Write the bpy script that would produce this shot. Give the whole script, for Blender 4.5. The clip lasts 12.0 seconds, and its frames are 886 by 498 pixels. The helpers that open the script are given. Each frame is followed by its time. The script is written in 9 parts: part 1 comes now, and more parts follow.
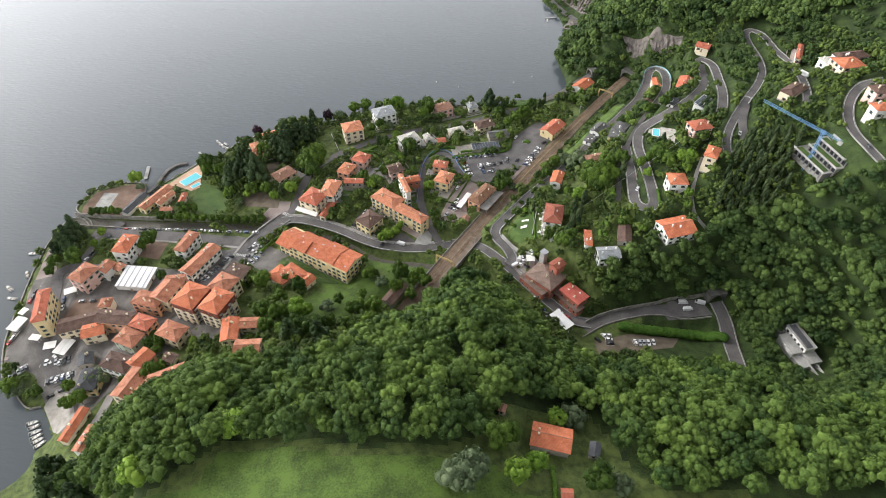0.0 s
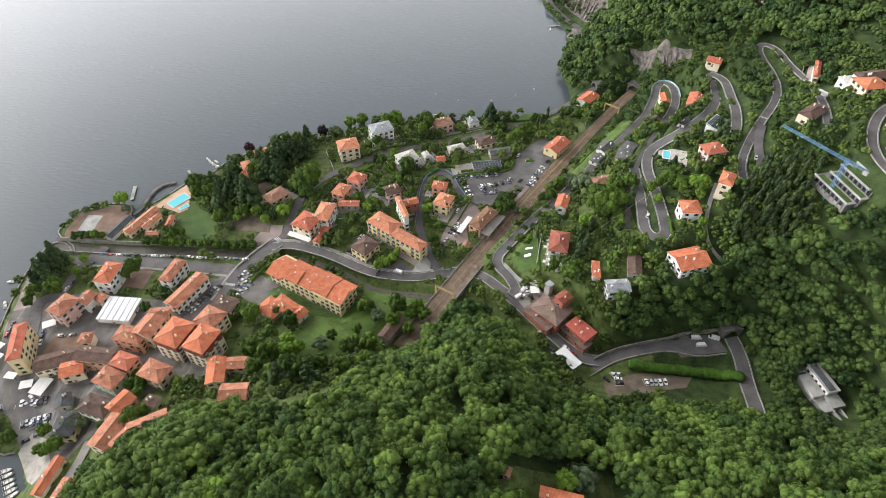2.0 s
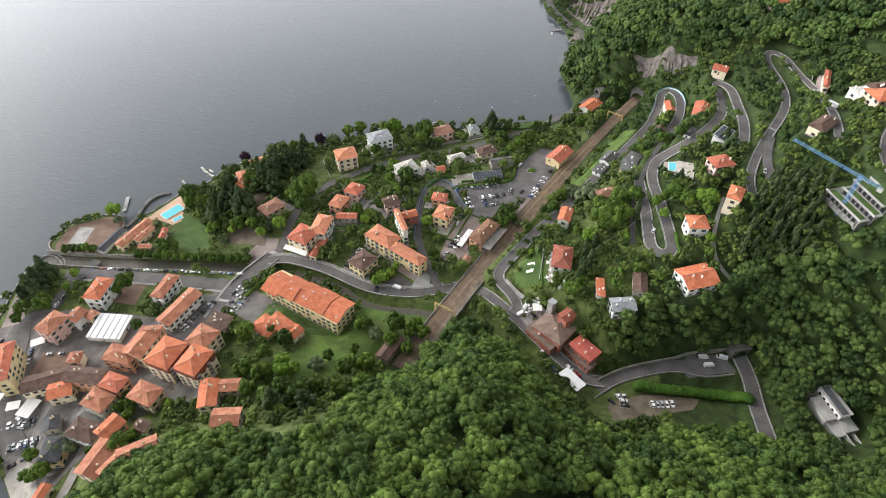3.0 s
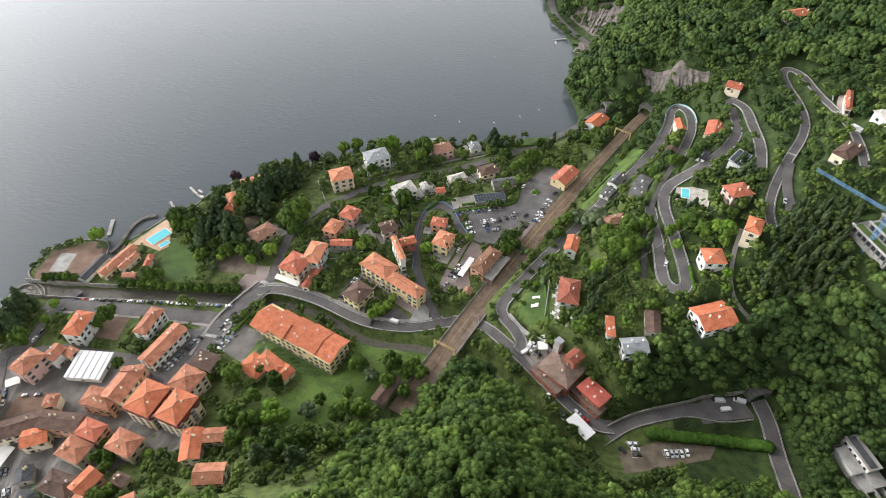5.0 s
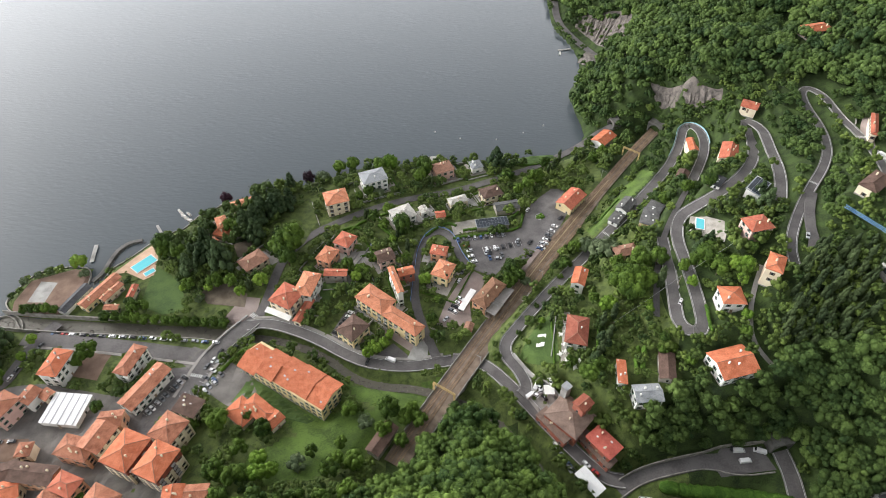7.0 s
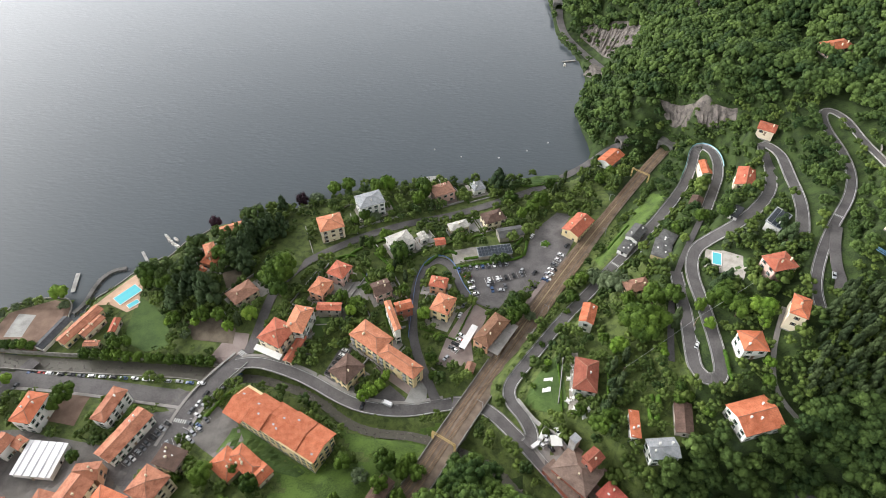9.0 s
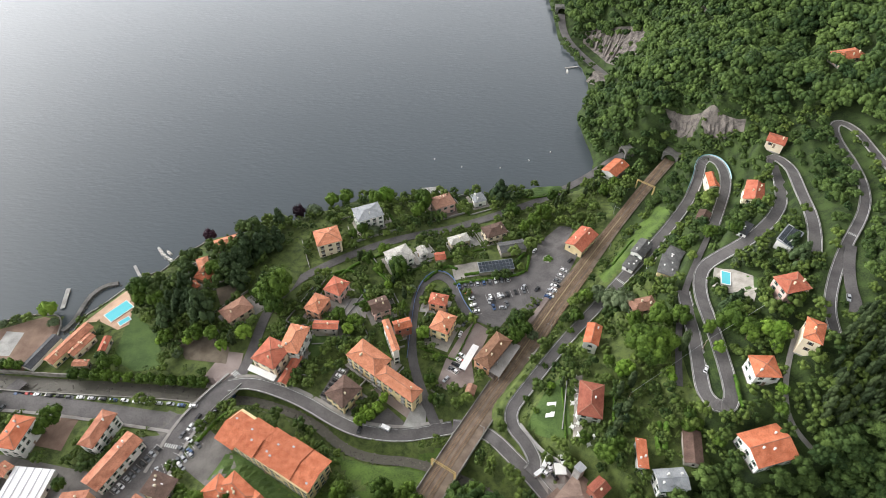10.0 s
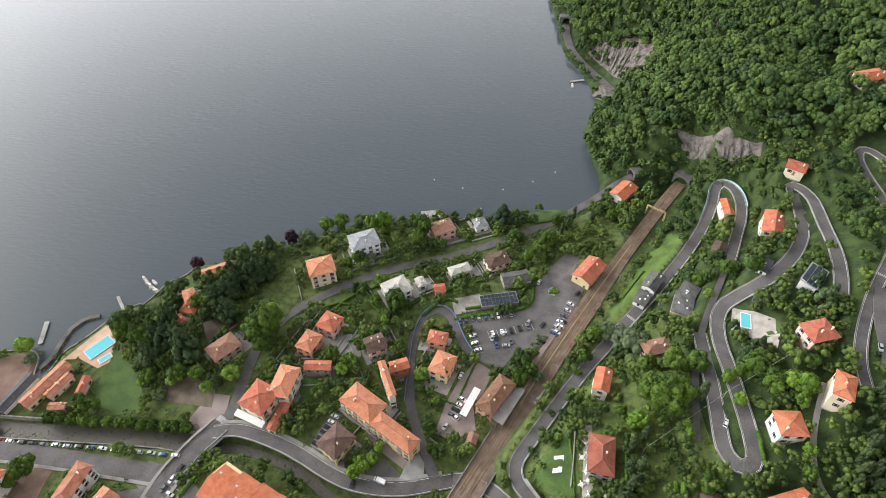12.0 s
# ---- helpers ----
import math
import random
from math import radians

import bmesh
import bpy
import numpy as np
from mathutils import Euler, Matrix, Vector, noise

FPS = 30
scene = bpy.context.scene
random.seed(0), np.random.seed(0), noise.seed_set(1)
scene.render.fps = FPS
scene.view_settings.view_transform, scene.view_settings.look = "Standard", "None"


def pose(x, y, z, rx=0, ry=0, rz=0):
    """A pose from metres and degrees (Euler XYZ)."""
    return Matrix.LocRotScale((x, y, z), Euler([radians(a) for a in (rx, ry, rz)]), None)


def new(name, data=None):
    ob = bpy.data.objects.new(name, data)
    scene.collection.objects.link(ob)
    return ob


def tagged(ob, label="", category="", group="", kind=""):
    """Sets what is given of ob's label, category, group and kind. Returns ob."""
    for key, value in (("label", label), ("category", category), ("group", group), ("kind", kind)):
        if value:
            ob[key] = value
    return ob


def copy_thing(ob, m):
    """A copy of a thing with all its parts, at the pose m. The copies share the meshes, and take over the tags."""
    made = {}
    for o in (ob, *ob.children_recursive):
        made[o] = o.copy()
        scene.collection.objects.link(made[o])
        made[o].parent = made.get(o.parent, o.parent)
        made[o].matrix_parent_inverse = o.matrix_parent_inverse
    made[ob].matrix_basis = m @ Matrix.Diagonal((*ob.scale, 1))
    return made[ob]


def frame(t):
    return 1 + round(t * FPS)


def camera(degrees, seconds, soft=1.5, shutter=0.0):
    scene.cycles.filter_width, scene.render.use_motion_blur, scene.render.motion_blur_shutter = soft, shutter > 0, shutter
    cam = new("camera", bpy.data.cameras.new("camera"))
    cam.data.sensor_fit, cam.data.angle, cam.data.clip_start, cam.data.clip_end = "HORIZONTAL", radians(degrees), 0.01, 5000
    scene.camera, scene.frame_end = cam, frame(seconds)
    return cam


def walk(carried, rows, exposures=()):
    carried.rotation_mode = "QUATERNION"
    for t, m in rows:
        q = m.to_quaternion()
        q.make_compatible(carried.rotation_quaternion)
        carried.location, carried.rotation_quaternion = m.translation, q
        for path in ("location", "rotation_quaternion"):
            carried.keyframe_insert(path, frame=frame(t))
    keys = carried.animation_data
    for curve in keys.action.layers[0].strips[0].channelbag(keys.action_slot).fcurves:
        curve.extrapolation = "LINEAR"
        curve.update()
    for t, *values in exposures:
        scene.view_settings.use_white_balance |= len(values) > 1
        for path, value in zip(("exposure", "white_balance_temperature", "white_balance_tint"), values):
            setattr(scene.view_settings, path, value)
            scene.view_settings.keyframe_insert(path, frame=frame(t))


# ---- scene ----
cam = camera(73.7, 12.0, soft=0.62)
# seconds, eye x y z, pitch, roll, yaw: a level flight towards the lake
PATH = [
    (0.0, -0.16, -0.16, 279.88, -45.539, 0.073, -0.007),
    (1.0, -0.19, 13.11, 279.93, -45.667, 0.052, -0.032),
    (2.0, -0.18, 26.56, 279.95, -45.806, 0.036, -0.045),
    (3.0, -0.14, 40.15, 279.94, -45.952, 0.024, -0.047),
    (4.0, -0.06, 53.85, 279.88, -46.103, 0.016, -0.039),
    (5.0, 0.04, 67.63, 279.77, -46.255, 0.010, -0.021),
    (6.0, 0.16, 81.46, 279.61, -46.404, 0.005, 0.004),
    (7.0, 0.29, 95.30, 279.39, -46.547, -0.001, 0.037),
    (8.0, 0.43, 109.12, 279.11, -46.680, -0.009, 0.076),
    (9.0, 0.57, 122.89, 278.75, -46.801, -0.020, 0.121),
    (10.0, 0.70, 136.58, 278.32, -46.905, -0.035, 0.171),
    (11.0, 0.83, 150.15, 277.80, -46.990, -0.056, 0.224),
    (12.0, 0.93, 163.58, 277.19, -47.051, -0.085, 0.281),
]
walk(cam, [(t, pose(x, y, z, 90 + pitch, roll, yaw)) for t, x, y, z, pitch, roll, yaw in PATH])

# ---- sky and light: a bright overcast afternoon, the sun veiled beyond the lake ----
SUN_ELEVATION, SUN_AZIMUTH = 29.0, -64.0      # degrees; azimuth from +y, minus to the left
world = bpy.data.worlds.new("overcast_sky")
world.use_nodes = True
scene.world = world
wn, wl = world.node_tree.nodes, world.node_tree.links
sky = wn.new("ShaderNodeTexSky")
sky.sky_type, sky.sun_disc = "NISHITA", False
sky.sun_elevation, sky.sun_rotation = radians(SUN_ELEVATION), radians(SUN_AZIMUTH)
sky.air_density, sky.dust_density, sky.ozone_density = 1.0, 6.0, 1.0
veil = wn.new("ShaderNodeHueSaturation")
veil.inputs["Saturation"].default_value = 0.3
wl.new(sky.outputs[0], veil.inputs["Color"])
cloud = wn.new("ShaderNodeMix")                # an even cloud cover over the clear sky
cloud.data_type = "RGBA"
cloud.inputs["Factor"].default_value = 0.6
wl.new(veil.outputs[0], cloud.inputs["A"])
# the haze over the lake makes the cloud brighter all round towards the horizon
dome, up, haze = wn.new("ShaderNodeTexCoord"), wn.new("ShaderNodeSeparateXYZ"), wn.new("ShaderNodeValToRGB")
wl.new(dome.outputs["Generated"], up.inputs[0])
wl.new(up.outputs["Z"], haze.inputs[0])
haze.color_ramp.interpolation = "EASE"
haze.color_ramp.elements[0].position, haze.color_ramp.elements[1].position = 0.32, 0.72
haze.color_ramp.elements[0].color, haze.color_ramp.elements[1].color = (25.0, 25.3, 26.2, 1), (2.2, 2.25, 2.4, 1)
haze.color_ramp.elements.new(0.84).color = (2.4, 2.45, 2.55, 1)
zenith = haze.color_ramp.elements.new(0.99)    # the cloud thins and brightens again overhead
zenith.color = (8.0, 8.1, 8.3, 1)
# and it is brighter all over the side where the veiled sun stands
az = radians(-SUN_AZIMUTH)
toward, side, glow = wn.new("ShaderNodeVectorMath"), wn.new("ShaderNodeMapRange"), wn.new("ShaderNodeMix")
toward.operation = "DOT_PRODUCT"
toward.inputs[1].default_value = (-math.sin(az), math.cos(az), 0)
wl.new(dome.outputs["Generated"], toward.inputs[0])
wl.new(toward.outputs["Value"], side.inputs[0])
side.inputs["From Min"].default_value, side.inputs["From Max"].default_value = -0.3, 1.0
side.inputs["To Min"].default_value, side.inputs["To Max"].default_value = 0.45, 1.44
glow.data_type, glow.blend_type = "RGBA", "MULTIPLY"
glow.inputs["Factor"].default_value = 1.0
wl.new(haze.outputs[0], glow.inputs["A"])
wl.new(side.outputs[0], glow.inputs["B"])
wl.new(glow.outputs["Result"], cloud.inputs["B"])
wl.new(cloud.outputs["Result"], wn["Background"].inputs["Color"])
wn["Background"].inputs["Strength"].default_value = 0.13
sun = new("sun", bpy.data.lights.new("sun", "SUN"))
sun.data.energy, sun.data.angle, sun.data.color = 0.8, radians(20), (1.0, 0.97, 0.93)
sun.matrix_world = pose(0, 0, 400, 90 - SUN_ELEVATION, 0, 180 - SUN_AZIMUTH)
scene.view_settings.exposure = 0.73


# ---- materials ----
def surface(name, dark, light, scale=1.0, rough=0.85, bump=0.3, fine=6.0, metal=0.0, spread=0.0, spec=0.3):
    """A matt or glossy surface: two colours mixed by noise at two scales, with fine relief; spread varies whole objects."""
    m = bpy.data.materials.new(name)
    m.use_nodes = True
    n, l = m.node_tree.nodes, m.node_tree.links
    b = n["Principled BSDF"]
    big, small = n.new("ShaderNodeTexNoise"), n.new("ShaderNodeTexNoise")
    big.inputs["Scale"].default_value, small.inputs["Scale"].default_value = 0.22 * scale, fine * scale
    big.inputs["Detail"].default_value, small.inputs["Detail"].default_value = 5, 3
    geo = n.new("ShaderNodeNewGeometry")
    for t in (big, small):
        l.new(geo.outputs["Position"], t.inputs["Vector"])
    mix = n.new("ShaderNodeMath")
    mix.operation = "MULTIPLY_ADD"
    l.new(small.outputs["Fac"], mix.inputs[0])
    mix.inputs[1].default_value = 0.7
    l.new(big.outputs["Fac"], mix.inputs[2])
    ramp = n.new("ShaderNodeValToRGB")
    ramp.color_ramp.elements[0].position, ramp.color_ramp.elements[1].position = 0.62, 1.0
    ramp.color_ramp.elements[0].color, ramp.color_ramp.elements[1].color = (*dark, 1), (*light, 1)
    l.new(mix.outputs[0], ramp.inputs[0])
    out = ramp.outputs[0]
    if spread:
        info, hue = n.new("ShaderNodeObjectInfo"), n.new("ShaderNodeHueSaturation")
        rng = n.new("ShaderNodeMapRange")
        rng.inputs["To Min"].default_value, rng.inputs["To Max"].default_value = 1 - spread, 1 + spread
        l.new(info.outputs["Random"], rng.inputs[0])
        l.new(rng.outputs[0], hue.inputs["Value"])
        l.new(out, hue.inputs["Color"])
        out = hue.outputs[0]
    l.new(out, b.inputs["Base Color"])
    b.inputs["Roughness"].default_value, b.inputs["Metallic"].default_value = rough, metal
    b.inputs["Specular IOR Level"].default_value = spec
    if bump:
        bp = n.new("ShaderNodeBump")
        bp.inputs["Strength"].default_value, bp.inputs["Distance"].default_value = bump, 0.05
        l.new(small.outputs["Fac"], bp.inputs["Height"])
        l.new(bp.outputs[0], b.inputs["Normal"])
    return m


def tiles(name, dark, light, spread=0.12):
    """Clay tiles: mottled, with courses across the slope and lichen patches."""
    m = surface(name, dark, light, 1.6, 0.82, 0.6, 2.0, spread=spread, spec=0.2)
    n, l = m.node_tree.nodes, m.node_tree.links
    b = n["Principled BSDF"]
    co, wave = n.new("ShaderNodeTexCoord"), n.new("ShaderNodeTexWave")
    wave.bands_direction = "X"
    wave.inputs["Scale"].default_value, wave.inputs["Distortion"].default_value = 1.1, 0.6
    l.new(co.outputs["Object"], wave.inputs["Vector"])
    pat = n.new("ShaderNodeTexNoise")
    pat.inputs["Scale"].default_value, pat.inputs["Detail"].default_value = 1.5, 6
    l.new(co.outputs["Object"], pat.inputs["Vector"])
    old = b.inputs["Base Color"].links[0].from_socket
    lich = n.new("ShaderNodeMix")
    lich.data_type = "RGBA"
    fac = n.new("ShaderNodeMapRange")
    fac.inputs["From Min"].default_value, fac.inputs["From Max"].default_value = 0.46, 0.72
    fac.inputs["To Max"].default_value = 0.34
    l.new(pat.outputs["Fac"], fac.inputs[0])
    l.new(fac.outputs[0], lich.inputs["Factor"])
    l.new(old, lich.inputs["A"])
    lich.inputs["B"].default_value = (dark[0] * 0.55, dark[1] * 0.75, dark[2] * 0.9, 1)
    course = n.new("ShaderNodeMix")
    course.data_type, course.blend_type = "RGBA", "MULTIPLY"
    course.inputs["Factor"].default_value = 0.45
    l.new(lich.outputs["Result"], course.inputs["A"])
    l.new(wave.outputs["Color"], course.inputs["B"])
    l.new(course.outputs["Result"], b.inputs["Base Color"])
    return m


def leaves(name, dark, light, per_object=False):
    """Foliage: each clump and each tree its own green, with leaf-sized speckle and relief."""
    m = bpy.data.materials.new(name)
    m.use_nodes = True
    n, l = m.node_tree.nodes, m.node_tree.links
    b = n["Principled BSDF"]
    geo = n.new("ShaderNodeNewGeometry")
    speck, lump = n.new("ShaderNodeTexNoise"), n.new("ShaderNodeTexNoise")
    speck.inputs["Scale"].default_value, speck.inputs["Detail"].default_value = 1.5, 6
    lump.inputs["Scale"].default_value, lump.inputs["Detail"].default_value = 0.05, 2
    for t in (speck, lump):
        l.new(geo.outputs["Position"], t.inputs["Vector"])
    tree = n.new("ShaderNodeObjectInfo") if per_object else n.new("ShaderNodeAttribute")
    if not per_object:
        tree.attribute_name = "tint"
    acc = None
    for sock, weight in ((geo.outputs["Random Per Island"], 0.34), (speck.outputs["Fac"], 0.9), (lump.outputs["Fac"], 0.3),
                         (tree.outputs["Random" if per_object else "Fac"], 0.55)):
        k = n.new("ShaderNodeMath")
        k.operation = "MULTIPLY_ADD"
        l.new(sock, k.inputs[0])
        k.inputs[1].default_value = weight
        k.inputs[2].default_value = -0.58 if acc is None else 0.0
        if acc is not None:
            l.new(acc, k.inputs[2])
        acc = k.outputs[0]
    ramp = n.new("ShaderNodeValToRGB")
    ramp.color_ramp.elements[0].color, ramp.color_ramp.elements[1].color = (*dark, 1), (*light, 1)
    l.new(acc, ramp.inputs[0])
    l.new(ramp.outputs[0], b.inputs["Base Color"])
    b.inputs["Roughness"].default_value, b.inputs["Specular IOR Level"].default_value = 0.75, 0.15
    bp = n.new("ShaderNodeBump")
    bp.inputs["Strength"].default_value, bp.inputs["Distance"].default_value = 1.0, 0.35
    l.new(speck.outputs["Fac"], bp.inputs["Height"])
    l.new(bp.outputs[0], b.inputs["Normal"])
    return m


def water(name, colour, rough, scale, height):
    m = bpy.data.materials.new(name)
    m.use_nodes = True
    n, l = m.node_tree.nodes, m.node_tree.links
    b = n["Principled BSDF"]
    b.inputs["Base Color"].default_value = (*colour, 1)
    b.inputs["Roughness"].default_value, b.inputs["IOR"].default_value = rough, 1.33
    geo, bp = n.new("ShaderNodeNewGeometry"), n.new("ShaderNodeBump")
    stretch = n.new("ShaderNodeMapping")
    stretch.inputs["Rotation"].default_value, stretch.inputs["Scale"].default_value = (0, 0, 0.5), (0.35, 1.0, 1.0)
    l.new(geo.outputs["Position"], stretch.inputs[0])
    rip, swell = n.new("ShaderNodeTexNoise"), n.new("ShaderNodeTexNoise")
    rip.inputs["Scale"].default_value, rip.inputs["Detail"].default_value = scale, 4
    swell.inputs["Scale"].default_value, swell.inputs["Detail"].default_value = scale * 0.06, 3
    l.new(stretch.outputs[0], rip.inputs["Vector"])
    l.new(geo.outputs["Position"], swell.inputs["Vector"])
    mul = n.new("ShaderNodeMath")
    mul.operation = "MULTIPLY"
    l.new(rip.outputs["Fac"], mul.inputs[0])
    l.new(swell.outputs["Fac"], mul.inputs[1])
    l.new(mul.outputs[0], bp.inputs["Height"])
    bp.inputs["Strength"].default_value, bp.inputs["Distance"].default_value = 1.0, height
    l.new(bp.outputs[0], b.inputs["Normal"])
    return m


GRASS = surface("grass", (0.034, 0.051, 0.014), (0.108, 0.143, 0.038), 1.4, 0.9, 0.6, 2.0)
LAWN = surface("lawn", (0.034, 0.066, 0.016), (0.078, 0.128, 0.032), 0.5, 0.9, 0.3, 4.0)
MEADOW = surface("meadow", (0.036, 0.062, 0.013), (0.092, 0.150, 0.028), 0.6, 0.9, 0.6, 2.2)
EARTH = surface("earth", (0.085, 0.066, 0.048), (0.17, 0.14, 0.105), 0.8, 0.95, 0.5)
ASPHALT = surface("asphalt", (0.088, 0.082, 0.081), (0.142, 0.132, 0.130), 0.7, 0.85, 0.3, 2.0, spec=0.25)
PAVING = surface("paving", (0.20, 0.185, 0.17), (0.33, 0.31, 0.29), 0.6, 0.85, 0.3)
PINKPAVE = surface("pink_paving", (0.20, 0.155, 0.14), (0.30, 0.245, 0.225), 0.6, 0.85, 0.3)
GRAVEL = surface("gravel", (0.22, 0.20, 0.175), (0.38, 0.355, 0.32), 1.2, 0.95, 0.6)
BALLAST = surface("ballast", (0.112, 0.084, 0.064), (0.235, 0.180, 0.137), 1.0, 0.95, 0.6)
CONCRETE = surface("concrete", (0.22, 0.215, 0.20), (0.40, 0.39, 0.37), 0.8, 0.85, 0.3)
KERB = surface("weathered_kerb", (0.17, 0.165, 0.152), (0.34, 0.33, 0.31), 1.2, 0.9, 0.4)
STONEWALL = surface("stone_masonry", (0.14, 0.13, 0.115), (0.33, 0.31, 0.28), 1.5, 0.9, 0.8, 3.0)
ROCK = surface("rock", (0.050, 0.045, 0.042), (0.175, 0.153, 0.136), 1.4, 0.9, 1.0, 1.6)
RUST = surface("rusty_rail", (0.24, 0.135, 0.065), (0.42, 0.27, 0.15), 2.0, 0.6, 0.1, metal=0.3)
STEEL = surface("steel", (0.10, 0.085, 0.075), (0.22, 0.18, 0.155), 2.0, 0.45, 0.1, metal=0.8)
PALE_STEEL = surface("galvanised_steel", (0.30, 0.31, 0.32), (0.48, 0.49, 0.50), 2.0, 0.5, 0.1, metal=0.6)
OCHRE_STEEL = surface("ochre_painted_steel", (0.42, 0.30, 0.12), (0.58, 0.44, 0.2), 2.0, 0.6, 0.1)
WHITE_PAINT = surface("white_paint", (0.62, 0.62, 0.60), (0.80, 0.80, 0.78), 1.0, 0.6, 0.1)
MARKING = surface("road_marking", (0.42, 0.42, 0.41), (0.66, 0.66, 0.64), 1.5, 0.7, 0.1)
WOOD = surface("weathered_wood", (0.16, 0.11, 0.07), (0.32, 0.24, 0.17), 2.0, 0.8, 0.3)
BARK = surface("bark", (0.06, 0.045, 0.032), (0.14, 0.11, 0.08), 3.0, 0.95, 0.8)
CLOTH = surface("awning_cloth", (0.66, 0.65, 0.62), (0.80, 0.79, 0.76), 1.0, 0.8, 0.1)
BLUE_RAIL = surface("blue_painted_rail", (0.10, 0.19, 0.42), (0.16, 0.28, 0.55), 2.0, 0.5, 0.1)
RUBBER = surface("rubber", (0.012, 0.012, 0.012), (0.03, 0.03, 0.03), 2.0, 0.8, 0.1)
DECK = surface("terracotta_deck", (0.42, 0.27, 0.18), (0.56, 0.38, 0.27), 1.0, 0.8, 0.2)
POOL = water("pool_water", (0.13, 0.55, 0.62), 0.05, 1.2, 0.02)
LAKE = water("lake_water", (0.068, 0.081, 0.090), 0.15, 0.45, 0.28)
STREAM_WATER = water("stream_water", (0.105, 0.098, 0.078), 0.42, 1.5, 0.25)
GLASS = surface("window_glass", (0.012, 0.014, 0.017), (0.03, 0.033, 0.038), 2.0, 0.08, 0.0, spec=0.6)
SHUTTER_GREEN = surface("green_shutter", (0.03, 0.075, 0.05), (0.05, 0.11, 0.075), 2.0, 0.7, 0.1)
SHUTTER_BROWN = surface("brown_shutter", (0.07, 0.042, 0.025), (0.12, 0.075, 0.045), 2.0, 0.7, 0.1)
SOLAR = surface("solar_panel", (0.016, 0.022, 0.030), (0.04, 0.05, 0.062), 2.0, 0.15, 0.0, spec=0.6)
PLASTER = {k: surface("plaster_" + k, d, li, 0.8, 0.9, 0.15, spread=0.06) for k, d, li in (
    ("yellow", (0.62, 0.49, 0.27), (0.78, 0.64, 0.38)), ("cream", (0.60, 0.51, 0.37), (0.77, 0.68, 0.51)),
    ("white", (0.58, 0.57, 0.54), (0.78, 0.77, 0.73)), ("pink", (0.58, 0.38, 0.33), (0.72, 0.50, 0.44)),
    ("salmon", (0.50, 0.26, 0.16), (0.66, 0.38, 0.25)), ("brick", (0.30, 0.095, 0.065), (0.42, 0.16, 0.11)),
    ("sage", (0.30, 0.34, 0.26), (0.42, 0.46, 0.36)), ("stone", (0.24, 0.215, 0.18), (0.40, 0.365, 0.32)))}
TILES = {k: tiles("tiles_" + k, d, li) for k, d, li in (
    ("orange", (0.52, 0.142, 0.066), (0.74, 0.250, 0.132)), ("old", (0.34, 0.128, 0.074), (0.63, 0.275, 0.170)), ("red", (0.43, 0.112, 0.066), (0.63, 0.205, 0.125)),
    ("brown", (0.098, 0.060, 0.047), (0.185, 0.118, 0.092)), ("brownlight", (0.30, 0.155, 0.105), (0.46, 0.25, 0.175)),
    ("brownred", (0.26, 0.075, 0.05), (0.38, 0.13, 0.085)), ("pale", (0.48, 0.45, 0.40), (0.66, 0.63, 0.57)),
    ("grey", (0.26, 0.27, 0.28), (0.40, 0.41, 0.42)), ("slate", (0.06, 0.062, 0.068), (0.12, 0.122, 0.13)),
    ("apricot", (0.54, 0.195, 0.100), (0.75, 0.315, 0.185)), ("taupe", (0.18, 0.125, 0.100), (0.30, 0.212, 0.172)), ("signal", (0.46, 0.10, 0.075), (0.60, 0.16, 0.12)), ("umber", (0.17, 0.085, 0.050), (0.29, 0.155, 0.095)), ("darkgrey", (0.10, 0.098, 0.098), (0.19, 0.186, 0.182)))}
TILES["panel"] = surface("white_roof_panel", (0.62, 0.62, 0.62), (0.78, 0.78, 0.77), 0.6, 0.5, 0.1)
TILES["metal"] = surface("grey_metal_roof", (0.22, 0.235, 0.255), (0.36, 0.38, 0.40), 0.8, 0.5, 0.1, metal=0.3)
TILES["solar"] = TILES["metal"]
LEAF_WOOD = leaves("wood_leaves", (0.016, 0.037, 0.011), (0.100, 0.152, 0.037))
# brighter than wood_leaves: yellower leaves, with the ridge's top light put in the colour
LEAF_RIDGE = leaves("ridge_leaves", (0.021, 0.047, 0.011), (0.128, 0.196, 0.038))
LEAF_BROAD = leaves("broad_leaves", (0.016, 0.038, 0.007), (0.115, 0.185, 0.026), True)
LEAF_LIGHT = leaves("light_leaves", (0.06, 0.13, 0.012), (0.20, 0.30, 0.045), True)
LEAF_DARK = leaves("conifer_needles", (0.016, 0.034, 0.015), (0.075, 0.112, 0.045), True)
LEAF_CYPRESS = leaves("cypress_needles", (0.014, 0.026, 0.011), (0.060, 0.085, 0.032), True)
LEAF_PURPLE = leaves("purple_leaves", (0.012, 0.006, 0.010), (0.055, 0.022, 0.035), True)
LEAF_OLIVE = leaves("olive_leaves", (0.05, 0.075, 0.035), (0.15, 0.19, 0.10), True)
HEDGE = leaves("hedge_leaves", (0.03, 0.075, 0.010), (0.11, 0.20, 0.028), True)

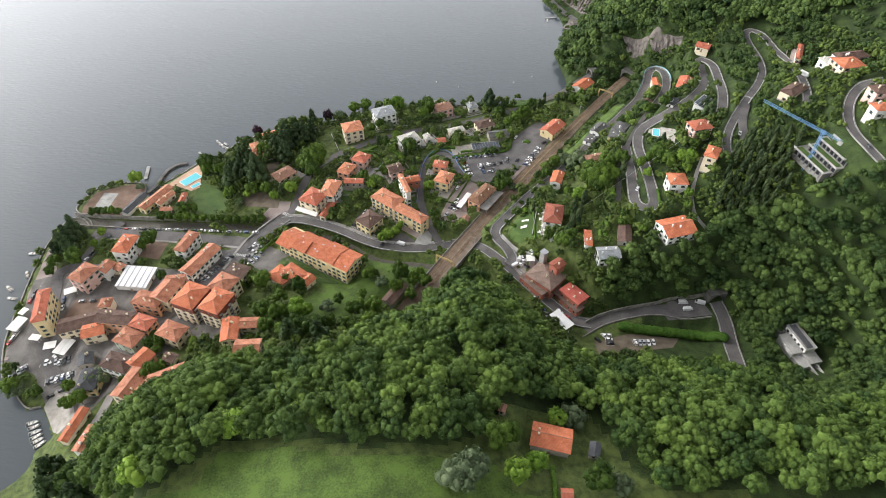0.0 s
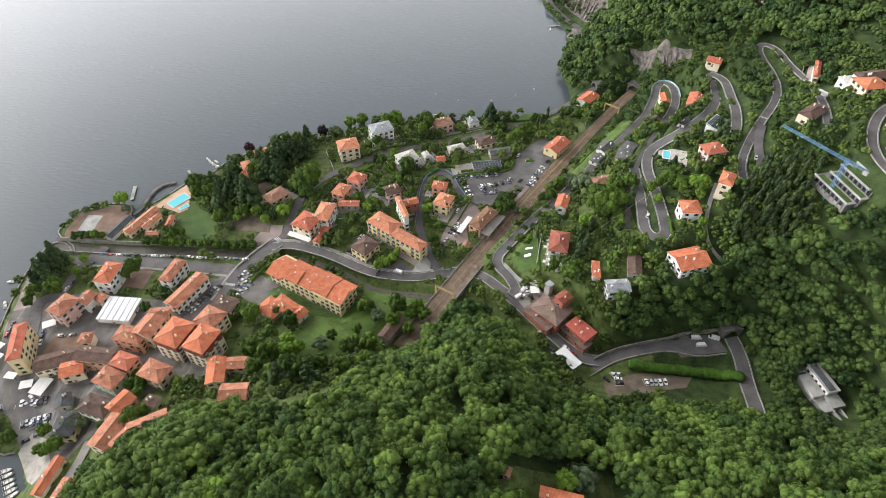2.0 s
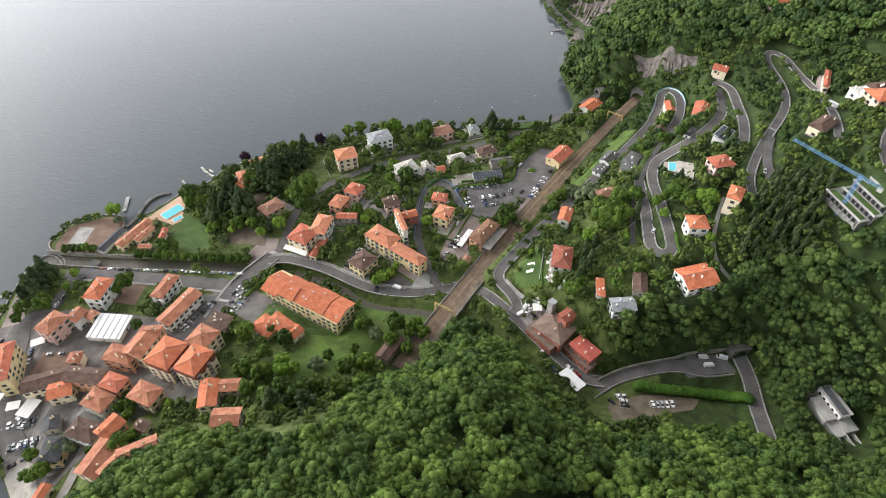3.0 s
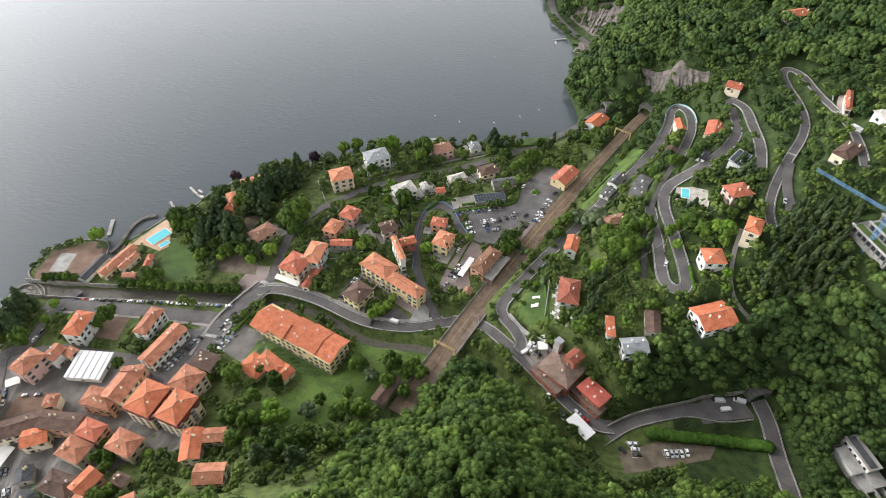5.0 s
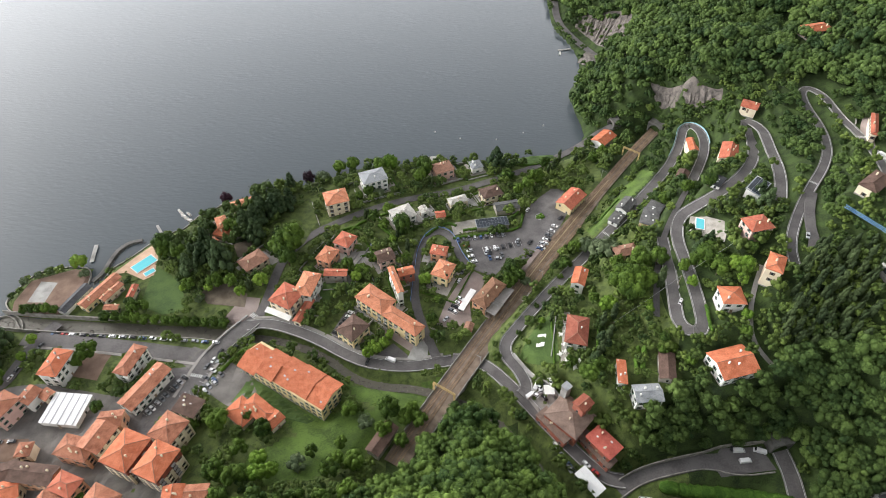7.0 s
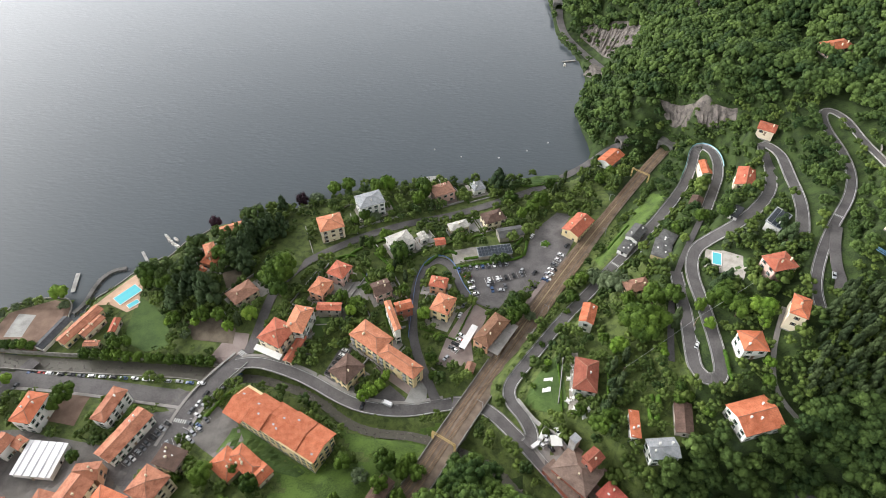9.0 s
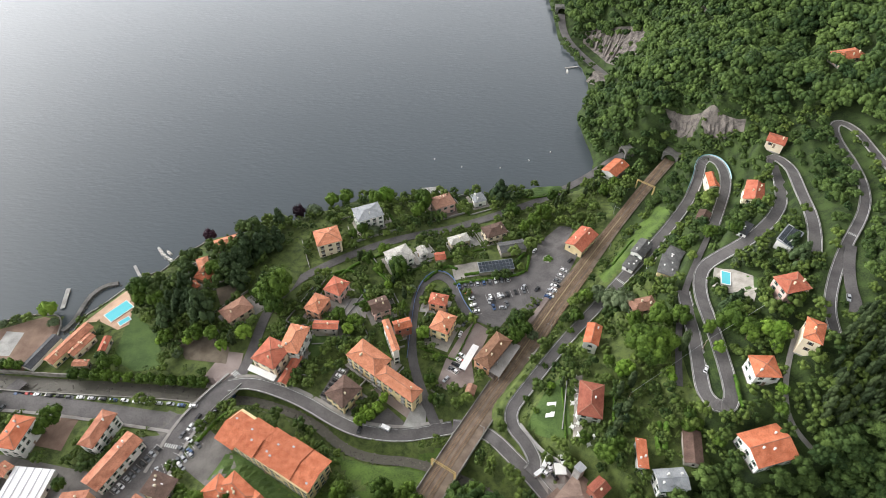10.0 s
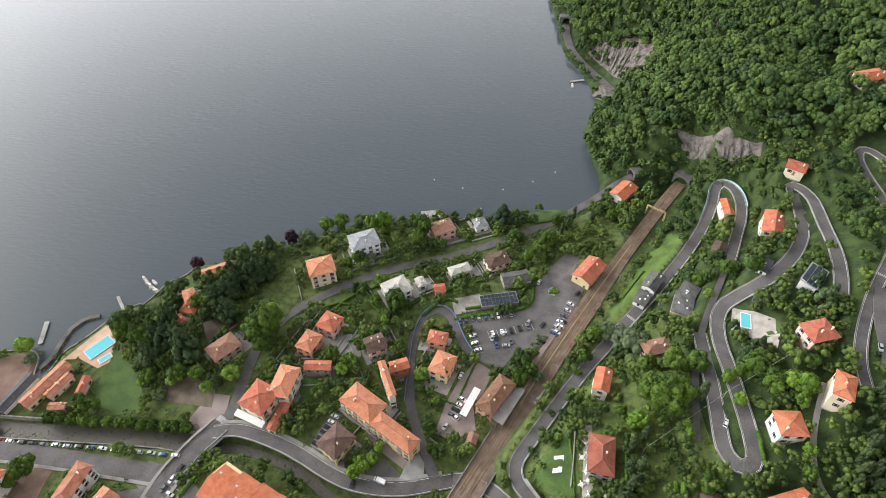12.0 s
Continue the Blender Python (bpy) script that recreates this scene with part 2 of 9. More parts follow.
TOWN_GROUND = surface("town_paving", (0.085, 0.079, 0.073), (0.17, 0.158, 0.147), 0.7, 0.85, 0.3)
REDEARTH = surface("reddish_earth", (0.155, 0.100, 0.074), (0.25, 0.172, 0.130), 0.8, 0.95, 0.4)
UNDERGROWTH = surface("undergrowth", (0.012, 0.022, 0.007), (0.045, 0.072, 0.018), 0.8, 0.95, 0.8, 2.0)
LEAF_GARDEN = leaves("garden_leaves", (0.021, 0.043, 0.011), (0.134, 0.186, 0.040))
LEAF_PARK = leaves("park_leaves", (0.015, 0.034, 0.010), (0.104, 0.152, 0.040))
OCHRE_STONE = surface("ochre_stone", (0.26, 0.19, 0.11), (0.40, 0.31, 0.19), 1.5, 0.85, 0.3)
DARK_CONCRETE = surface("weathered_concrete", (0.13, 0.127, 0.118), (0.27, 0.262, 0.245), 0.8, 0.9, 0.4)
# darker stone for the breakwater and the tunnel fronts
DARK_STONE = surface("dark_stonework", (0.06, 0.058, 0.054), (0.15, 0.145, 0.135), 1.2, 0.85, 0.6)
# terrain: spot heights (x, y, z) by district, shoreline, stream and railway
SPOTS = {
    "town": [(-214.5, 185.1, 2.5), (-252, 225.7, 2), (-214.6, 218.2, 6), (-181.5, 195.6, 9), (-139.4, 189.8, 17), (-221.9, 250.6, 5), (-201.3, 254, 6.5), (-188.3, 268.5, 7), (-243.7, 257.3, 3), (-167.6, 284.8, 6.5), (-122.4, 279.3, 9.2), (-124.3, 249.7, 11), (-78, 247.3, 13.5), (-205.4, 293.1, 4), (-162.9, 174.5, 13)],
    "riverside": [(-108.2, 292.6, 9.5), (-83.8, 283.2, 10.5), (-30.5, 266.8, 11), (2.1, 270.3, 9), (-45.7, 279.8, 10.5), (-81.5, 306.1, 10), (-12.8, 305, 12), (-0.9, 291.2, 13)],
    "meadow": [(-60.3, 220.8, 18), (-31, 221.6, 17), (-98.2, 215.8, 19), (-105.8, 175.4, 27), (-76.2, 178.1, 33), (-40, 189, 27), (-16.6, 229.8, 15)],
    "ridge": [(-75.9, 106.4, 71), (-9.5, 109.5, 78), (-115.9, 114.9, 68), (-50.7, 130.6, 70), (20.6, 150.5, 64), (13.2, 191.3, 43), (80.4, 146.9, 42), (106, 120.7, 57), (136.6, 112.7, 58), (-66.2, 86.9, 76), (-35.4, 82.8, 81), (-86.2, 85.8, 74), (41.6, 104.3, 61), (43.6, 84.9, 66), (107.1, 88.4, 62), (156.6, 89.6, 64)],
    "southwest": [(-190.7, 138.7, 8), (-173.9, 142.6, 12), (-161.3, 156.5, 15), (-133.7, 153, 26), (-173.8, 113.5, 14), (-127.4, 96, 55), (-151.6, 119.4, 30), (-190.5, 112.1, 5)],
    "gorge": [(39.3, 236.9, 14.5), (57.1, 215.1, 14.5), (81.4, 191.9, 12), (105.5, 196.8, 12), (134.5, 212.8, 14.5), (156.7, 214.5, 17.5), (163, 197.5, 12), (181.7, 174.1, 18), (202.3, 175.9, 20), (167.2, 195.7, 17), (186.5, 199.2, 24), (209.4, 163.4, 34)],
    "slope": [(118.6, 223.9, 24), (102.4, 230.7, 31), (94.1, 236.2, 37), (84, 243.1, 37), (133.3, 239.5, 45), (164.7, 238.4, 46), (181.9, 230.3, 46), (197.6, 218.1, 51), (198.7, 239.9, 70), (154.8, 265.9, 60), (174.4, 285.1, 70), (208.6, 251.3, 84), (189.5, 296.9, 77), (218.5, 215.9, 68), (214.5, 191.6, 52), (216.6, 238.5, 94)],
    "gardens": [(48.4, 270.7, 27), (67.9, 271.8, 28), (72.6, 303.8, 28), (95.7, 312.3, 33), (91.8, 265.7, 36), (70.4, 239.9, 34), (115.6, 291, 47), (118.8, 267, 50), (138, 321.9, 57), (142.5, 272.4, 55), (150.9, 351.3, 59), (178.3, 367.6, 63), (191.1, 414.4, 62), (193.3, 374.8, 66), (169.6, 325.7, 64), (158.5, 291.2, 68), (174.5, 305.7, 74), (193.1, 335.3, 76), (224.2, 389.9, 80), (229.2, 352.4, 88), (215.8, 309.7, 93)],
    "lowroad": [(77.5, 324.9, 17), (98.6, 351.8, 22), (119.7, 371.6, 26), (138.5, 392.7, 30), (166.9, 440.3, 38), (175.8, 425.6, 41), (152.2, 374, 45), (183.8, 410.4, 47), (65.8, 338.8, 15), (115.9, 397.8, 16), (148.9, 440.8, 18), (158.3, 436.6, 26), (117.3, 308.6, 46)],
    "north": [(173.9, 466.5, 64), (177.1, 455.8, 43), (147.1, 489.2, 36), (167.9, 632.3, 22), (191.4, 490, 76), (239.8, 499.2, 75), (252.4, 477.7, 91), (245.3, 431.2, 88), (181.4, 571.8, 58), (157.6, 569.6, 34), (129.8, 523.2, 20), (157.7, 676.6, 32), (204.2, 615.5, 66), (242.4, 568.9, 88), (276.7, 537.7, 99), (146.1, 672.2, 7), (148, 618, 8)],
    "villas": [(-45.8, 411, 7), (-71.3, 381.1, 7), (-130.9, 378.8, 4), (-110.7, 354.1, 7), (-159.5, 347.9, 4), (-174.6, 324.8, 3), (-225.5, 317.8, 2), (-201.8, 336.7, 2.5), (-77.1, 353, 8.5), (-30.4, 399.8, 8), (2.1, 426, 3), (23.5, 395, 8), (62.7, 424.2, 5), (99.1, 440.1, 6), (-21.1, 358.9, 12), (22, 362.6, 13), (51.4, 357.9, 13.5), (78.2, 384.7, 14), (5.1, 321.9, 13.5), (-37.7, 319.5, 11.5), (-82.3, 327.8, 10)],
    "rails": [(-22.4, 210.1, 14.1), (-16.9, 219.7, 14.1), (19, 274.3, 14.1), (34.9, 298.5, 14.1), (52.6, 324.8, 14.1), (72.4, 353.3, 14.1), (94.3, 383.4, 14.1), (118.7, 416.2, 14.1), (140.4, 445, 14.1), (162.2, 471.5, 14.1), (62, 221, 15), (74, 207, 14)],
    "far": [(300, 150, 106), (300, 300, 124), (300, 450, 122), (300, 600, 118), (250, 750, 108), (300, 850, 120), (200, 20, 80), (0, 20, 88), (-120, 20, 60)],
}
SHORE_SOUTH = [(-210.3, 114.7), (-204.7, 119.5), (-201.7, 127.4), (-204.8, 133.2), (-197.5, 140.3), (-202.5, 147.4), (-211.6, 158), (-218.4, 156.1), (-228.1, 164.7), (-232.7, 170.2), (-240.2, 173), (-247.9, 188.4), (-252.4, 199.9), (-254.4, 209.6), (-256.5, 219.6), (-258.1, 231.0), (-260.3, 242.4), (-262.1, 253.4), (-263.5, 265.3), (-264.7, 278.8), (-263.4, 296.3), (-259.6, 305.5), (-250.4, 304.3), (-241, 293), (-244.3, 301.4), (-255, 307.9), (-261.3, 313.7), (-261.2, 319.2), (-256, 335.7), (-249.1, 340.7), (-232.4, 344.2), (-219.8, 342.2), (-216.8, 323.8), (-210.7, 326.1), (-208.2, 343.2), (-201.2, 349.2), (-190.1, 366.1)]
SHORE_NORTH = [(-184.2, 371.6), (-176.3, 377.2), (-176.9, 373.3), (-171.4, 381.8), (-166.5, 392.7), (-157.6, 397.3), (-152.3, 405.6), (-123.2, 413.9), (-119.7, 427.3), (-108.8, 431.4), (-103.4, 422.4), (-88.1, 429), (-69, 437.9), (-51.4, 448.8), (-32.3, 446.7), (-15.2, 446.8), (1.8, 453.5), (20.8, 449.3), (39.9, 451), (51.5, 453.3), (71.3, 459), (84.6, 458), (99.8, 468.4), (109, 476.1), (112.4, 486.4), (111.4, 502.1), (110, 518.7), (107.4, 543.5), (114, 557), (123.7, 574.3), (126.5, 599.2), (125.1, 616.8), (119.8, 640), (110.5, 664.6), (111, 696.4), (111.9, 724.9), (111.2, 755.5), (111.4, 781.5)]
STREAM = [(-258.5, 301.4, 0), (-226.3, 297.8, 0.3), (-195.1, 295.7, 0.8), (-160.7, 293.5, 1.5), (-129.9, 291.1, 2.5), (-111.9, 285.5, 3.5), (-99.5, 287.1, 4.5), (-77.3, 280.2, 5), (-61.4, 272.2, 5.5), (-48.5, 260.8, 6), (-33.9, 254.7, 6.5), (-11.8, 253.3, 7), (15.3, 241.9, 8.5), (30.3, 230.9, 9.5), (55.2, 194.5, 10)]
RAILWAY = [(-22.4, 210.1), (-16.9, 219.7), (-11.9, 225.8), (3.3, 250.3), (19, 274.3), (34.9, 298.5), (52.6, 324.8), (72.4, 353.3), (94.3, 383.4), (118.7, 416.2), (140.4, 445), (162.2, 471.5)]
RAIL_Z = 14.5
# name: width and centre line
ROADS = {
    "river_road": (8.5, [(-237.1, 287.8), (-213.0, 285.3), (-188.0, 281.7), (-163.6, 277.8), (-142.9, 274.2), (-126.8, 271.6)]),
    "bridge_road": (9, [(-131.7, 240.7), (-128.7, 251.5), (-126, 265.7), (-120.9, 276), (-115.2, 285.1), (-109.6, 291.9), (-104.3, 299)]),
    "main_road": (6.8, [(-109.6, 291.9), (-99.2, 293.7), (-85.3, 289.7), (-68, 282.2), (-50.9, 271.4), (-38, 266), (-19.5, 264.5), (-4.2, 267.6), (5.1, 269.4)]),
    "under_road": (6.8, [(5.1, 269.4), (15.8, 268.1), (24.6, 261.2), (32.8, 251.2), (38.9, 243.8), (45.7, 234.7), (55.6, 222.8), (66.3, 211.1), (74.6, 203.7), (82.5, 203)]),
    "gorge_road": (7, [(79, 198.5), (87.8, 204.4), (104.3, 208.4), (121.2, 211.8), (134.4, 212), (147.3, 212.6)]),
    "tunnel_ramp": (8, [(156.1, 215.7), (158.2, 207.4), (158.6, 198.2), (156.4, 184.1), (153.4, 168.0)]),
    "lake_road": (5.6, [(-104.3, 299), (-102.1, 311.3), (-100.8, 332.5), (-97.7, 348.1), (-84.3, 366.9), (-70.3, 376.6), (-53.9, 386), (-33, 395.8), (-13.5, 403.6), (6.7, 410.6), (27.4, 420), (49, 430.8), (71.5, 442.8), (96, 461.9), (117.8, 476.9), (131.5, 480.8)]),
    "station_lane": (5, [(-2.7, 269.8), (-7.5, 281), (-12.6, 294.2), (-16.3, 309), (-16.9, 328.9), (-14.7, 348.5), (-9.8, 360.4), (-2.1, 364.3), (6, 358.2), (10.1, 342.8), (14.5, 334.5)]),
    "hairpin_road": (6.4, [(38.9, 243.8), (42.7, 247.6), (38.8, 257.2), (32.9, 264.2), (32.3, 272.7), (39.4, 282), (55.7, 302.2), (74.1, 325.1), (90, 341.3), (106.2, 357.1), (119.4, 370.5), (137.9, 390.6), (156.6, 416.2), (164, 429.4), (167.1, 439.8), (173.5, 441.6), (176.4, 429.7), (175.1, 414.8), (165.4, 396.8), (152, 373.6)]),
    "upper_road": (6.6, [(121.5, 325.5), (119.3, 305.4), (117.0, 288.1), (114.8, 274.7), (113.6, 265.6), (117.2, 258.9), (124.0, 260.0), (125.3, 275.3), (126.2, 298.6), (126.6, 320), (131.6, 335.4), (140.6, 340.2), (155, 345.6), (171.3, 357.8), (185.7, 377.3), (192.8, 398.2), (191.4, 409.8), (193.1, 413.6), (196.9, 408.7), (197.8, 393.2), (190.6, 364.4), (184.1, 342.1), (179.1, 329.7)]),
    "back_lane": (3, [(152, 373.6), (136.7, 349.8), (123.7, 328.6), (115.6, 309.7), (109.9, 289.3), (106.1, 272.7)]),
    "hill_road": (5.2, [(168, 283.1), (169.5, 295.6), (177, 309.8), (191.1, 330), (205.7, 346.8), (215.6, 364.8), (220.5, 386.1), (220, 403.3), (221.2, 417.9), (227.9, 421.5), (231.4, 410), (230.4, 391.5), (230.7, 366.5), (226.7, 343.7), (219.8, 321.4), (213.8, 304.4)]),
    "spur_road": (5, [(192.6, 328.8), (186.4, 317.5), (181.6, 304.1), (181, 296.7), (177.7, 290.1)]),
    "crest_road": (5.6, [(249.9, 302.8), (240.3, 303), (232, 297.6), (224.4, 285.5), (220.3, 271.1), (220.2, 254.5), (222, 236.3)]),
    "stair_lane": (2.2, [(155.9, 288.3), (149.2, 276.1), (144.9, 264.6), (143.2, 255.1), (145.2, 247.9), (149.9, 241.4)]),
    "shore_road": (7, [(118.8, 718.9), (116.9, 698.1), (118.6, 671.4), (126, 648.3), (134.5, 625.6), (139.8, 595.8)]),
    "quay_road": (7, [(-206.2, 170.6), (-220.4, 185.3), (-230.1, 198.3), (-236.2, 232.8), (-244.6, 251.5), (-231.9, 256.3), (-229.7, 272), (-225.9, 290), (-221.5, 298.5)]),
    "wharf_lane": (4, [(-170, 158.2), (-170.3, 148.2), (-171.8, 138.8), (-173.3, 130)]),
}
# kind, x, y, ground z, length, depth, turn, eaves height, roof, wall, tiles
HOUSES_WEST = [
    ("hotel", -229.2, 212.6, 3.9, 25.0, 7.4, -73, 14, "hip", "yellow", "red"),
    ("town", -216.5, 238.4, 5.9, 14.3, 11.6, 67, 11, "hip", "pink", "old"),
    ("town", -207.0, 245.5, 6.4, 9.6, 8.5, 71, 8, "gable", "white", "old"),
    ("town", -200.3, 262.7, 6.3, 16.2, 11.0, 82, 11, "hip", "white", "orange"),
    ("town", -199.6, 246.8, 6.9, 6.4, 6.0, -25, 6, "gable", "cream", "old"),
    ("shed", -186.7, 239.3, 8.2, 19.2, 16.7, -5, 3.8, "flat", "white", "panel"),
    ("town", -162.1, 264.4, 8.3, 18.3, 8.4, 75, 9, "hip", "white", "old"),
    ("town", -149.3, 249.3, 9.9, 26.5, 10.1, 63, 7, "gable", "white", "old"),
    ("town", -168.4, 215.6, 10.7, 17.1, 10.5, -13, 9, "hip", "salmon", "old"),
    ("town", -159.9, 220.3, 11.1, 14.4, 12.4, 71, 10, "gable", "cream", "old"),
    ("tower", -139.9, 210.2, 14.3, 16.9, 14.8, 69, 15, "hip", "cream", "orange"),
    ("tower", -123.2, 204.0, 17.1, 16.0, 13.2, 68, 15, "hip", "cream", "orange"),
    ("town", -125.9, 222.2, 14.8, 13.6, 13.5, 65, 11, "hip", "cream", "old"),
    ("town", -122.4, 236.3, 13.0, 12.7, 10.2, -19, 8, "low", "cream", "brown"),
    ("town", -205.6, 204.8, 5.7, 23.3, 10.8, 20, 7, "gable", "cream", "brown"),
    ("town", -184.0, 204.6, 9.0, 21.1, 9.4, -7, 8, "gable", "salmon", "brown"),
    ("town", -195.1, 198.3, 6.7, 12.1, 9.7, 18, 7, "gable", "cream", "orange"),
    ("town", -195.3, 217.0, 7.7, 7.2, 7.1, -85, 7, "hip", "cream", "old"),
    ("town", -170.2, 189.5, 10.8, 14.0, 10.6, -22, 8, "hip", "sage", "old"),
    ("town", -165.4, 198.5, 11.4, 12.6, 9.2, -20, 9, "hip", "salmon", "red"),
    ("town", -145.8, 190.6, 15.2, 14.6, 10.8, -22, 8, "hip", "cream", "old"),
    ("town", -169.6, 173.2, 11.4, 16.1, 10.2, -17, 8, "hip", "white", "brown"),
    ("town", -153.8, 156.2, 17.8, 17.2, 12.0, 72, 8, "gable", "cream", "old"),
    ("town", -156.0, 172.8, 15.3, 11.5, 9.4, 60, 8, "gable", "salmon", "orange"),
    ("town", -145.5, 152.2, 21.5, 11.2, 7.5, 59, 6, "gable", "cream", "old"),
    ("town", -134.6, 157.4, 24.4, 17.4, 9.0, 27, 7, "gable", "cream", "old"),
    ("town", -184.0, 166.1, 7.6, 13.5, 10.2, -85, 7, "hip", "yellow", "slate"),
    ("town", -194.1, 181.6, 5.7, 8.2, 7.6, -71, 4, "gable", "stone", "slate"),
    ("town", -141.3, 173.8, 17.9, 7.3, 5.6, -20, 5, "gable", "cream", "brown"),
    ("town", -179.5, 139.9, 11.0, 18.3, 5.3, 80, 5, "gable", "cream", "orange"),
    ("town", -165.7, 129.2, 17.1, 13.5, 7.8, 79, 5, "gable", "white", "old"),
    ("condo", -75.9, 252.2, 12.9, 52.8, 16.1, -31, 10, "step", "yellow", "orange"),
    ("town", -96.2, 233.6, 16.1, 13.6, 11.4, -37, 4, "hip", "cream", "orange"),
    ("town", -112.5, 187.3, 21.7, 15.2, 9.2, -81, 7, "gable", "cream", "orange"),
    ("town", -103.5, 191.9, 22.3, 10.1, 7.2, 4, 6, "gable", "cream", "old"),
    ("town", -97.5, 170.5, 30.8, 13.0, 9.3, 3, 6, "gable", "cream", "old"),
    ("town", -158.2, 230.3, 11.1, 11.5, 8.6, 7, 8, "gable", "salmon", "old"),
    ("town", -87.3, 234.2, 16.0, 18.0, 9.0, -38, 4.6, "hip", "cream", "orange"),
    ("town", -80.0, 229.0, 16.6, 8.6, 7.4, 52, 4.2, "gable", "cream", "orange"),
    ("hut", -28.1, 220.6, 15.0, 17.0, 7.4, 59, 4, "gable", "stone", "brown"),
]
HOUSES_SHORE = [
    ("lido", -204.0, 319.2, 2.2, 27.3, 7.1, 64, 5, "gable", "yellow", "old"),
    ("lido", -196.8, 318.3, 2.7, 14.8, 5.2, 64, 4.5, "gable", "cream", "old"),
    ("lido", -184.5, 318.8, 3.1, 9.7, 4.3, -90, 4, "gable", "cream", "red"),
    ("lido", -192.0, 306.3, 3.6, 8.5, 4.0, -0, 4, "gable", "cream", "old"),
    ("greenhouse", -218.3, 315.2, 1.8, 21.8, 6.6, 70, 3, "gable", "white", "slate"),
    ("boathouse", -135.4, 396.5, 2.0, 18.6, 7.7, 26, 6, "gable", "cream", "apricot"),
    ("villa", -144.2, 372.9, 3.7, 11.8, 6.9, -63, 8, "hip", "salmon", "apricot"),
    ("villa", -142.8, 367.0, 4.2, 9.7, 8.7, -17, 5, "hip", "salmon", "orange"),
    ("villa", -146.0, 358.9, 4.5, 6.8, 3.6, -40, 5, "hip", "cream", "orange"),
    ("villa", -115.5, 337.7, 7.6, 15.7, 11.7, 45, 6, "hip", "cream", "brownlight"),
    ("grand", -71.3, 391.5, 6.3, 15.5, 14.0, 20, 11, "hip", "cream", "apricot"),
    ("grand", -48.2, 412.9, 6.6, 17.5, 13.5, 23, 11, "hip", "white", "grey"),
    ("villa", -0.4, 431.4, 2.4, 14.9, 11.5, 24, 8, "hip", "pink", "brownlight"),
    ("villa", 24.0, 438.8, 2.2, 9.8, 8.9, -69, 5, "hip", "white", "grey"),
    ("villa", -60.5, 351.3, 9.7, 11.3, 11.2, 64, 8, "hip", "pink", "red"),
    ("villa", -69.9, 339.5, 9.8, 12.1, 10.1, 66, 7, "hip", "salmon", "apricot"),
    ("villa", -62.9, 324.2, 10.6, 13.7, 5.6, -1, 7, "gable", "stone", "red"),
    ("villa", -34.9, 337.0, 11.8, 10.5, 10.1, 25, 7, "gable", "pink", "brown"),
    ("inn", -87.9, 305.2, 9.6, 15.2, 14.7, 63, 10, "hip", "cream", "red"),
    ("inn", -77.6, 313.8, 9.9, 17.4, 11.0, 77, 10, "hip", "white", "apricot"),
    ("annex", -78.2, 299.0, 9.9, 17.4, 5.1, 71, 4, "gable", "cream", "red"),
    ("villa", -48.5, 284.0, 10.4, 13.8, 12.7, 52, 8, "pyramid", "yellow", "brown"),
    ("block", -37.5, 301.9, 10.8, 20.3, 12.7, -38, 10, "hip", "yellow", "apricot"),
    ("block", -21.4, 286.9, 10.8, 24.1, 8.6, -37, 10, "hip", "yellow", "apricot"),
    ("belfry", -26.7, 312.8, 11.7, 20.4, 3.8, -70, 13, "gable", "white", "apricot"),
    ("villa", -21.5, 323.0, 12.3, 9.5, 6.5, 19, 8, "gable", "brick", "orange"),
    ("villa", 0.4, 323.4, 13.4, 12.9, 10.9, 66, 8, "hip", "yellow", "apricot"),
    ("villa", -2.2, 339.7, 13.4, 10.2, 7.9, -13, 7, "hip", "salmon", "red"),
    ("villa", -26.2, 375.9, 10.4, 15.0, 12.7, 29, 7, "hip", "white", "pale"),
    ("villa", -12.6, 382.7, 9.9, 6.8, 5.6, -64, 4, "gable", "white", "pale"),
    ("villa", 10.0, 393.2, 8.2, 13.2, 7.0, 22, 5, "hip", "cream", "pale"),
    ("villa", 32.5, 399.9, 7.6, 14.2, 10.4, 23, 7, "hip", "cream", "brown"),
    ("shed", 42.5, 385.9, 10.6, 16.4, 8.9, 13, 4, "gable", "stone", "darkgrey"),
    ("solarshed", 31.6, 368.9, 12.4, 21.1, 8.0, 9, 3, "flat", "stone", "solar"),
    ("hut", -1.7, 377.7, 10.7, 6.6, 6.3, 11, 3.5, "gable", "cream", "red"),
    ("depot", 84.7, 387.5, 13.4, 19.5, 12.0, 50, 6, "gable", "yellow", "red"),
]
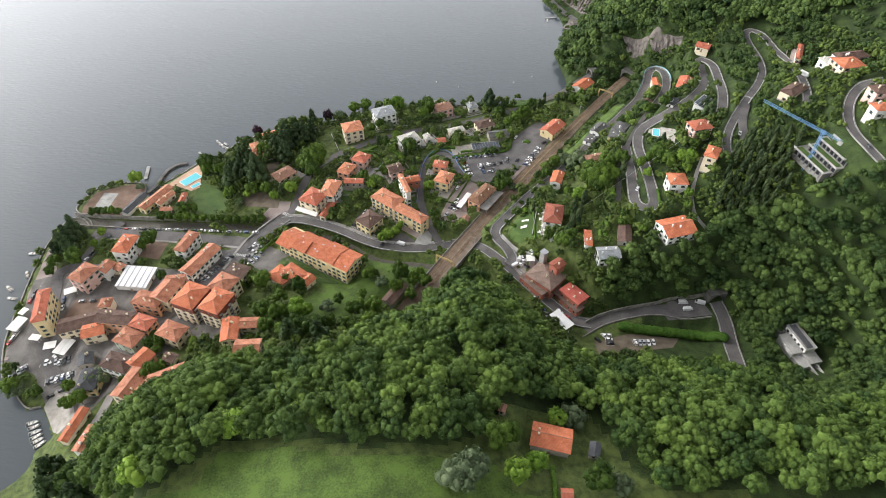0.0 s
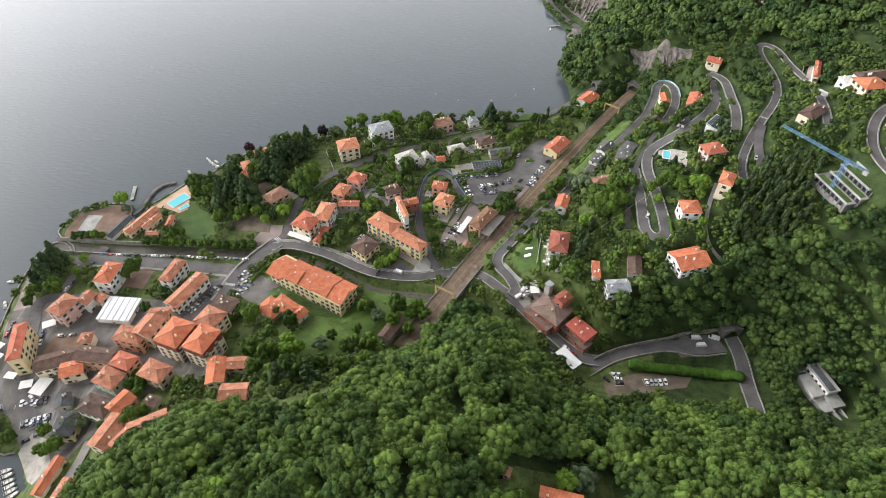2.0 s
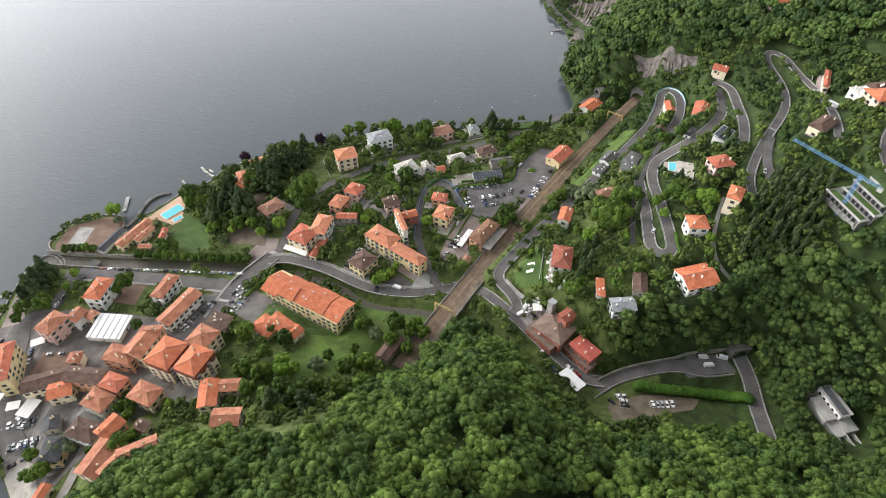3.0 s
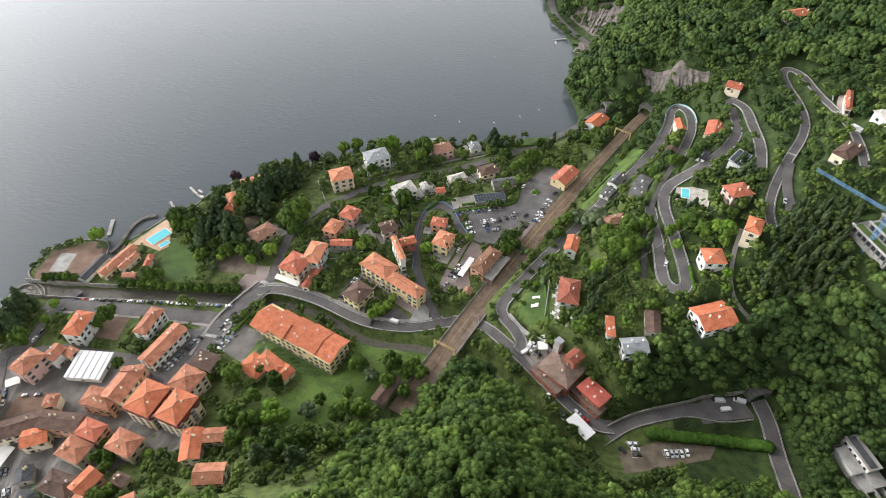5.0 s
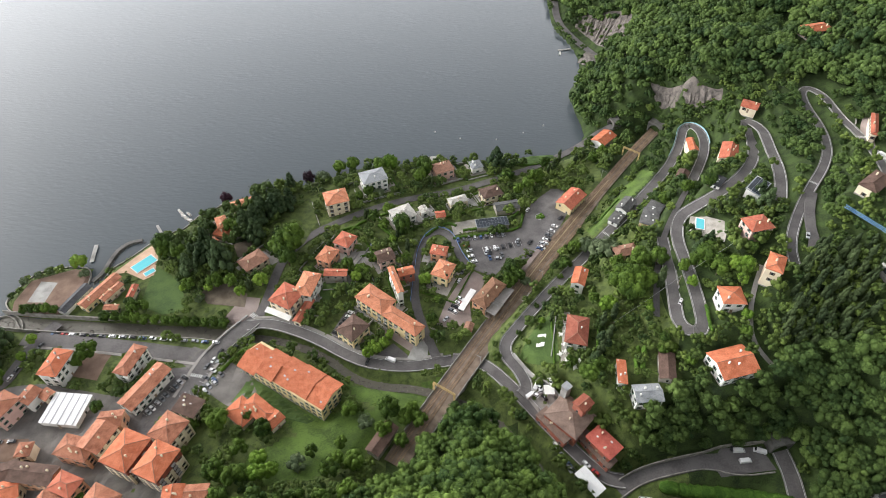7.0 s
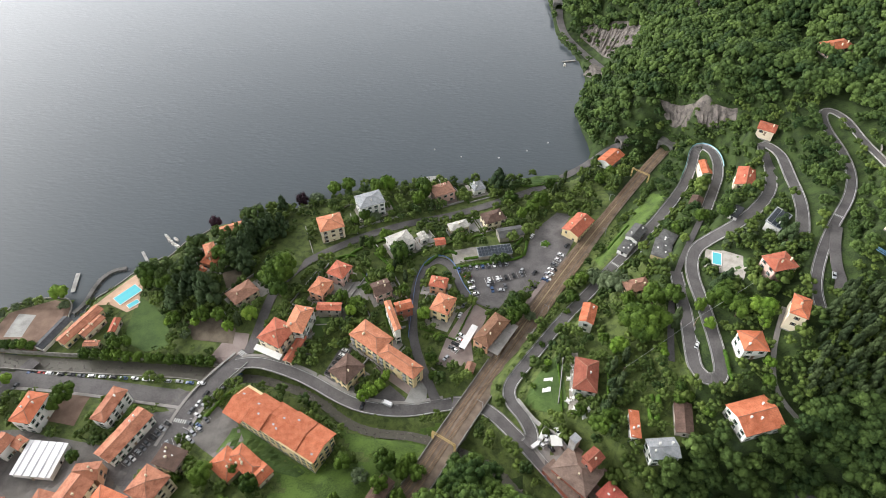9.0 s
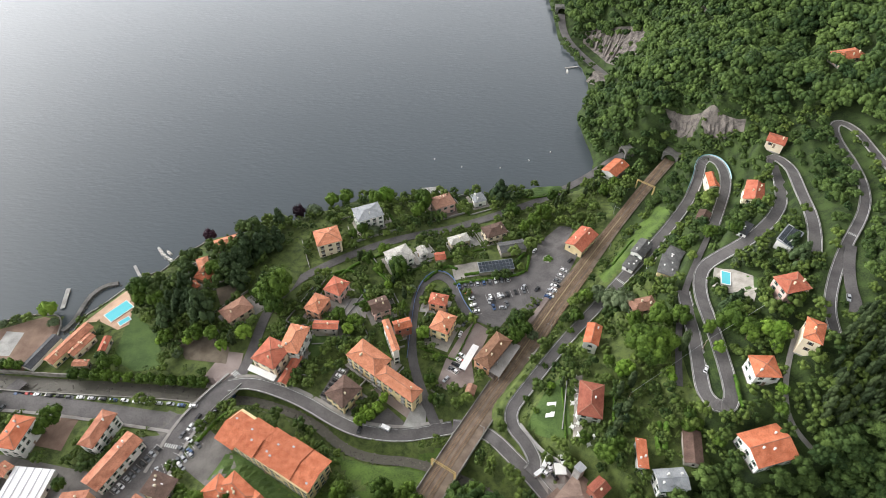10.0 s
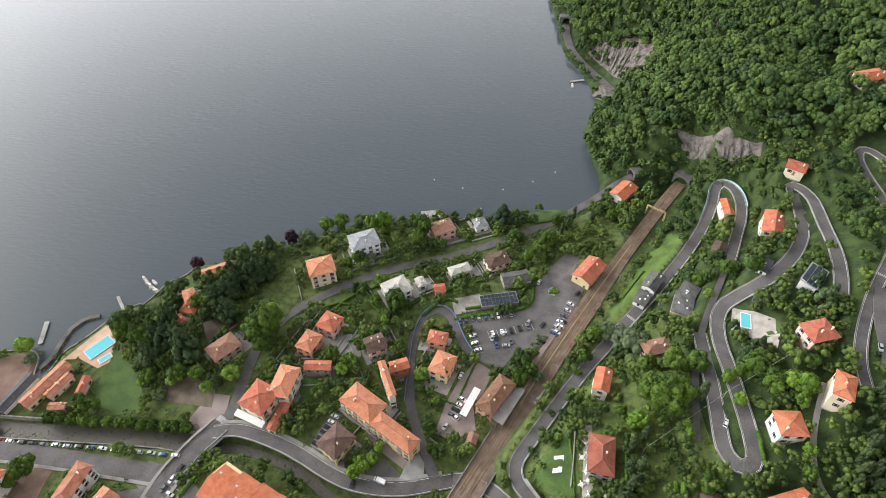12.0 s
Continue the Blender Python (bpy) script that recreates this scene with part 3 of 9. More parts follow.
HOUSES_EAST = [
    ("station", 26.1, 306.5, 12.7, 21.6, 9.8, 53, 8, "hip", "salmon", "umber"),
    ("hut", 14.3, 286.1, 13.2, 5.3, 4.8, 71, 3.5, "gable", "brick", "brownlight"),
    ("villa", 75.0, 307.0, 26.3, 12.6, 7.6, 70, 8, "gable", "white", "orange"),
    ("villa", 67.8, 270.6, 29.1, 17.7, 11.3, 77, 6, "hip", "white", "brownred"),
    ("villa", 102.2, 322.1, 33.1, 13.8, 8.2, 14, 6, "hip", "pink", "brownlight"),
    ("villa", 83.0, 242.3, 36.7, 12.7, 4.5, 83, 5, "mono", "white", "orange"),
    ("villa", 92.9, 232.0, 33.3, 12.7, 9.2, 4, 7, "gable", "white", "grey"),
    ("shed", 104.2, 244.4, 40.1, 15.0, 7.6, 78, 3, "gable", "stone", "brown"),
    ("villa", 130.7, 241.4, 45.4, 18.5, 14.9, 15, 6, "gable", "white", "orange"),
    ("villa", 137.2, 272.1, 54.0, 11.1, 10.7, -2, 7, "hip", "white", "orange"),
    ("villa", 157.3, 282.2, 64.8, 12.5, 7.7, 59, 8, "hip", "cream", "orange"),
    ("villa", 156.2, 306.1, 66.6, 12.9, 10.2, 14, 9, "hip", "pink", "red"),
    ("villa", 177.4, 389.9, 49.5, 18.0, 11.4, 64, 6, "gable", "cream", "red"),
    ("hut", 168.5, 420.7, 34.4, 13.4, 7.0, 84, 4, "gable", "cream", "orange"),
    ("hut", 149.1, 381.6, 39.4, 9.5, 7.1, 59, 5, "gable", "yellow", "brown"),
    ("garage", 125.4, 353.5, 38.9, 10.3, 8.9, 52, 4, "low", "white", "darkgrey"),
    ("garage", 120.6, 345.5, 38.5, 14.6, 9.9, 65, 4, "low", "yellow", "darkgrey"),
    ("villa", 196.0, 421.3, 65.9, 10.3, 9.6, -32, 3.2, "gable", "cream", "red"),
    ("solarhouse", 170.8, 340.1, 65.2, 14.7, 8.2, 46, 5, "mono", "white", "solar"),
    ("garage", 156.5, 353.6, 59.8, 10.4, 5.0, 50, 3, "low", "white", "slate"),
    ("villa", 210.0, 316.0, 88.6, 18.1, 8.9, 37, 5.5, "hip", "cream", "brown"),
    ("villa", 235.8, 367.0, 88.1, 22.8, 3.5, 63, 4, "hip", "cream", "red"),
    ("villa", 240.8, 325.0, 100.7, 15.4, 13.6, 8, 6, "hip", "cream", "orange"),
    ("villa", 245.8, 333.1, 100.5, 20.6, 8.4, 11, 6.5, "hip", "white", "brown"),
    ("villa", 238.7, 339.2, 95.9, 9.8, 8.6, 9, 4.5, "low", "white", "pale"),
    ("villa", 236.8, 285.6, 105.9, 10.4, 8.9, 6, 6, "hip", "pink", "brown"),
    ("villa", 231.8, 272.2, 104.4, 9.9, 7.9, 4, 5, "hip", "white", "orange"),
    ("villa", 247.9, 471.1, 90.1, 18.5, 10.9, 16, 6, "hip", "pink", "orange"),
    ("villa", 122.6, 466.8, 5.6, 18.3, 11.9, 47, 5, "gable", "white", "orange"),
    ("villa", 114.8, 370.3, 25.9, 13.6, 8.1, 51, 4, "gable", "white", "darkgrey"),
    ("hut", 107.4, 361.0, 24.4, 10.6, 7.0, 52, 3, "low", "white", "darkgrey"),
    ("restaurant", 53.0, 226.6, 15.2, 18.6, 7.5, -51, 5.2, "flat", "brick", "taupe"),
    ("restaurant", 71.0, 216.1, 14.7, 20.0, 6.5, -53, 3.6, "flat", "brick", "taupe"),
    ("restaurant", 59.9, 230.0, 18.4, 18.5, 16.5, -44, 5.2, "hip", "brick", "taupe"),
    ("restaurant", 65.5, 232.3, 25.2, 7.9, 6.8, 39, 5.5, "gable", "brick", "brownred"),
    ("restaurant", 74.0, 217.2, 17.9, 14.5, 9.6, -51, 4.5, "low", "brick", "signal"),
    ("barn", 41.6, 108.1, 60.8, 15.6, 10.3, -14, 4.5, "gable", "stone", "orange"),
    ("hut", 58.4, 104.7, 58.9, 6.1, 4.3, 73, 3, "gable", "stone", "slate"),
    ("hut", 23.0, 117.8, 67.4, 3.7, 2.8, 67, 3, "gable", "stone", "brownlight"),
    ("hut", 43.7, 84.8, 66.0, 4.4, 3.8, -4, 3, "gable", "stone", "red"),
]
# woodland outlines, glades and single trees
WOODS = {
    "ridge_wood": ("dense green broad-leaved wood on the ridge", [[(-153.1, 111.5), (-152.3, 137.8), (-127.5, 160), (-98.1, 157.8), (-65.6, 144.5), (-46.8, 151.2), (-40.4, 172.6), (-27, 208.1), (-13.2, 230.2), (12.2, 238.5), (35.4, 230.4), (48.4, 192.1), (60.4, 168.6), (75, 157.8), (133.6, 177), (149.1, 171.9), (158.7, 153.8), (154.8, 133.1), (173.2, 132.7), (197.8, 134.4), (161, 87.4), (82.1, 88.5), (72.2, 97.9), (61.3, 123), (23.8, 121.7), (13.8, 105.8), (-1.1, 98.6), (-29.3, 97.4), (-59.7, 103.5), (-81.5, 103.7), (-100.1, 89), (-107.8, 84.1), (-170.2, 103.8)]], 6.4, 4.4, 6.4),
    "hill_wood": ("dense green wood on the steep slope", [[(89, 222.8), (100.7, 232.9), (118.5, 237.4), (130.5, 234.6), (149.6, 243.4), (162.3, 248.8), (190.8, 241.4), (199.6, 243.6), (222.5, 231.1), (235.6, 209.4), (213.5, 136.4), (204.7, 144.7), (203.4, 174.5), (194.6, 188.5), (164.3, 207.2), (150.5, 217.9), (118.3, 215.8), (94.8, 211.1)],
        [(163.5, 202.9), (188.2, 194.5), (204.1, 177.2), (213, 160.3), (221.1, 150.5), (201.1, 118.4), (195.2, 130.9), (152.8, 130.5), (154.3, 176.6)]], 5, 3.8, 5.4),
    "north_wood": ("dense dark green wood above the lake", [[(110.5, 470.4), (112.8, 508.9), (124.1, 554.8), (145.8, 569.7), (169.1, 590.3), (182.7, 611.5), (177.3, 654.9), (149.3, 700.7), (141.1, 757.7), (243.3, 599.2), (316.4, 482), (280.3, 398.4), (242.7, 408.9), (220.9, 433.4), (196.1, 442.4), (194.6, 450.4), (159.2, 490.3), (155.2, 478.8), (137.9, 457.8), (134.2, 477.1)],
        [(111.6, 479.9), (110.3, 532.1), (115.5, 548.8), (127.1, 578.4), (141.8, 577.5), (160.4, 542), (155.4, 479.6), (128, 491.1)],
        [(161.5, 550), (209.1, 482), (202.4, 446), (192.7, 451.7), (178.3, 466), (160.1, 495.7)],
        [(121.2, 718.2), (123.9, 678.5), (136.3, 635), (143.9, 587.3), (160.4, 542), (196.3, 576.5), (198, 653.9), (139.5, 774.5), (122.5, 763.2)]], 6.4, 4.2, 6),
    "roadside_wood": ("green trees and scrub between the hairpin roads", [[(157.5, 470.4), (165.9, 440.9), (160.4, 420.2), (131, 389.7), (132.1, 417.1)],
        [(180.7, 444.4), (198.3, 439.3), (190.7, 414.2), (189.4, 392.1), (180, 413)],
        [(199.9, 415.9), (223.1, 421.5), (220.1, 386.5), (206.8, 352.1), (190.4, 334.7), (185.6, 341.1)],
        [(221, 371.6), (222, 350.8), (203.8, 314.8), (185.4, 303), (192, 324.7)],
        [(170.3, 410.9), (175.3, 398), (156.6, 358), (132.9, 346.7), (137.6, 369.6)],
        [(151.8, 344.7), (135.8, 337.7), (136.1, 356.7), (124.5, 346.4), (129.4, 372.6), (150.9, 376.4)],
        [(235.6, 421.3), (269.9, 417.2), (238.4, 347.1), (231, 346.2), (236.6, 393.2)]], 5, 2.6, 4.2),
    "cliff_wood": ("dense green trees along the top of the quarry face", [[(152.6, 504.3), (169.7, 496.7), (198.8, 460.5), (201.7, 441.3), (194.6, 450.4), (182.9, 461.7), (169, 487), (157.7, 490.3)],
        [(195.2, 443.7), (201.7, 441.3), (200.5, 422.7), (193.5, 430.2)]], 3.4, 2.6, 4.2),
    "park_wood": ("dark old park trees round the lakeside villas", [[(-182.3, 361.2), (-169.8, 370.3), (-152.3, 391.7), (-129.1, 412.8), (-115.7, 408.6), (-118.7, 384.9), (-121.7, 372.5), (-127.8, 358.2), (-140, 347), (-155, 335), (-172.3, 345.3)],
        [(-104.1, 367.3), (-96.8, 383.6), (-90.6, 370.8), (-96.9, 353.6), (-102, 351.1)]], 7.4, 4, 6.2),
}
GLADES = [
    [(-102.6, 79.9), (-82.1, 98.9), (-54.3, 98.1), (-28.8, 93), (-1, 93.1), (13.4, 98.6), (24.3, 89.2), (23.1, 78.2)],
    [(25.8, 117), (52.4, 120.7), (66, 108), (73.7, 95.5), (75.9, 81.8), (22.1, 78)],
    [(27.7, 125.3), (53.7, 128.1), (49.7, 119), (28.2, 117.6)],
    [(158.0, 486.5), (167.0, 475.0), (174.2, 458.5), (183.0, 450.5), (190.5, 445.5), (191.5, 451.5), (183.0, 459.5), (173.0, 472.0), (165.5, 487.5), (157.0, 491.5)],
    [(130, 651.3), (137.5, 673.2), (175.2, 622.6), (169.6, 603.4), (148, 596.6), (143.3, 606.6)],
    [(179, 191.8), (187.1, 195.6), (198.3, 175.4), (190.4, 150.6), (178.1, 149.5), (176.9, 181.9)],
    [(123.2, 216.9), (150.5, 219.5), (154.1, 205.1), (161.9, 201.8), (156.7, 189), (75.5, 177.5), (93.9, 203), (122.1, 206.2)],
    [(-84.1, 210.5), (-73.7, 223.1), (-48, 228.2), (-31.4, 228.5), (-38.3, 210.7), (-57.5, 202), (-78.8, 200.4)],
    [(-177.9, 309.2), (-181.6, 343.1), (-160.7, 329.6), (-146.9, 302.7)],
    [(199.4, 281.1), (217.7, 265), (217.1, 239), (201.4, 242), (194.8, 263.2)],
]
TREES = [
    ("broad", -93.2, 351.5, 8),
    ("broad", -94.3, 338.5, 6),
    ("cedar", -122.5, 373.2, 7),
    ("cedar", -113.1, 386.4, 7),
    ("cedar", -125.1, 392.2, 6),
    ("cedar", -104.2, 395.4, 6),
    ("light", -107.2, 322.0, 4),
    ("cypress", -112.8, 318.4, 1.8),
    ("cypress", -50.7, 377.2, 1.6),
    ("broad", -25.2, 364.7, 5),
    ("broad", -45.3, 376.3, 4),
    ("broad", -37.6, 368.4, 3.5),
    ("broad", -45.8, 328.5, 3.5),
    ("light", -51.1, 323.6, 3.5),
    ("cypress", -21.6, 346.2, 1.8),
    ("olive", -17.9, 351.8, 2.5),
    ("light", -31.5, 354.5, 2.5),
    ("light", -10.4, 319.6, 4),
    ("olive", -54.6, 314.1, 2.5),
    ("broad", -22.3, 337.7, 3),
    ("broad", -43.5, 338.3, 3),
    ("broad", -105.7, 228.4, 5),
    ("light", -81.8, 208.3, 4),
    ("light", -74.8, 202.4, 3.5),
    ("olive", -64.1, 206.0, 4),
    ("broad", -49.4, 202.7, 4.2),
    ("broad", -47.0, 209.4, 3.2),
    ("broad", -44.5, 234.6, 4),
    ("olive", -36.2, 228.6, 4),
    ("broad", -25.9, 234.3, 5),
    ("broad", -18.5, 231.1, 4),
    ("light", -29.2, 225.5, 2.6),
    ("broad", -84.1, 224.1, 4),
    ("broad", -91.9, 213.6, 4),
    ("broad", -99.7, 202.4, 5),
    ("broad", -93.8, 189.1, 4.5),
    ("broad", -90.1, 199.1, 5),
    ("broad", -83.9, 184.6, 4),
    ("broad", -76.2, 187.1, 5),
    ("broad", -66.7, 181.9, 5),
    ("broad", -60.1, 187.0, 4),
    ("broad", -49.3, 186.7, 4.5),
    ("broad", -39.4, 191.5, 5),
    ("broad", -148.3, 164.3, 5),
    ("broad", -183.7, 166.2, 4),
    ("broad", -185.6, 155.9, 4),
    ("broad", -145.6, 169.9, 3),
    ("broad", -158.4, 185.8, 3),
    ("broad", -152.7, 187.7, 3.2),
    ("broad", -152.4, 181.0, 3),
    ("light", -133.9, 186.9, 2),
    ("broad", -193.3, 268.0, 4.5),
    ("broad", -171.2, 239.9, 3),
    ("broad", -86.9, 200.3, 4.2),
    ("broad", -93.3, 231.5, 3),
    ("broad", -11.1, 230.5, 4),
    ("broad", -19.3, 219.8, 3.5),
    ("cypress", 80.5, 273.2, 2.2),
    ("cypress", 81.3, 263.6, 2.4),
    ("cypress", 76.1, 255.8, 2.2),
    ("cypress", 86.5, 276.9, 2),
    ("broad", 94.3, 293.9, 8.5),
    ("broad", 97.3, 286.8, 6),
    ("olive", 92.7, 337.0, 6),
    ("olive", 87.0, 341.7, 5),
    ("light", 86.7, 284.6, 4),
    ("broad", 113.9, 306.5, 5),
    ("cypress", 110.8, 290.3, 2.4),
    ("cedar", 132.7, 305.7, 4),
    ("cedar", 137.1, 307.5, 4),
    ("light", 147.4, 287.3, 4.2),
    ("light", 145.1, 281.9, 3),
    ("broad", 114.5, 245.4, 3),
    ("broad", 104.1, 253.2, 3),
    ("light", 103.1, 275.8, 2.2),
    ("light", 52.1, 281.9, 2),
    ("broad", 68.4, 244.8, 4),
    ("broad", 62.4, 253.1, 3),
    ("broad", 74.0, 248.2, 4),
    ("broad", 106.7, 309.6, 6),
    ("broad", 95.6, 313.2, 4),
    ("broad", 105.4, 257.9, 3),
    ("shrub", 108.6, 254.7, 3),
    ("broad", 79.5, 290.6, 3),
    ("broad", 71.9, 327.4, 3.5),
    ("broad", 79.2, 341.7, 4),
    ("shrub", 136.8, 270.3, 2.5),
    ("broad", 152.2, 295.9, 3),
    ("broad", 157.8, 301.8, 4),
    ("broad", 136.2, 288.8, 4),
    ("broad", 123.3, 297.2, 3),
    ("light", 124.3, 285.8, 3),
    ("light", 141.7, 262.6, 2.6),
    ("broad", 140.0, 254.8, 3),
    ("purple", -150.7, 404.0, 4),
    ("broad", -177.4, 355.4, 6),
    ("cedar", -153.2, 332.2, 6),
    ("cedar", -147.7, 343.3, 7),
    ("cedar", -133.6, 335.5, 8),
    ("broad", -135.4, 322.9, 5),
    ("broad", -151.3, 321.6, 4),
    ("cedar", -118.4, 360.1, 7),
    ("broad", -96.0, 347.5, 8.5),
    ("broad", -136.4, 369.3, 6),
    ("light", -117.8, 314.4, 3),
    ("broad", -125.7, 322.3, 4),
    ("purple", -96.8, 426.0, 4.5),
    ("cedar", -120.3, 383.5, 6),
    ("cedar", -127.8, 368.4, 7),
    ("cedar", -110.7, 392.9, 6),
    ("cedar", -107.4, 415.4, 5),
    ("cedar", -138.8, 340.0, 7),
    ("cedar", -151.2, 357.4, 5),
    ("cedar", -156.3, 347.0, 5),
    ("broad", -95.0, 352.1, 7.5),
    ("broad", -101.9, 348.8, 6),
    ("broad", -164.0, 346.5, 5),
    ("broad", -176.4, 349.6, 4.5),
    ("light", -153.0, 319.9, 3),
    ("light", -138.8, 319.3, 2.5),
    ("olive", -142.4, 312.3, 3),
    ("broad", -179.0, 305.5, 3.5),
    ("broad", -173.7, 307.2, 3),
    ("light", -227.5, 343.3, 4.5),
    ("olive", -243.9, 338.3, 2.6),
    ("olive", -250.3, 334.8, 2.6),
    ("olive", -255.9, 330.0, 2.8),
    ("olive", -222.4, 335.8, 3),
    ("olive", -87.6, 428.5, 5),
    ("broad", -75.8, 438.4, 5),
    ("broad", -66.1, 439.9, 5),
    ("light", -38.6, 437.6, 6),
    ("broad", -45.3, 435.3, 5),
    ("broad", -13.2, 432.2, 6),
    ("broad", -16.3, 422.4, 5),
    ("cedar", 38.8, 439.2, 7),
    ("broad", 46.0, 424.3, 4.5),
    ("broad", 20.6, 441.0, 3),
    ("cypress", 2.7, 436.6, 1.5),
    ("cypress", -7.6, 416.6, 1.4),
    ("broad", -26.6, 368.9, 5),
    ("broad", -35.7, 382.0, 4),
    ("broad", -51.2, 403.7, 4),
    ("olive", -44.5, 403.7, 4),
    ("broad", -57.0, 400.5, 3),
    ("broad", -57.1, 333.4, 4),
    ("broad", -49.8, 329.4, 3),
    ("olive", -40.3, 316.9, 3),
    ("broad", -63.5, 327.6, 3),
    ("broad", -40.7, 337.7, 3),
    ("cypress", -113.4, 317.0, 1.8),
    ("light", -39.5, 270.7, 3),
    ("light", -35.1, 273.5, 3),
    ("light", -31.7, 277.5, 3),
    ("light", -28.9, 282.7, 2.6),
    ("light", -38.0, 275.1, 3),
    ("broad", 38.3, 316.2, 4.5),
    ("broad", 44.1, 321.8, 4),
    ("broad", 41.5, 327.3, 4),
    ("olive", 48.1, 318.8, 3),
    ("broad", -4.3, 282.0, 3),
    ("broad", -6.0, 292.9, 3),
    ("broad", -2.8, 305.6, 2.5),
    ("cypress", 2.2, 317.9, 1.5),
    ("cypress", 80.4, 435.2, 1.8),
    ("cypress", 86.3, 446.0, 1.8),
    ("cypress", 96.3, 438.5, 1.8),
    ("cypress", 103.4, 447.5, 1.6),
    ("cypress", 76.2, 431.1, 1.5),
    ("cypress", -48.9, 378.0, 1.5),
    ("cypress", -28.7, 356.6, 1.3),
    ("broad", 58.7, 410.2, 5),
    ("broad", 51.8, 404.6, 4),
    ("broad", 66.1, 418.7, 5),
    ("broad", 74.8, 439.8, 4),
    ("broad", 109.0, 440.4, 4),
    ("broad", 117.8, 447.5, 4),
    ("olive", 94.2, 326.8, 6),
    ("olive", 92.1, 338.1, 5),
    ("broad", 97.3, 290.2, 8),
    ("broad", 94.0, 298.6, 6),
    ("broad", 103.8, 293.0, 6),
    ("light", 84.8, 284.8, 4),
    ("light", 102.8, 279.2, 2.4),
    ("cedar", 79.0, 264.9, 3),
    ("cedar", 79.9, 258.1, 3),
    ("cedar", 72.7, 251.0, 3.2),
    ("broad", 70.1, 243.2, 4),
    ("cypress", 57.0, 282.1, 1.4),
    ("shrub", 50.8, 278.8, 1.6),
    ("shrub", 43.9, 269.8, 1.6),
    ("shrub", 51.7, 296.4, 1.8),
    ("shrub", 46.0, 288.0, 1.8),
    ("shrub", 40.5, 278.8, 1.8),
    ("shrub", 68.0, 319.9, 2),
    ("shrub", 75.0, 331.3, 2),
    ("shrub", 87.3, 345.6, 2),
    ("shrub", 62.7, 308.4, 2),
    ("shrub", 106.3, 257.4, 2),
    ("shrub", 110.1, 251.2, 2.4),
    ("shrub", 113.4, 248.1, 2),
    ("broad", 133.9, 299.2, 6),
    ("broad", 130.4, 299.0, 5),
    ("light", 143.4, 289.6, 4),
    ("broad", 138.2, 291.8, 4),
    ("broad", 146.1, 285.3, 4),
    ("broad", 143.3, 360.2, 4),
    ("broad", 150.9, 353.0, 4),
    ("broad", 131.7, 359.6, 4),
    ("cedar", 169.5, 325.7, 5),
    ("cedar", 170.8, 336.6, 4),
    ("light", 26.0, 90.6, 5),
    ("light", 34.1, 95.6, 4.5),
    ("olive", 51.5, 119.1, 6),
    ("light", 45.1, 117.0, 4),
    ("broad", 19.8, 103.8, 5),
    ("broad", 25.6, 107.0, 4),
    ("olive", 8.7, 88.1, 7),
    ("olive", 2.8, 85.8, 5),
    ("broad", 56.5, 91.1, 5),
    ("olive", 65.2, 89.6, 4),
    ("cedar", -243.8, 266.6, 6),
    ("cedar", -244.3, 283.2, 6),
    ("cedar", -244.8, 274.8, 6),
    ("cedar", -247.5, 263.2, 5),
    ("broad", -246.1, 255.6, 4),
    ("broad", -245.8, 248.4, 3),
    ("broad", -233.8, 258.3, 5),
    ("light", -228.5, 273.2, 2.5),
    ("light", -228.9, 285.1, 3),
    ("broad", -191.4, 274.6, 5),
    ("olive", -226.3, 166.4, 5),
    ("broad", -229.6, 166.7, 5),
    ("broad", -214.2, 164.1, 3.5),
    ("broad", -198.1, 166.6, 3.5),
    ("broad", -193.7, 155.4, 3.5),
    ("olive", -179.7, 169.7, 6),
    ("broad", -114.1, 235.3, 3.5),
    ("broad", -119.3, 228.6, 3),
    ("light", -80.5, 200.6, 4),
    ("cedar", -76.7, 175.8, 6),
    ("cedar", -62.2, 174.3, 5.5),
    ("broad", -39.0, 207.4, 5),
    ("broad", -46.5, 217.0, 3),
    ("broad", -27.6, 224.7, 4),
    ("broad", -14.9, 235.2, 4),
    ("broad", -59.2, 212.4, 3),
    ("cedar", -168.1, 109.4, 8),
    ("cedar", -161.5, 99.0, 7),
    ("cedar", -143.3, 92.5, 6),
    ("light", -78.5, 107.2, 6),
    ("light", -109.2, 89.9, 6),
    ("broad", -159.3, 193.9, 3),
    ("broad", -152.7, 185.2, 3),
    ("broad", -194.3, 300.9, 3.1),
    ("broad", -188.5, 300.7, 3.1),
    ("broad", -182.4, 300.0, 3.1),
    ("broad", -176.6, 299.8, 3.1),
    ("broad", -170.6, 299.1, 3.1),
    ("broad", -164.8, 298.8, 3.1),
    ("broad", -158.8, 298.1, 3.1),
    ("broad", -152.9, 297.7, 3.1),
    ("broad", -147.0, 296.9, 3.1),
    ("broad", -141.2, 296.6, 3.1),
    ("broad", -135.2, 295.8, 3.1),
    ("broad", -129.5, 295.4, 3.1),
    ("broad", -123.6, 294.7, 3.1),
    ("broad", -244.8, 307.3, 3),
    ("broad", -240.2, 307.1, 3),
    ("broad", -235.5, 306.8, 3),
    ("broad", -230.8, 306.6, 3),
    ("broad", -226.6, 306.4, 3),
    ("cypress", 153.8, 250.3, 1.8),
    ("cypress", 155.1, 253.0, 2.2),
    ("cypress", 154.8, 256.0, 1.6),
    ("cypress", 157.6, 257.8, 1.9),
    ("cypress", 160.6, 261.1, 2.1),
    ("cypress", 161.9, 264.2, 2),
    ("cypress", 163.2, 269.5, 1.8),
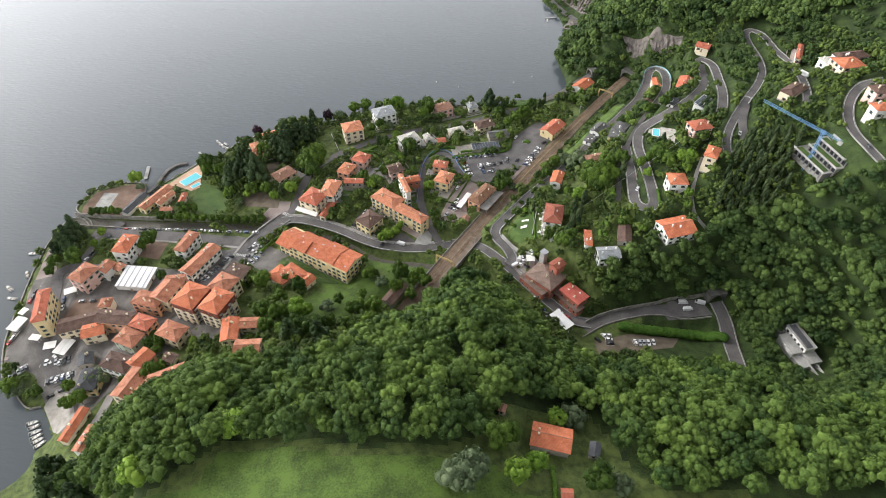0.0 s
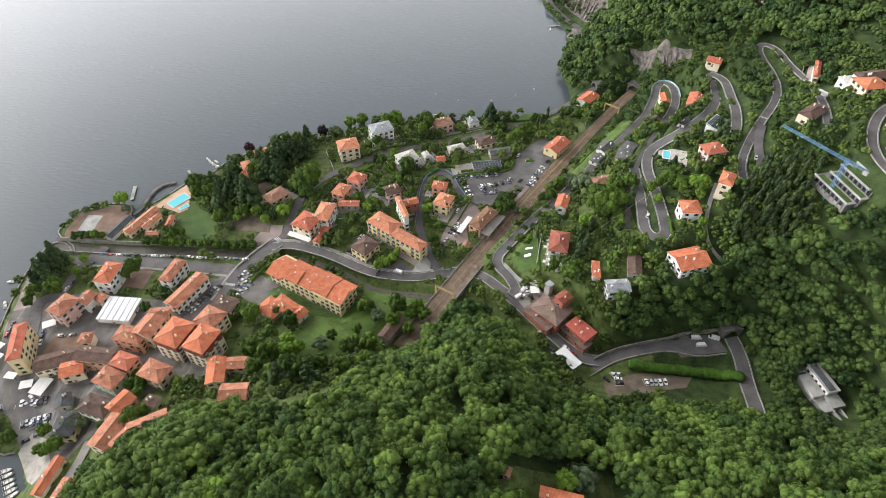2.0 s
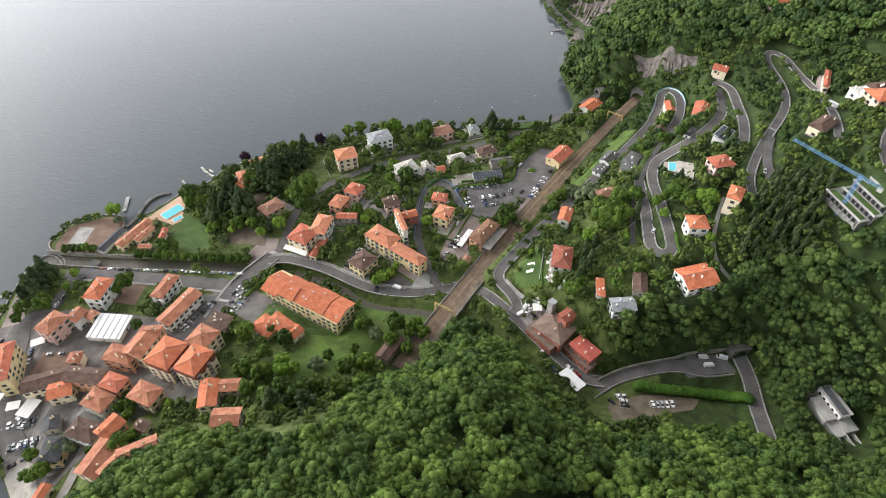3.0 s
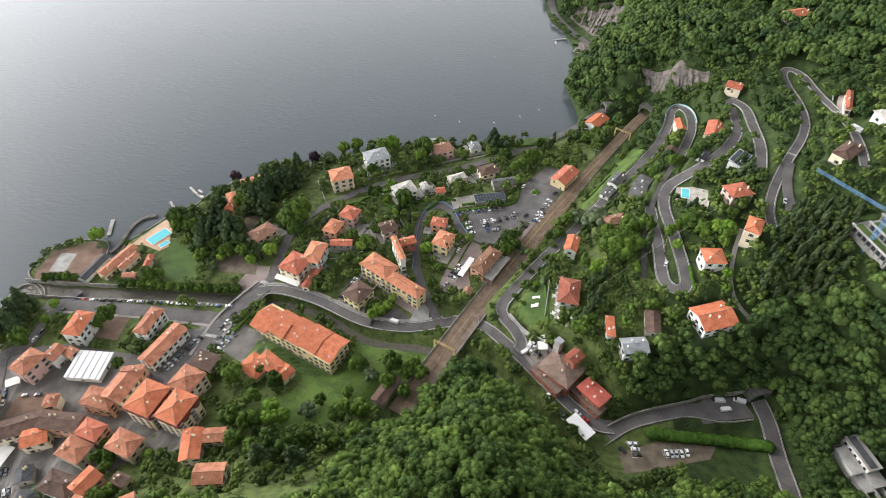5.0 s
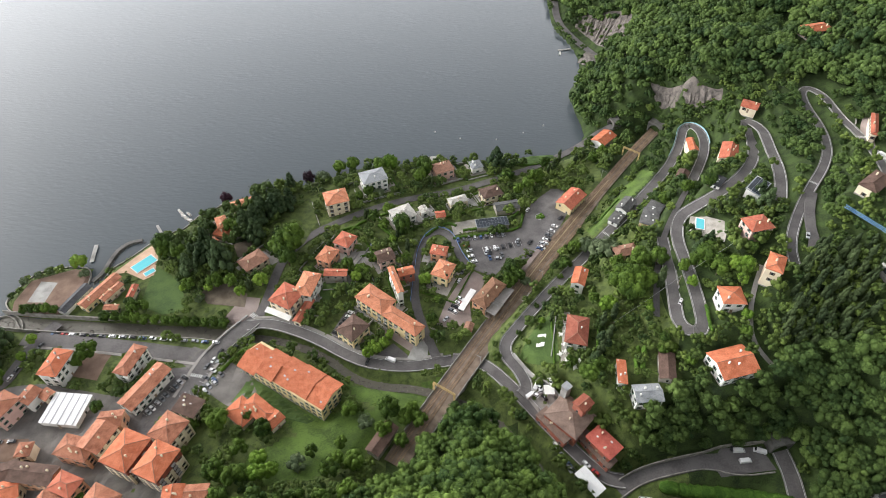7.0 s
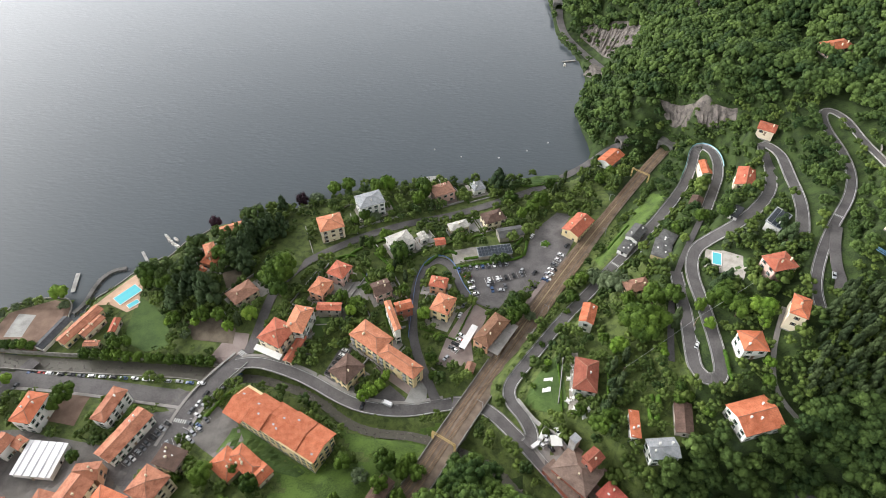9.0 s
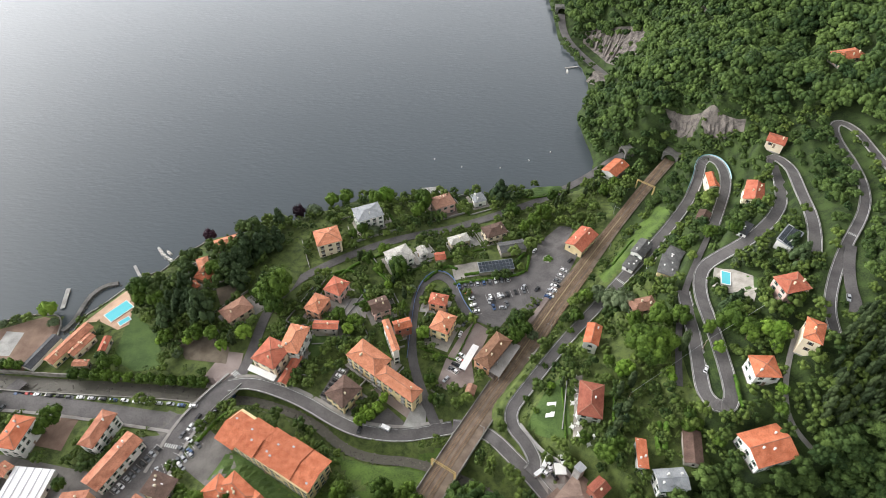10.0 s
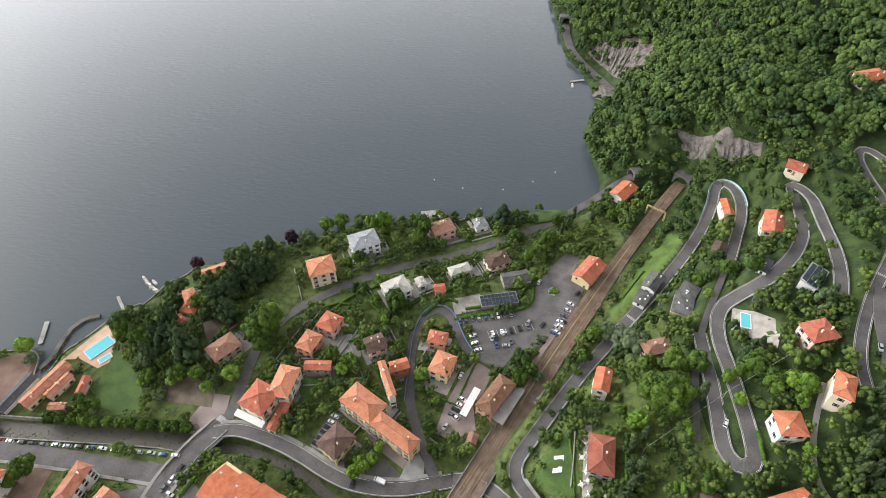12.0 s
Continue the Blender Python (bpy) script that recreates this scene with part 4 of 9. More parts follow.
    ("cypress", 167.7, 273.3, 1.7),
    ("cypress", 169.5, 277.7, 1.8),
    ("cypress", 169.1, 279.9, 2.3),
    ("cypress", 175.7, 284.3, 2.2),
    ("cypress", 177.5, 288.8, 1.7),
    ("cypress", 159.9, 248.6, 1.9),
    ("cypress", 159.3, 251.7, 1.9),
    ("cypress", 161.2, 254.4, 1.9),
    ("cypress", 166.3, 258.0, 1.8),
    ("cypress", 165.2, 261.7, 1.7),
    ("cypress", 166.9, 265.5, 1.7),
    ("cypress", 169.6, 267.6, 2.1),
    ("cypress", 173.5, 271.8, 2.1),
    ("cypress", 174.4, 276.8, 1.8),
    ("cypress", 177.0, 279.5, 1.9),
    ("cypress", 176.1, 282.6, 2.3),
    ("cypress", 180.4, 288.5, 2.1),
    ("cypress", 165.9, 247.3, 2),
    ("cypress", 164.1, 250.3, 1.7),
    ("cypress", 166.2, 253.3, 1.7),
    ("cypress", 169.2, 255.2, 2.3),
    ("cypress", 172.4, 259.6, 2.1),
    ("cypress", 172.9, 264.3, 2.2),
    ("cypress", 176.2, 266.3, 2.2),
    ("cypress", 178.8, 270.3, 2.2),
    ("cypress", 180.1, 273.9, 2),
    ("cypress", 180.2, 277.8, 2.1),
    ("cypress", 186.3, 283.0, 2.2),
    ("cypress", 186.4, 285.6, 1.9),
    ("cypress", 172.7, 246.5, 1.9),
    ("cypress", 171.7, 249.2, 1.7),
    ("cypress", 172.0, 253.4, 2),
    ("cypress", 173.9, 256.0, 1.6),
    ("cypress", 176.0, 259.3, 2.1),
    ("cypress", 178.3, 261.2, 2.1),
    ("cypress", 183.1, 265.4, 1.6),
    ("cypress", 179.9, 268.1, 2.3),
    ("cypress", 186.0, 274.4, 1.7),
    ("cypress", 186.3, 277.2, 2.2),
    ("cypress", 187.8, 279.5, 2.2),
    ("cypress", 191.9, 286.8, 1.7),
    ("cypress", 177.1, 245.1, 2.1),
    ("cypress", 177.2, 248.6, 1.7),
    ("cypress", 177.8, 250.4, 2.2),
    ("cypress", 179.2, 254.6, 2.2),
    ("cypress", 184.1, 256.2, 1.7),
    ("cypress", 182.9, 260.8, 2.3),
    ("cypress", 186.8, 263.6, 1.8),
    ("cypress", 190.0, 268.2, 1.7),
    ("cypress", 189.0, 271.9, 2.2),
    ("cypress", 191.0, 274.8, 1.9),
    ("cypress", 193.5, 277.2, 2.2),
    ("cypress", 197.3, 284.0, 1.8),
    ("cypress", 183.3, 242.9, 1.8),
    ("cypress", 184.1, 245.0, 2.2),
    ("cypress", 181.3, 248.2, 2.1),
    ("cypress", 184.8, 252.5, 1.7),
    ("cypress", 188.6, 253.7, 2.2),
    ("cypress", 187.4, 259.5, 1.6),
    ("cypress", 192.3, 261.4, 1.6),
    ("cypress", 191.1, 266.4, 1.7),
    ("cypress", 193.2, 269.3, 1.9),
    ("cypress", 197.1, 272.8, 1.9),
    ("cypress", 198.7, 275.8, 1.8),
    ("cypress", 201.7, 279.3, 1.8),
    ("olive", 145.5, 332.3, 2),
    ("olive", 147.2, 335.2, 2),
    ("olive", 148.9, 338.1, 2),
    ("olive", 149.7, 333.0, 2),
    ("olive", 151.5, 336.0, 2),
    ("olive", 153.2, 338.9, 2),
    ("olive", 154.1, 334.1, 2),
    ("olive", 155.9, 337.1, 2),
    ("olive", 157.7, 340.0, 2),
    ("olive", 158.7, 335.5, 2),
    ("olive", 160.5, 338.4, 2),
    ("olive", 162.3, 341.3, 2),
]
PATCHES = [
    ("promenade", "pinkish gravel lakeside promenade", PINKPAVE, [(-245.4, 185.5), (-250.3, 203.2), (-251.2, 222.7), (-255.7, 235.2), (-256.5, 245.5), (-257.3, 250.8), (-260, 266.2), (-261.7, 277.8), (-261.6, 289.8), (-253.9, 285), (-249.1, 259), (-240.5, 246.2), (-250.7, 238.1), (-242.3, 216.7), (-237.4, 185.9)], 0.05),
    ("pavement", "grey paved village lanes between the houses", TOWN_GROUND, [(-158.7, 246.2), (-155, 251.1), (-131.2, 236.9), (-140.3, 206.8), (-116.8, 210.9), (-116, 186.6), (-137.7, 189.6), (-139.8, 220.4)], 0.07),
    ("pavement", "grey paved village square and lanes", TOWN_GROUND, [(-246.1, 186.3), (-249.4, 200.1), (-251.4, 223.9), (-257.2, 246), (-242.6, 247.4), (-228.1, 256.1), (-209.8, 256.7), (-158.7, 246.2), (-139.8, 220.4), (-137.7, 189.6), (-156.8, 177.2), (-172.2, 158.6), (-182.2, 140.5), (-191.1, 139.4), (-202, 150), (-223.3, 176.6)], 0.06),
    ("yard", "reddish earth courtyard", REDEARTH, [(-223.4, 212.6), (-219.9, 226.2), (-201.1, 225.7), (-193.3, 216.6)], 0.12),
    ("yard", "brown gravel yard beside the houses", REDEARTH, [(-196.8, 261.3), (-194.7, 277.5), (-180, 276.5), (-180.6, 257.5)], 0.12),
    ("parking_lot", "grey asphalt parking area", ASPHALT, [(-154.5, 233.6), (-144.4, 263.9), (-130.3, 266), (-120.6, 256.3), (-131.2, 234.4), (-140.6, 222.8)], 0.1),
    ("parking_lot", "grey asphalt parking area by the flats", TOWN_GROUND, [(-120.7, 249.4), (-114.6, 269.4), (-99.4, 257.7), (-92.2, 245.4), (-102.8, 237.2)], 0.1),
    ("pavement", "grey paved corner", TOWN_GROUND, [(-143.5, 271), (-135.4, 278.4), (-124.9, 273.9), (-133.3, 263.4)], 0.1),
    ("parking_lot", "large grey asphalt station car park", ASPHALT, [(5.9, 356.9), (43.7, 362.9), (50.4, 366.9), (55.5, 384.4), (59.7, 391.5), (75.9, 409.7), (84.6, 406.4), (74.2, 385.3), (81.4, 378.3), (67.1, 350.9), (56.6, 339.9), (38.4, 335.2), (30.4, 325.1), (19, 329.9), (16.5, 347.3)], 0.1),
    ("pavement", "pinkish paved station forecourt", PINKPAVE, [(17.5, 330.1), (26.1, 324), (20.6, 311.7), (15.4, 305.3), (16.2, 291.5), (4.9, 287), (-3.3, 290.3), (2, 305.8), (9.9, 320.8)], 0.12),
    ("lawn", "mown green lawn of the lido", LAWN, [(-178.4, 310.6), (-180.5, 343.1), (-160.7, 329.6), (-147.7, 305), (-162.2, 302.3)], 0.08),
    ("terrace", "terracotta paved pool terrace", DECK, [(-204.9, 336.4), (-197.1, 349.8), (-188.6, 362.8), (-184.4, 367.2), (-181, 350), (-178.3, 334.5), (-183.5, 330.7), (-195.7, 336.7)], 0.14),
    ("pavement", "brown earth and gravel lakeside promenade", REDEARTH, [(-256.2, 315.6), (-253.4, 331.4), (-230.8, 341.3), (-219.5, 338.4), (-218.2, 323.8), (-224.8, 304), (-246.3, 305), (-254.6, 309.4)], 0.08),
    ("pavement", "bare concrete slab on the promenade", CONCRETE, [(-247.9, 314.6), (-247, 330.8), (-236.4, 329.7), (-237.2, 314.2)], 0.2),
    ("meadow", "bright green rough meadow", MEADOW, [(-90, 208.2), (-73.4, 221.6), (-48.1, 229.2), (-31.4, 228.5), (-37.2, 209.5), (-57.1, 199.9), (-77.9, 196.3)], 0.06),
    ("meadow", "bright green sloping meadow", MEADOW, [(-96.5, 66.5), (-82.1, 98.9), (-54.3, 98.1), (-28.8, 93), (-1, 93.1), (13.4, 98.6), (24.3, 89.2), (21.7, 64.4)], 0.06),
    ("lawn", "green lawn behind the flats", LAWN, [(-105.3, 241.7), (-100, 255.6), (-89.2, 251.3), (-62, 232.9), (-64.7, 228.8), (-82.2, 233.2)], 0.08),
    ("parking_lot", "grey asphalt lorry yard at the tunnel", ASPHALT, [(129.7, 217.6), (148.9, 218.4), (152.4, 207.7), (126.8, 204.7), (122.6, 209.6)], 0.1),
    ("parking_lot", "dark earth parking strip with rough grass", EARTH, [(82.3, 190.8), (102.2, 196.1), (131.1, 195.2), (125.6, 188.1), (81.9, 178)], 0.1),
    ("pavement", "grey paving before the restaurant", PAVING, [(41.3, 243.5), (51.3, 247), (60, 236.6), (49.3, 230.5)], 0.12),
    ("lawn", "mown garden lawn with hedges", LAWN, [(39.3, 264.2), (49.8, 281.3), (58.9, 288.6), (58, 256.9), (51.2, 254.8)], 0.08),
    ("terrace", "pale gravel garden terrace", GRAVEL, [(57.9, 253.5), (64.1, 287.3), (67.7, 287.3), (62.5, 253.9)], 0.1),
    ("lawn", "small mown lawn by the pool", LAWN, [(141.5, 313.4), (145.8, 324.9), (151.4, 320.4), (148.4, 310.8)], 0.1),
    ("terrace", "pale paved terrace round the small pool", GRAVEL, [(133.3, 321.4), (144.4, 306.1), (150.0, 322.4), (137.6, 335.0)], 0.12),
    ("pavement", "pinkish paved square at the road junction", PINKPAVE, [(-125.3, 294.8), (-117.1, 313.4), (-106.3, 311.5), (-105.9, 301.6), (-115.2, 291.7)], 0.1),
    ("parking_lot", "small asphalt parking court", ASPHALT, [(-61.7, 285.7), (-55.6, 300.3), (-47.8, 302), (-52.5, 289.8), (-55.8, 278.9)], 0.1),
    ("parking_lot", "asphalt yard below the flats", ASPHALT, [(-36.3, 270.5), (-26.9, 279.1), (-19.1, 272.3), (-17.2, 268.6), (-26, 265.7)], 0.1),
    ("terrace", "rounded pale concrete terrace", CONCRETE, [(-19, 269.8), (-14.5, 279.9), (-10.2, 280.5), (-7.8, 276.9), (-8, 272.1), (-11.6, 268.3)], 0.3),
    ("yard", "grey gravel boat beach", GRAVEL, [(-209.7, 157.5), (-206.4, 167.3), (-195.8, 162.9), (-185.8, 147.8), (-191.1, 139.4), (-198.1, 143.4)], 0.1),
    ("yard", "dark earth drive between the park trees", EARTH, [(-134.8, 358.9), (-123.1, 363.4), (-119.8, 347.2), (-126.8, 343)], 0.1),
    ("lawn", "clipped lakeside lawn", LAWN, [(53.3, 452.9), (82.1, 459.9), (84.8, 453.3), (61.6, 442.6)], 0.3),
    ("lawn", "small green lawn", LAWN, [(-166.1, 392.1), (-156.7, 395.6), (-147.6, 388.9), (-152.3, 382.2)], 0.1),
    ("rock_ledge", "pale grey rock ledge by the shore road", ROCK, [(124.5, 599.5), (136.1, 609.7), (141.7, 580.8), (130.6, 584.3)], 0.3),
    ("meadow", "bright green stream bank", MEADOW, [(-50.2, 253.3), (-24.7, 249.4), (2, 259.9), (-4, 245.9), (-24, 238.3), (-41.4, 241.3)], 0.08),
    ("meadow", "bright green rough meadow below the flats", MEADOW, [(-80.6, 235.2), (-36.6, 236.3), (-4.6, 248.1), (-15.7, 232.6), (-33.8, 220.5), (-66.3, 219.8)], 0.08),
    ("meadow", "rough green verge beside the rails", MEADOW, [(91.1, 360.8), (113.3, 388.6), (136.7, 418.3), (143.6, 409.2), (130.3, 388.5), (106.5, 363.1), (90.9, 349.8)], 0.08),
    ("yard", "dark earth forecourt with a few parked cars", EARTH, [(-147.1, 322.6), (-128.9, 324.5), (-114.9, 315.3), (-114, 305), (-137.3, 309)], 0.1),
    ("pavement", "pale paved court between the villas", PAVING, [(-67.1, 348.8), (-44, 347.8), (-42.5, 333.3), (-58.6, 330.9)], 0.1),
    ("lawn", "green garden with gravel paths", LAWN, [(-75.2, 320.3), (-65.3, 325.9), (-60.1, 320.2), (-67.7, 304.5)], 0.1),
    ("lawn", "mown park lawn between tall trees", GRASS, [(-109, 389.9), (-91.2, 398.8), (-82.4, 379.5), (-89.2, 356.2), (-100.2, 362.7)], 0.1),
    ("pavement", "pale paved court by the sheds", GRAVEL, [(5.1, 371.8), (21.3, 375.3), (21.4, 363.7), (6.9, 359.7)], 0.12),
    ("yard", "earth and gravel strip beside the rails", GRAVEL, [(43.2, 308.3), (89.3, 375), (90.5, 370.5), (45.7, 304.3)], 0.15),
]
# rows of parked cars: first and last place, number, 1 where they stand side by side
CAR_ROWS = [
    (33.5, 347.0, 33.6, 339.3, 2, 1),
    (26.4, 344.2, 28.8, 344.1, 2, 1),
    (61.4, 347.6, 66.2, 354.2, 3, 1),
    (46.9, 353.8, 49.8, 352.3, 1, 0),
    (38.7, 366.9, 40.3, 366.3, 1, 0),
    (5.0, 299.4, 10.1, 307.5, 4, 1),
    (-44.3, 354.2, -43.6, 353.7, 1, 0),
    (84.9, 191.5, 88.7, 194.3, 2, 1),
    (90.9, 194.7, 90.6, 189.2, 3, 1),
    (104.9, 189.8, 114.9, 190.9, 5, 1),
    (55.3, 213.6, 59.3, 207.0, 3, 0),
    (66.0, 210.5, 69.4, 206.7, 2, 0),
    (45.8, 243.8, 48.2, 246.8, 2, 1),
    (49.8, 241.7, 52.4, 243.2, 2, 1),
    (-213.0, 171.7, -202.6, 174.5, 4, 1),
    (-220.1, 183.8, -209.1, 185.6, 3, 1),
    (-208.2, 163.2, -203.0, 166.8, 2, 0),
    (-115.0, 271.3, -107.7, 287.9, 4, 0),
    (-120.5, 253.2, -115.4, 259.4, 3, 1),
    (-130.1, 246.8, -121.9, 252.1, 3, 1),
    (-40.0, 267.1, -31.5, 265.3, 1, 0),
    (47.9, 245.7, 52.9, 246.8, 3, 1),
    (135.1, 218.0, 136.4, 217.8, 1, 0),
    (-220.5, 290.5, -124.0, 280.5, 17, 0),
    (-230.1, 261.4, -223.9, 282.4, 5, 0),
    (-146.0, 237.8, -134.0, 257.6, 9, 1),
    (-124.2, 264.8, -119.8, 274.0, 3, 0),
    (-121.8, 250.5, -117.5, 254.8, 3, 1),
    (9.6, 355.3, 37.8, 360.1, 9, 1),
    (15.1, 349.5, 18.9, 336.7, 4, 1),
    (27.4, 346.7, 46.4, 351.2, 5, 1),
    (28.9, 339.6, 36.5, 341.8, 2, 1),
    (59.5, 346.4, 71.4, 366.3, 6, 1),
    (56.5, 384.4, 59.2, 390.0, 1, 0),
    (52.9, 341.5, 54.9, 342.9, 1, 1),
    (76.3, 373.8, 76.3, 373.8, 1, 0),
    (41.6, 364.6, 42.5, 362.6, 1, 1),
    (6.7, 298.5, 14.8, 308.2, 5, 1),
    (2.1, 293.2, 3.7, 296.0, 1, 0),
    (9.7, 321.3, 9.7, 321.3, 1, 0),
    (11.9, 328.3, 11.9, 328.3, 1, 0),
    (-59.0, 285.7, -51.8, 299.5, 6, 1),
    (53.3, 218.7, 57.6, 207.7, 3, 0),
    (-211.5, 173.0, -201.3, 176.5, 5, 1),
    (-218.7, 184.5, -216.7, 187.3, 2, 1),
    (-212.8, 184.2, -207.1, 185.1, 3, 1),
    (-236.1, 175.8, -229.9, 181.3, 5, 1),
    (-247.9, 198.5, -246.2, 204.6, 4, 0),
    (-249.9, 227.8, -250.8, 235.4, 3, 0),
    (-227.3, 221.3, -228.8, 227.8, 3, 0),
    (-215.7, 224.5, -208.6, 224.5, 2, 0),
    (118.5, 278.5, 118.5, 278.5, 1, 0),
    (-73.4, 356.6, -73.4, 356.6, 1, 0),
    (221.1, 253.2, 221.1, 253.2, 1, 0),
    (178.4, 299.0, 178.4, 299.0, 1, 0),
    (34.7, 236.1, 36.0, 234.2, 1, 0),
    (-155.0, 262.7, -153.8, 267.1, 1, 0),
    (-123.9, 285.6, -119.6, 292.2, 2, 0),
    (-122.7, 257.5, -118.6, 267.5, 3, 1),
    (-122.5, 243.1, -119.6, 248.2, 2, 1),
    (54.1, 352.2, 54.9, 351.1, 1, 0),
    (115.9, 358.0, 119.1, 360.6, 1, 0),
]
VANS = [(43.6, 244.2), (46.6, 248)]
VANS_B = [(139.2, 211.5), (137.8, 216.4), (147.4, 216.2)]
VAN_C = [(-27.6, 268.2)]
BUS = [(226.9, 340.2)]
POOL_A = [(-194.9, 340.1), (-186.2, 350.9), (-180.4, 349), (-189.1, 335.8)]
POOL_B = [(-185.2, 335.1), (-180.8, 339.5), (-178.6, 338.8), (-182.5, 333.8)]
POOL_C = [(135.4, 320.8), (139.2, 319.6), (141.6, 327.2), (137.8, 328.4)]
BREAKWATER = [(-197.6, 366.7), (-204.6, 365.1), (-209.8, 358.7), (-211.6, 350.3), (-212.1, 338.2), (-215.9, 331.4)]
PIER = [(-226.3, 362.8), (-223.3, 347.6)]
JETTY_A = [(-192.9, 381.2), (-185.5, 371.2)]
JETTY_B = [(109.3, 620.2), (121.6, 623)]
BOATS_A = [(-211.7, 149), (-209.7, 146.8), (-207.8, 144), (-206.1, 141.5), (-204.5, 139.4), (-202.3, 137.3)]
BOATS_B = [(-264.9, 251.8), (-270.3, 240), (-264.7, 231.8), (-270.2, 270.3)]
BOATS_C = [(-179.6, 392.7), (-176.5, 389.6), (-173.7, 387.4), (-171.1, 385.7), (-168.4, 384), (-181.9, 395.3), (-175.1, 392.7)]
BUOYS = [(-6.4, 489.2), (13.7, 480.2), (42.1, 479.2), (64.1, 487.9), (81.5, 498.1), (25.7, 459.3), (110.6, 614.9)]
DOCK = [(-15.5, 454.8), (-1.3, 457.7), (0.3, 449.4), (-13.4, 447.7)]
HEDGE_A = [(13.5, 363.8), (28.5, 367.1), (43.1, 372.3), (49.2, 381.6), (52.2, 388.8)]
HEDGE_B = [(99.7, 199.6), (112.3, 198.4), (128.7, 198.3), (144.5, 197.1), (154.1, 193)]
HEDGE_C = [(-116.3, 260.9), (-111.1, 270.3), (-105, 276.6)]
HEDGE_D = [(94.1, 256.5), (91.2, 249.8), (91, 243.4)]
HEDGE_E = [(96.8, 255.8), (93.5, 245.5)]
HEDGE_F = [(128, 272.9), (127, 259.2)]
HEDGE_G = [(-10.5, 359.3), (2.4, 372.9), (8, 368.9)]
HEDGE_H = [(40.6, 96.5), (39.7, 84.5)]
HEDGE_J = [(6.9, 356.5), (23.8, 359.6), (44.4, 363.7), (50.5, 367.7), (52.3, 379)]
HEDGE_K = [(50.3, 449.1), (61.3, 440.2), (86.1, 451.7)]
HEDGE_L = [(-42.2, 377.1), (-37, 366.2), (-29.6, 361.7)]
HEDGE_M = [(-66.2, 367.7), (-55.6, 371.4), (-45.3, 360.4)]
HEDGE_N = [(-61.6, 364.9), (-54.2, 374.1), (-50.8, 375.8)]
HEDGE_O = [(-51.3, 360.6), (-46.7, 352.3), (-42.6, 344.1)]
HEDGE_P = [(-41.8, 370.5), (-32.0, 360.3), (-28.6, 349.9)]
GORGE_WALL_S = [(76.5, 193.8), (89.3, 201.8), (103.8, 205.3), (120.8, 208.6), (133.5, 205), (151.3, 206.6)]
GORGE_WALL_N = [(79.7, 203.2), (88.8, 208), (104.7, 212), (121.5, 215.3), (129.7, 218.3), (149.9, 219.7)]
ISLAND = [(63.5, 376.2)]
HEDGE_I = [(57.6, 287.6), (55.4, 255.8)]
RETAINING = [(36.5, 265.2), (41.6, 257.3), (48.1, 249.9), (56.7, 240.9)]
GARDEN_TABLES = [(62.2, 284.3), (62.8, 278), (60.7, 271.9), (61.5, 265.7), (58.7, 260.2), (61.2, 256), (64.2, 250.9), (66.9, 254.5), (63.4, 273.9), (60.7, 278.2), (63.7, 288.3), (61.5, 261.7)]
WHITE_TERRACE = [(49.2, 273.4), (53.5, 273.4), (51.4, 266), (47.6, 266)]
CRANE_BASE = [(198.9, 260.3)]
CRANE_TOP = 103.0
CRANE_JIB = [(177.8, 288.8), (203, 249.2)]
TERRACES = [(198.7, 264.3), (204.1, 271.6), (213.6, 272.5), (215, 245.2), (202.2, 246.2)]
WORKS = [(182.8, 188.2), (188.2, 174.6), (188.9, 161.3)]
LIFT_TOWER = [(58.7, 240.2)]
SHEETROOF = [(58.6, 203.4), (66, 192.7), (71.3, 196.6)]
STATION_CANOPY = [(23.5, 295.8), (28.3, 291.7), (40.7, 310.2)]
FORECOURT_ROOF = [(8.6, 299), (11.5, 296.9), (19.2, 311.4)]
TENTS = [(-248.0, 209.5), (-248.6, 218.4), (-231.9, 199.0), (-221.4, 193.9), (-211.7, 191.9), (-225.0, 231.4)]
CLIFF_FOOT = [(158.8, 485.5), (167.0, 472.6), (174.2, 456.2), (183.0, 448.9), (191.2, 443.7)]
CLIFF_TOP = [(155.0, 493.0), (165.2, 486.8), (172.4, 469.6), (182.6, 457.6), (192.6, 451.6)]
CRAG_A_FOOT = [(132.3, 666.9), (141.2, 643.8), (146.8, 610), (152.4, 595.3), (162.2, 596.1), (173.2, 591.7)]
CRAG_A_TOP = [(138, 682), (146.3, 677), (156.2, 661.4), (164.7, 651.6), (175.5, 637.9), (182.3, 619)]
CRAG_B_FOOT = [(187.9, 591.5), (194.4, 585.3), (203.5, 582.2)]
CRAG_B_TOP = [(197, 614.7), (203.7, 605.2), (210.6, 594)]
AWNING = [(-100.1, 300.8), (-85, 294.1)]
LANE_RAIL = [(-18.6, 307), (-17, 331.2), (-15.4, 350.1), (-9.9, 363.3), (-1.4, 367.9), (6.8, 361.7), (11.2, 345.3), (16.3, 335.5)]

# ---- land ----
def spline_fit(P):
    """Thin-plate spline through spot heights."""
    n = len(P)
    d = np.linalg.norm(P[:, None, :2] - P[None, :, :2], axis=2) / 100
    A = np.zeros((n + 3, n + 3))
    A[:n, :n] = np.where(d > 0, d * d * np.log(d + 1e-12), 0) + np.eye(n) * 0.003
    A[:n, n], A[:n, n + 1:] = 1, P[:, :2] / 100
    A[n:, :n] = A[:n, n:].T
    return np.linalg.solve(A, np.r_[P[:, 2], 0, 0, 0])


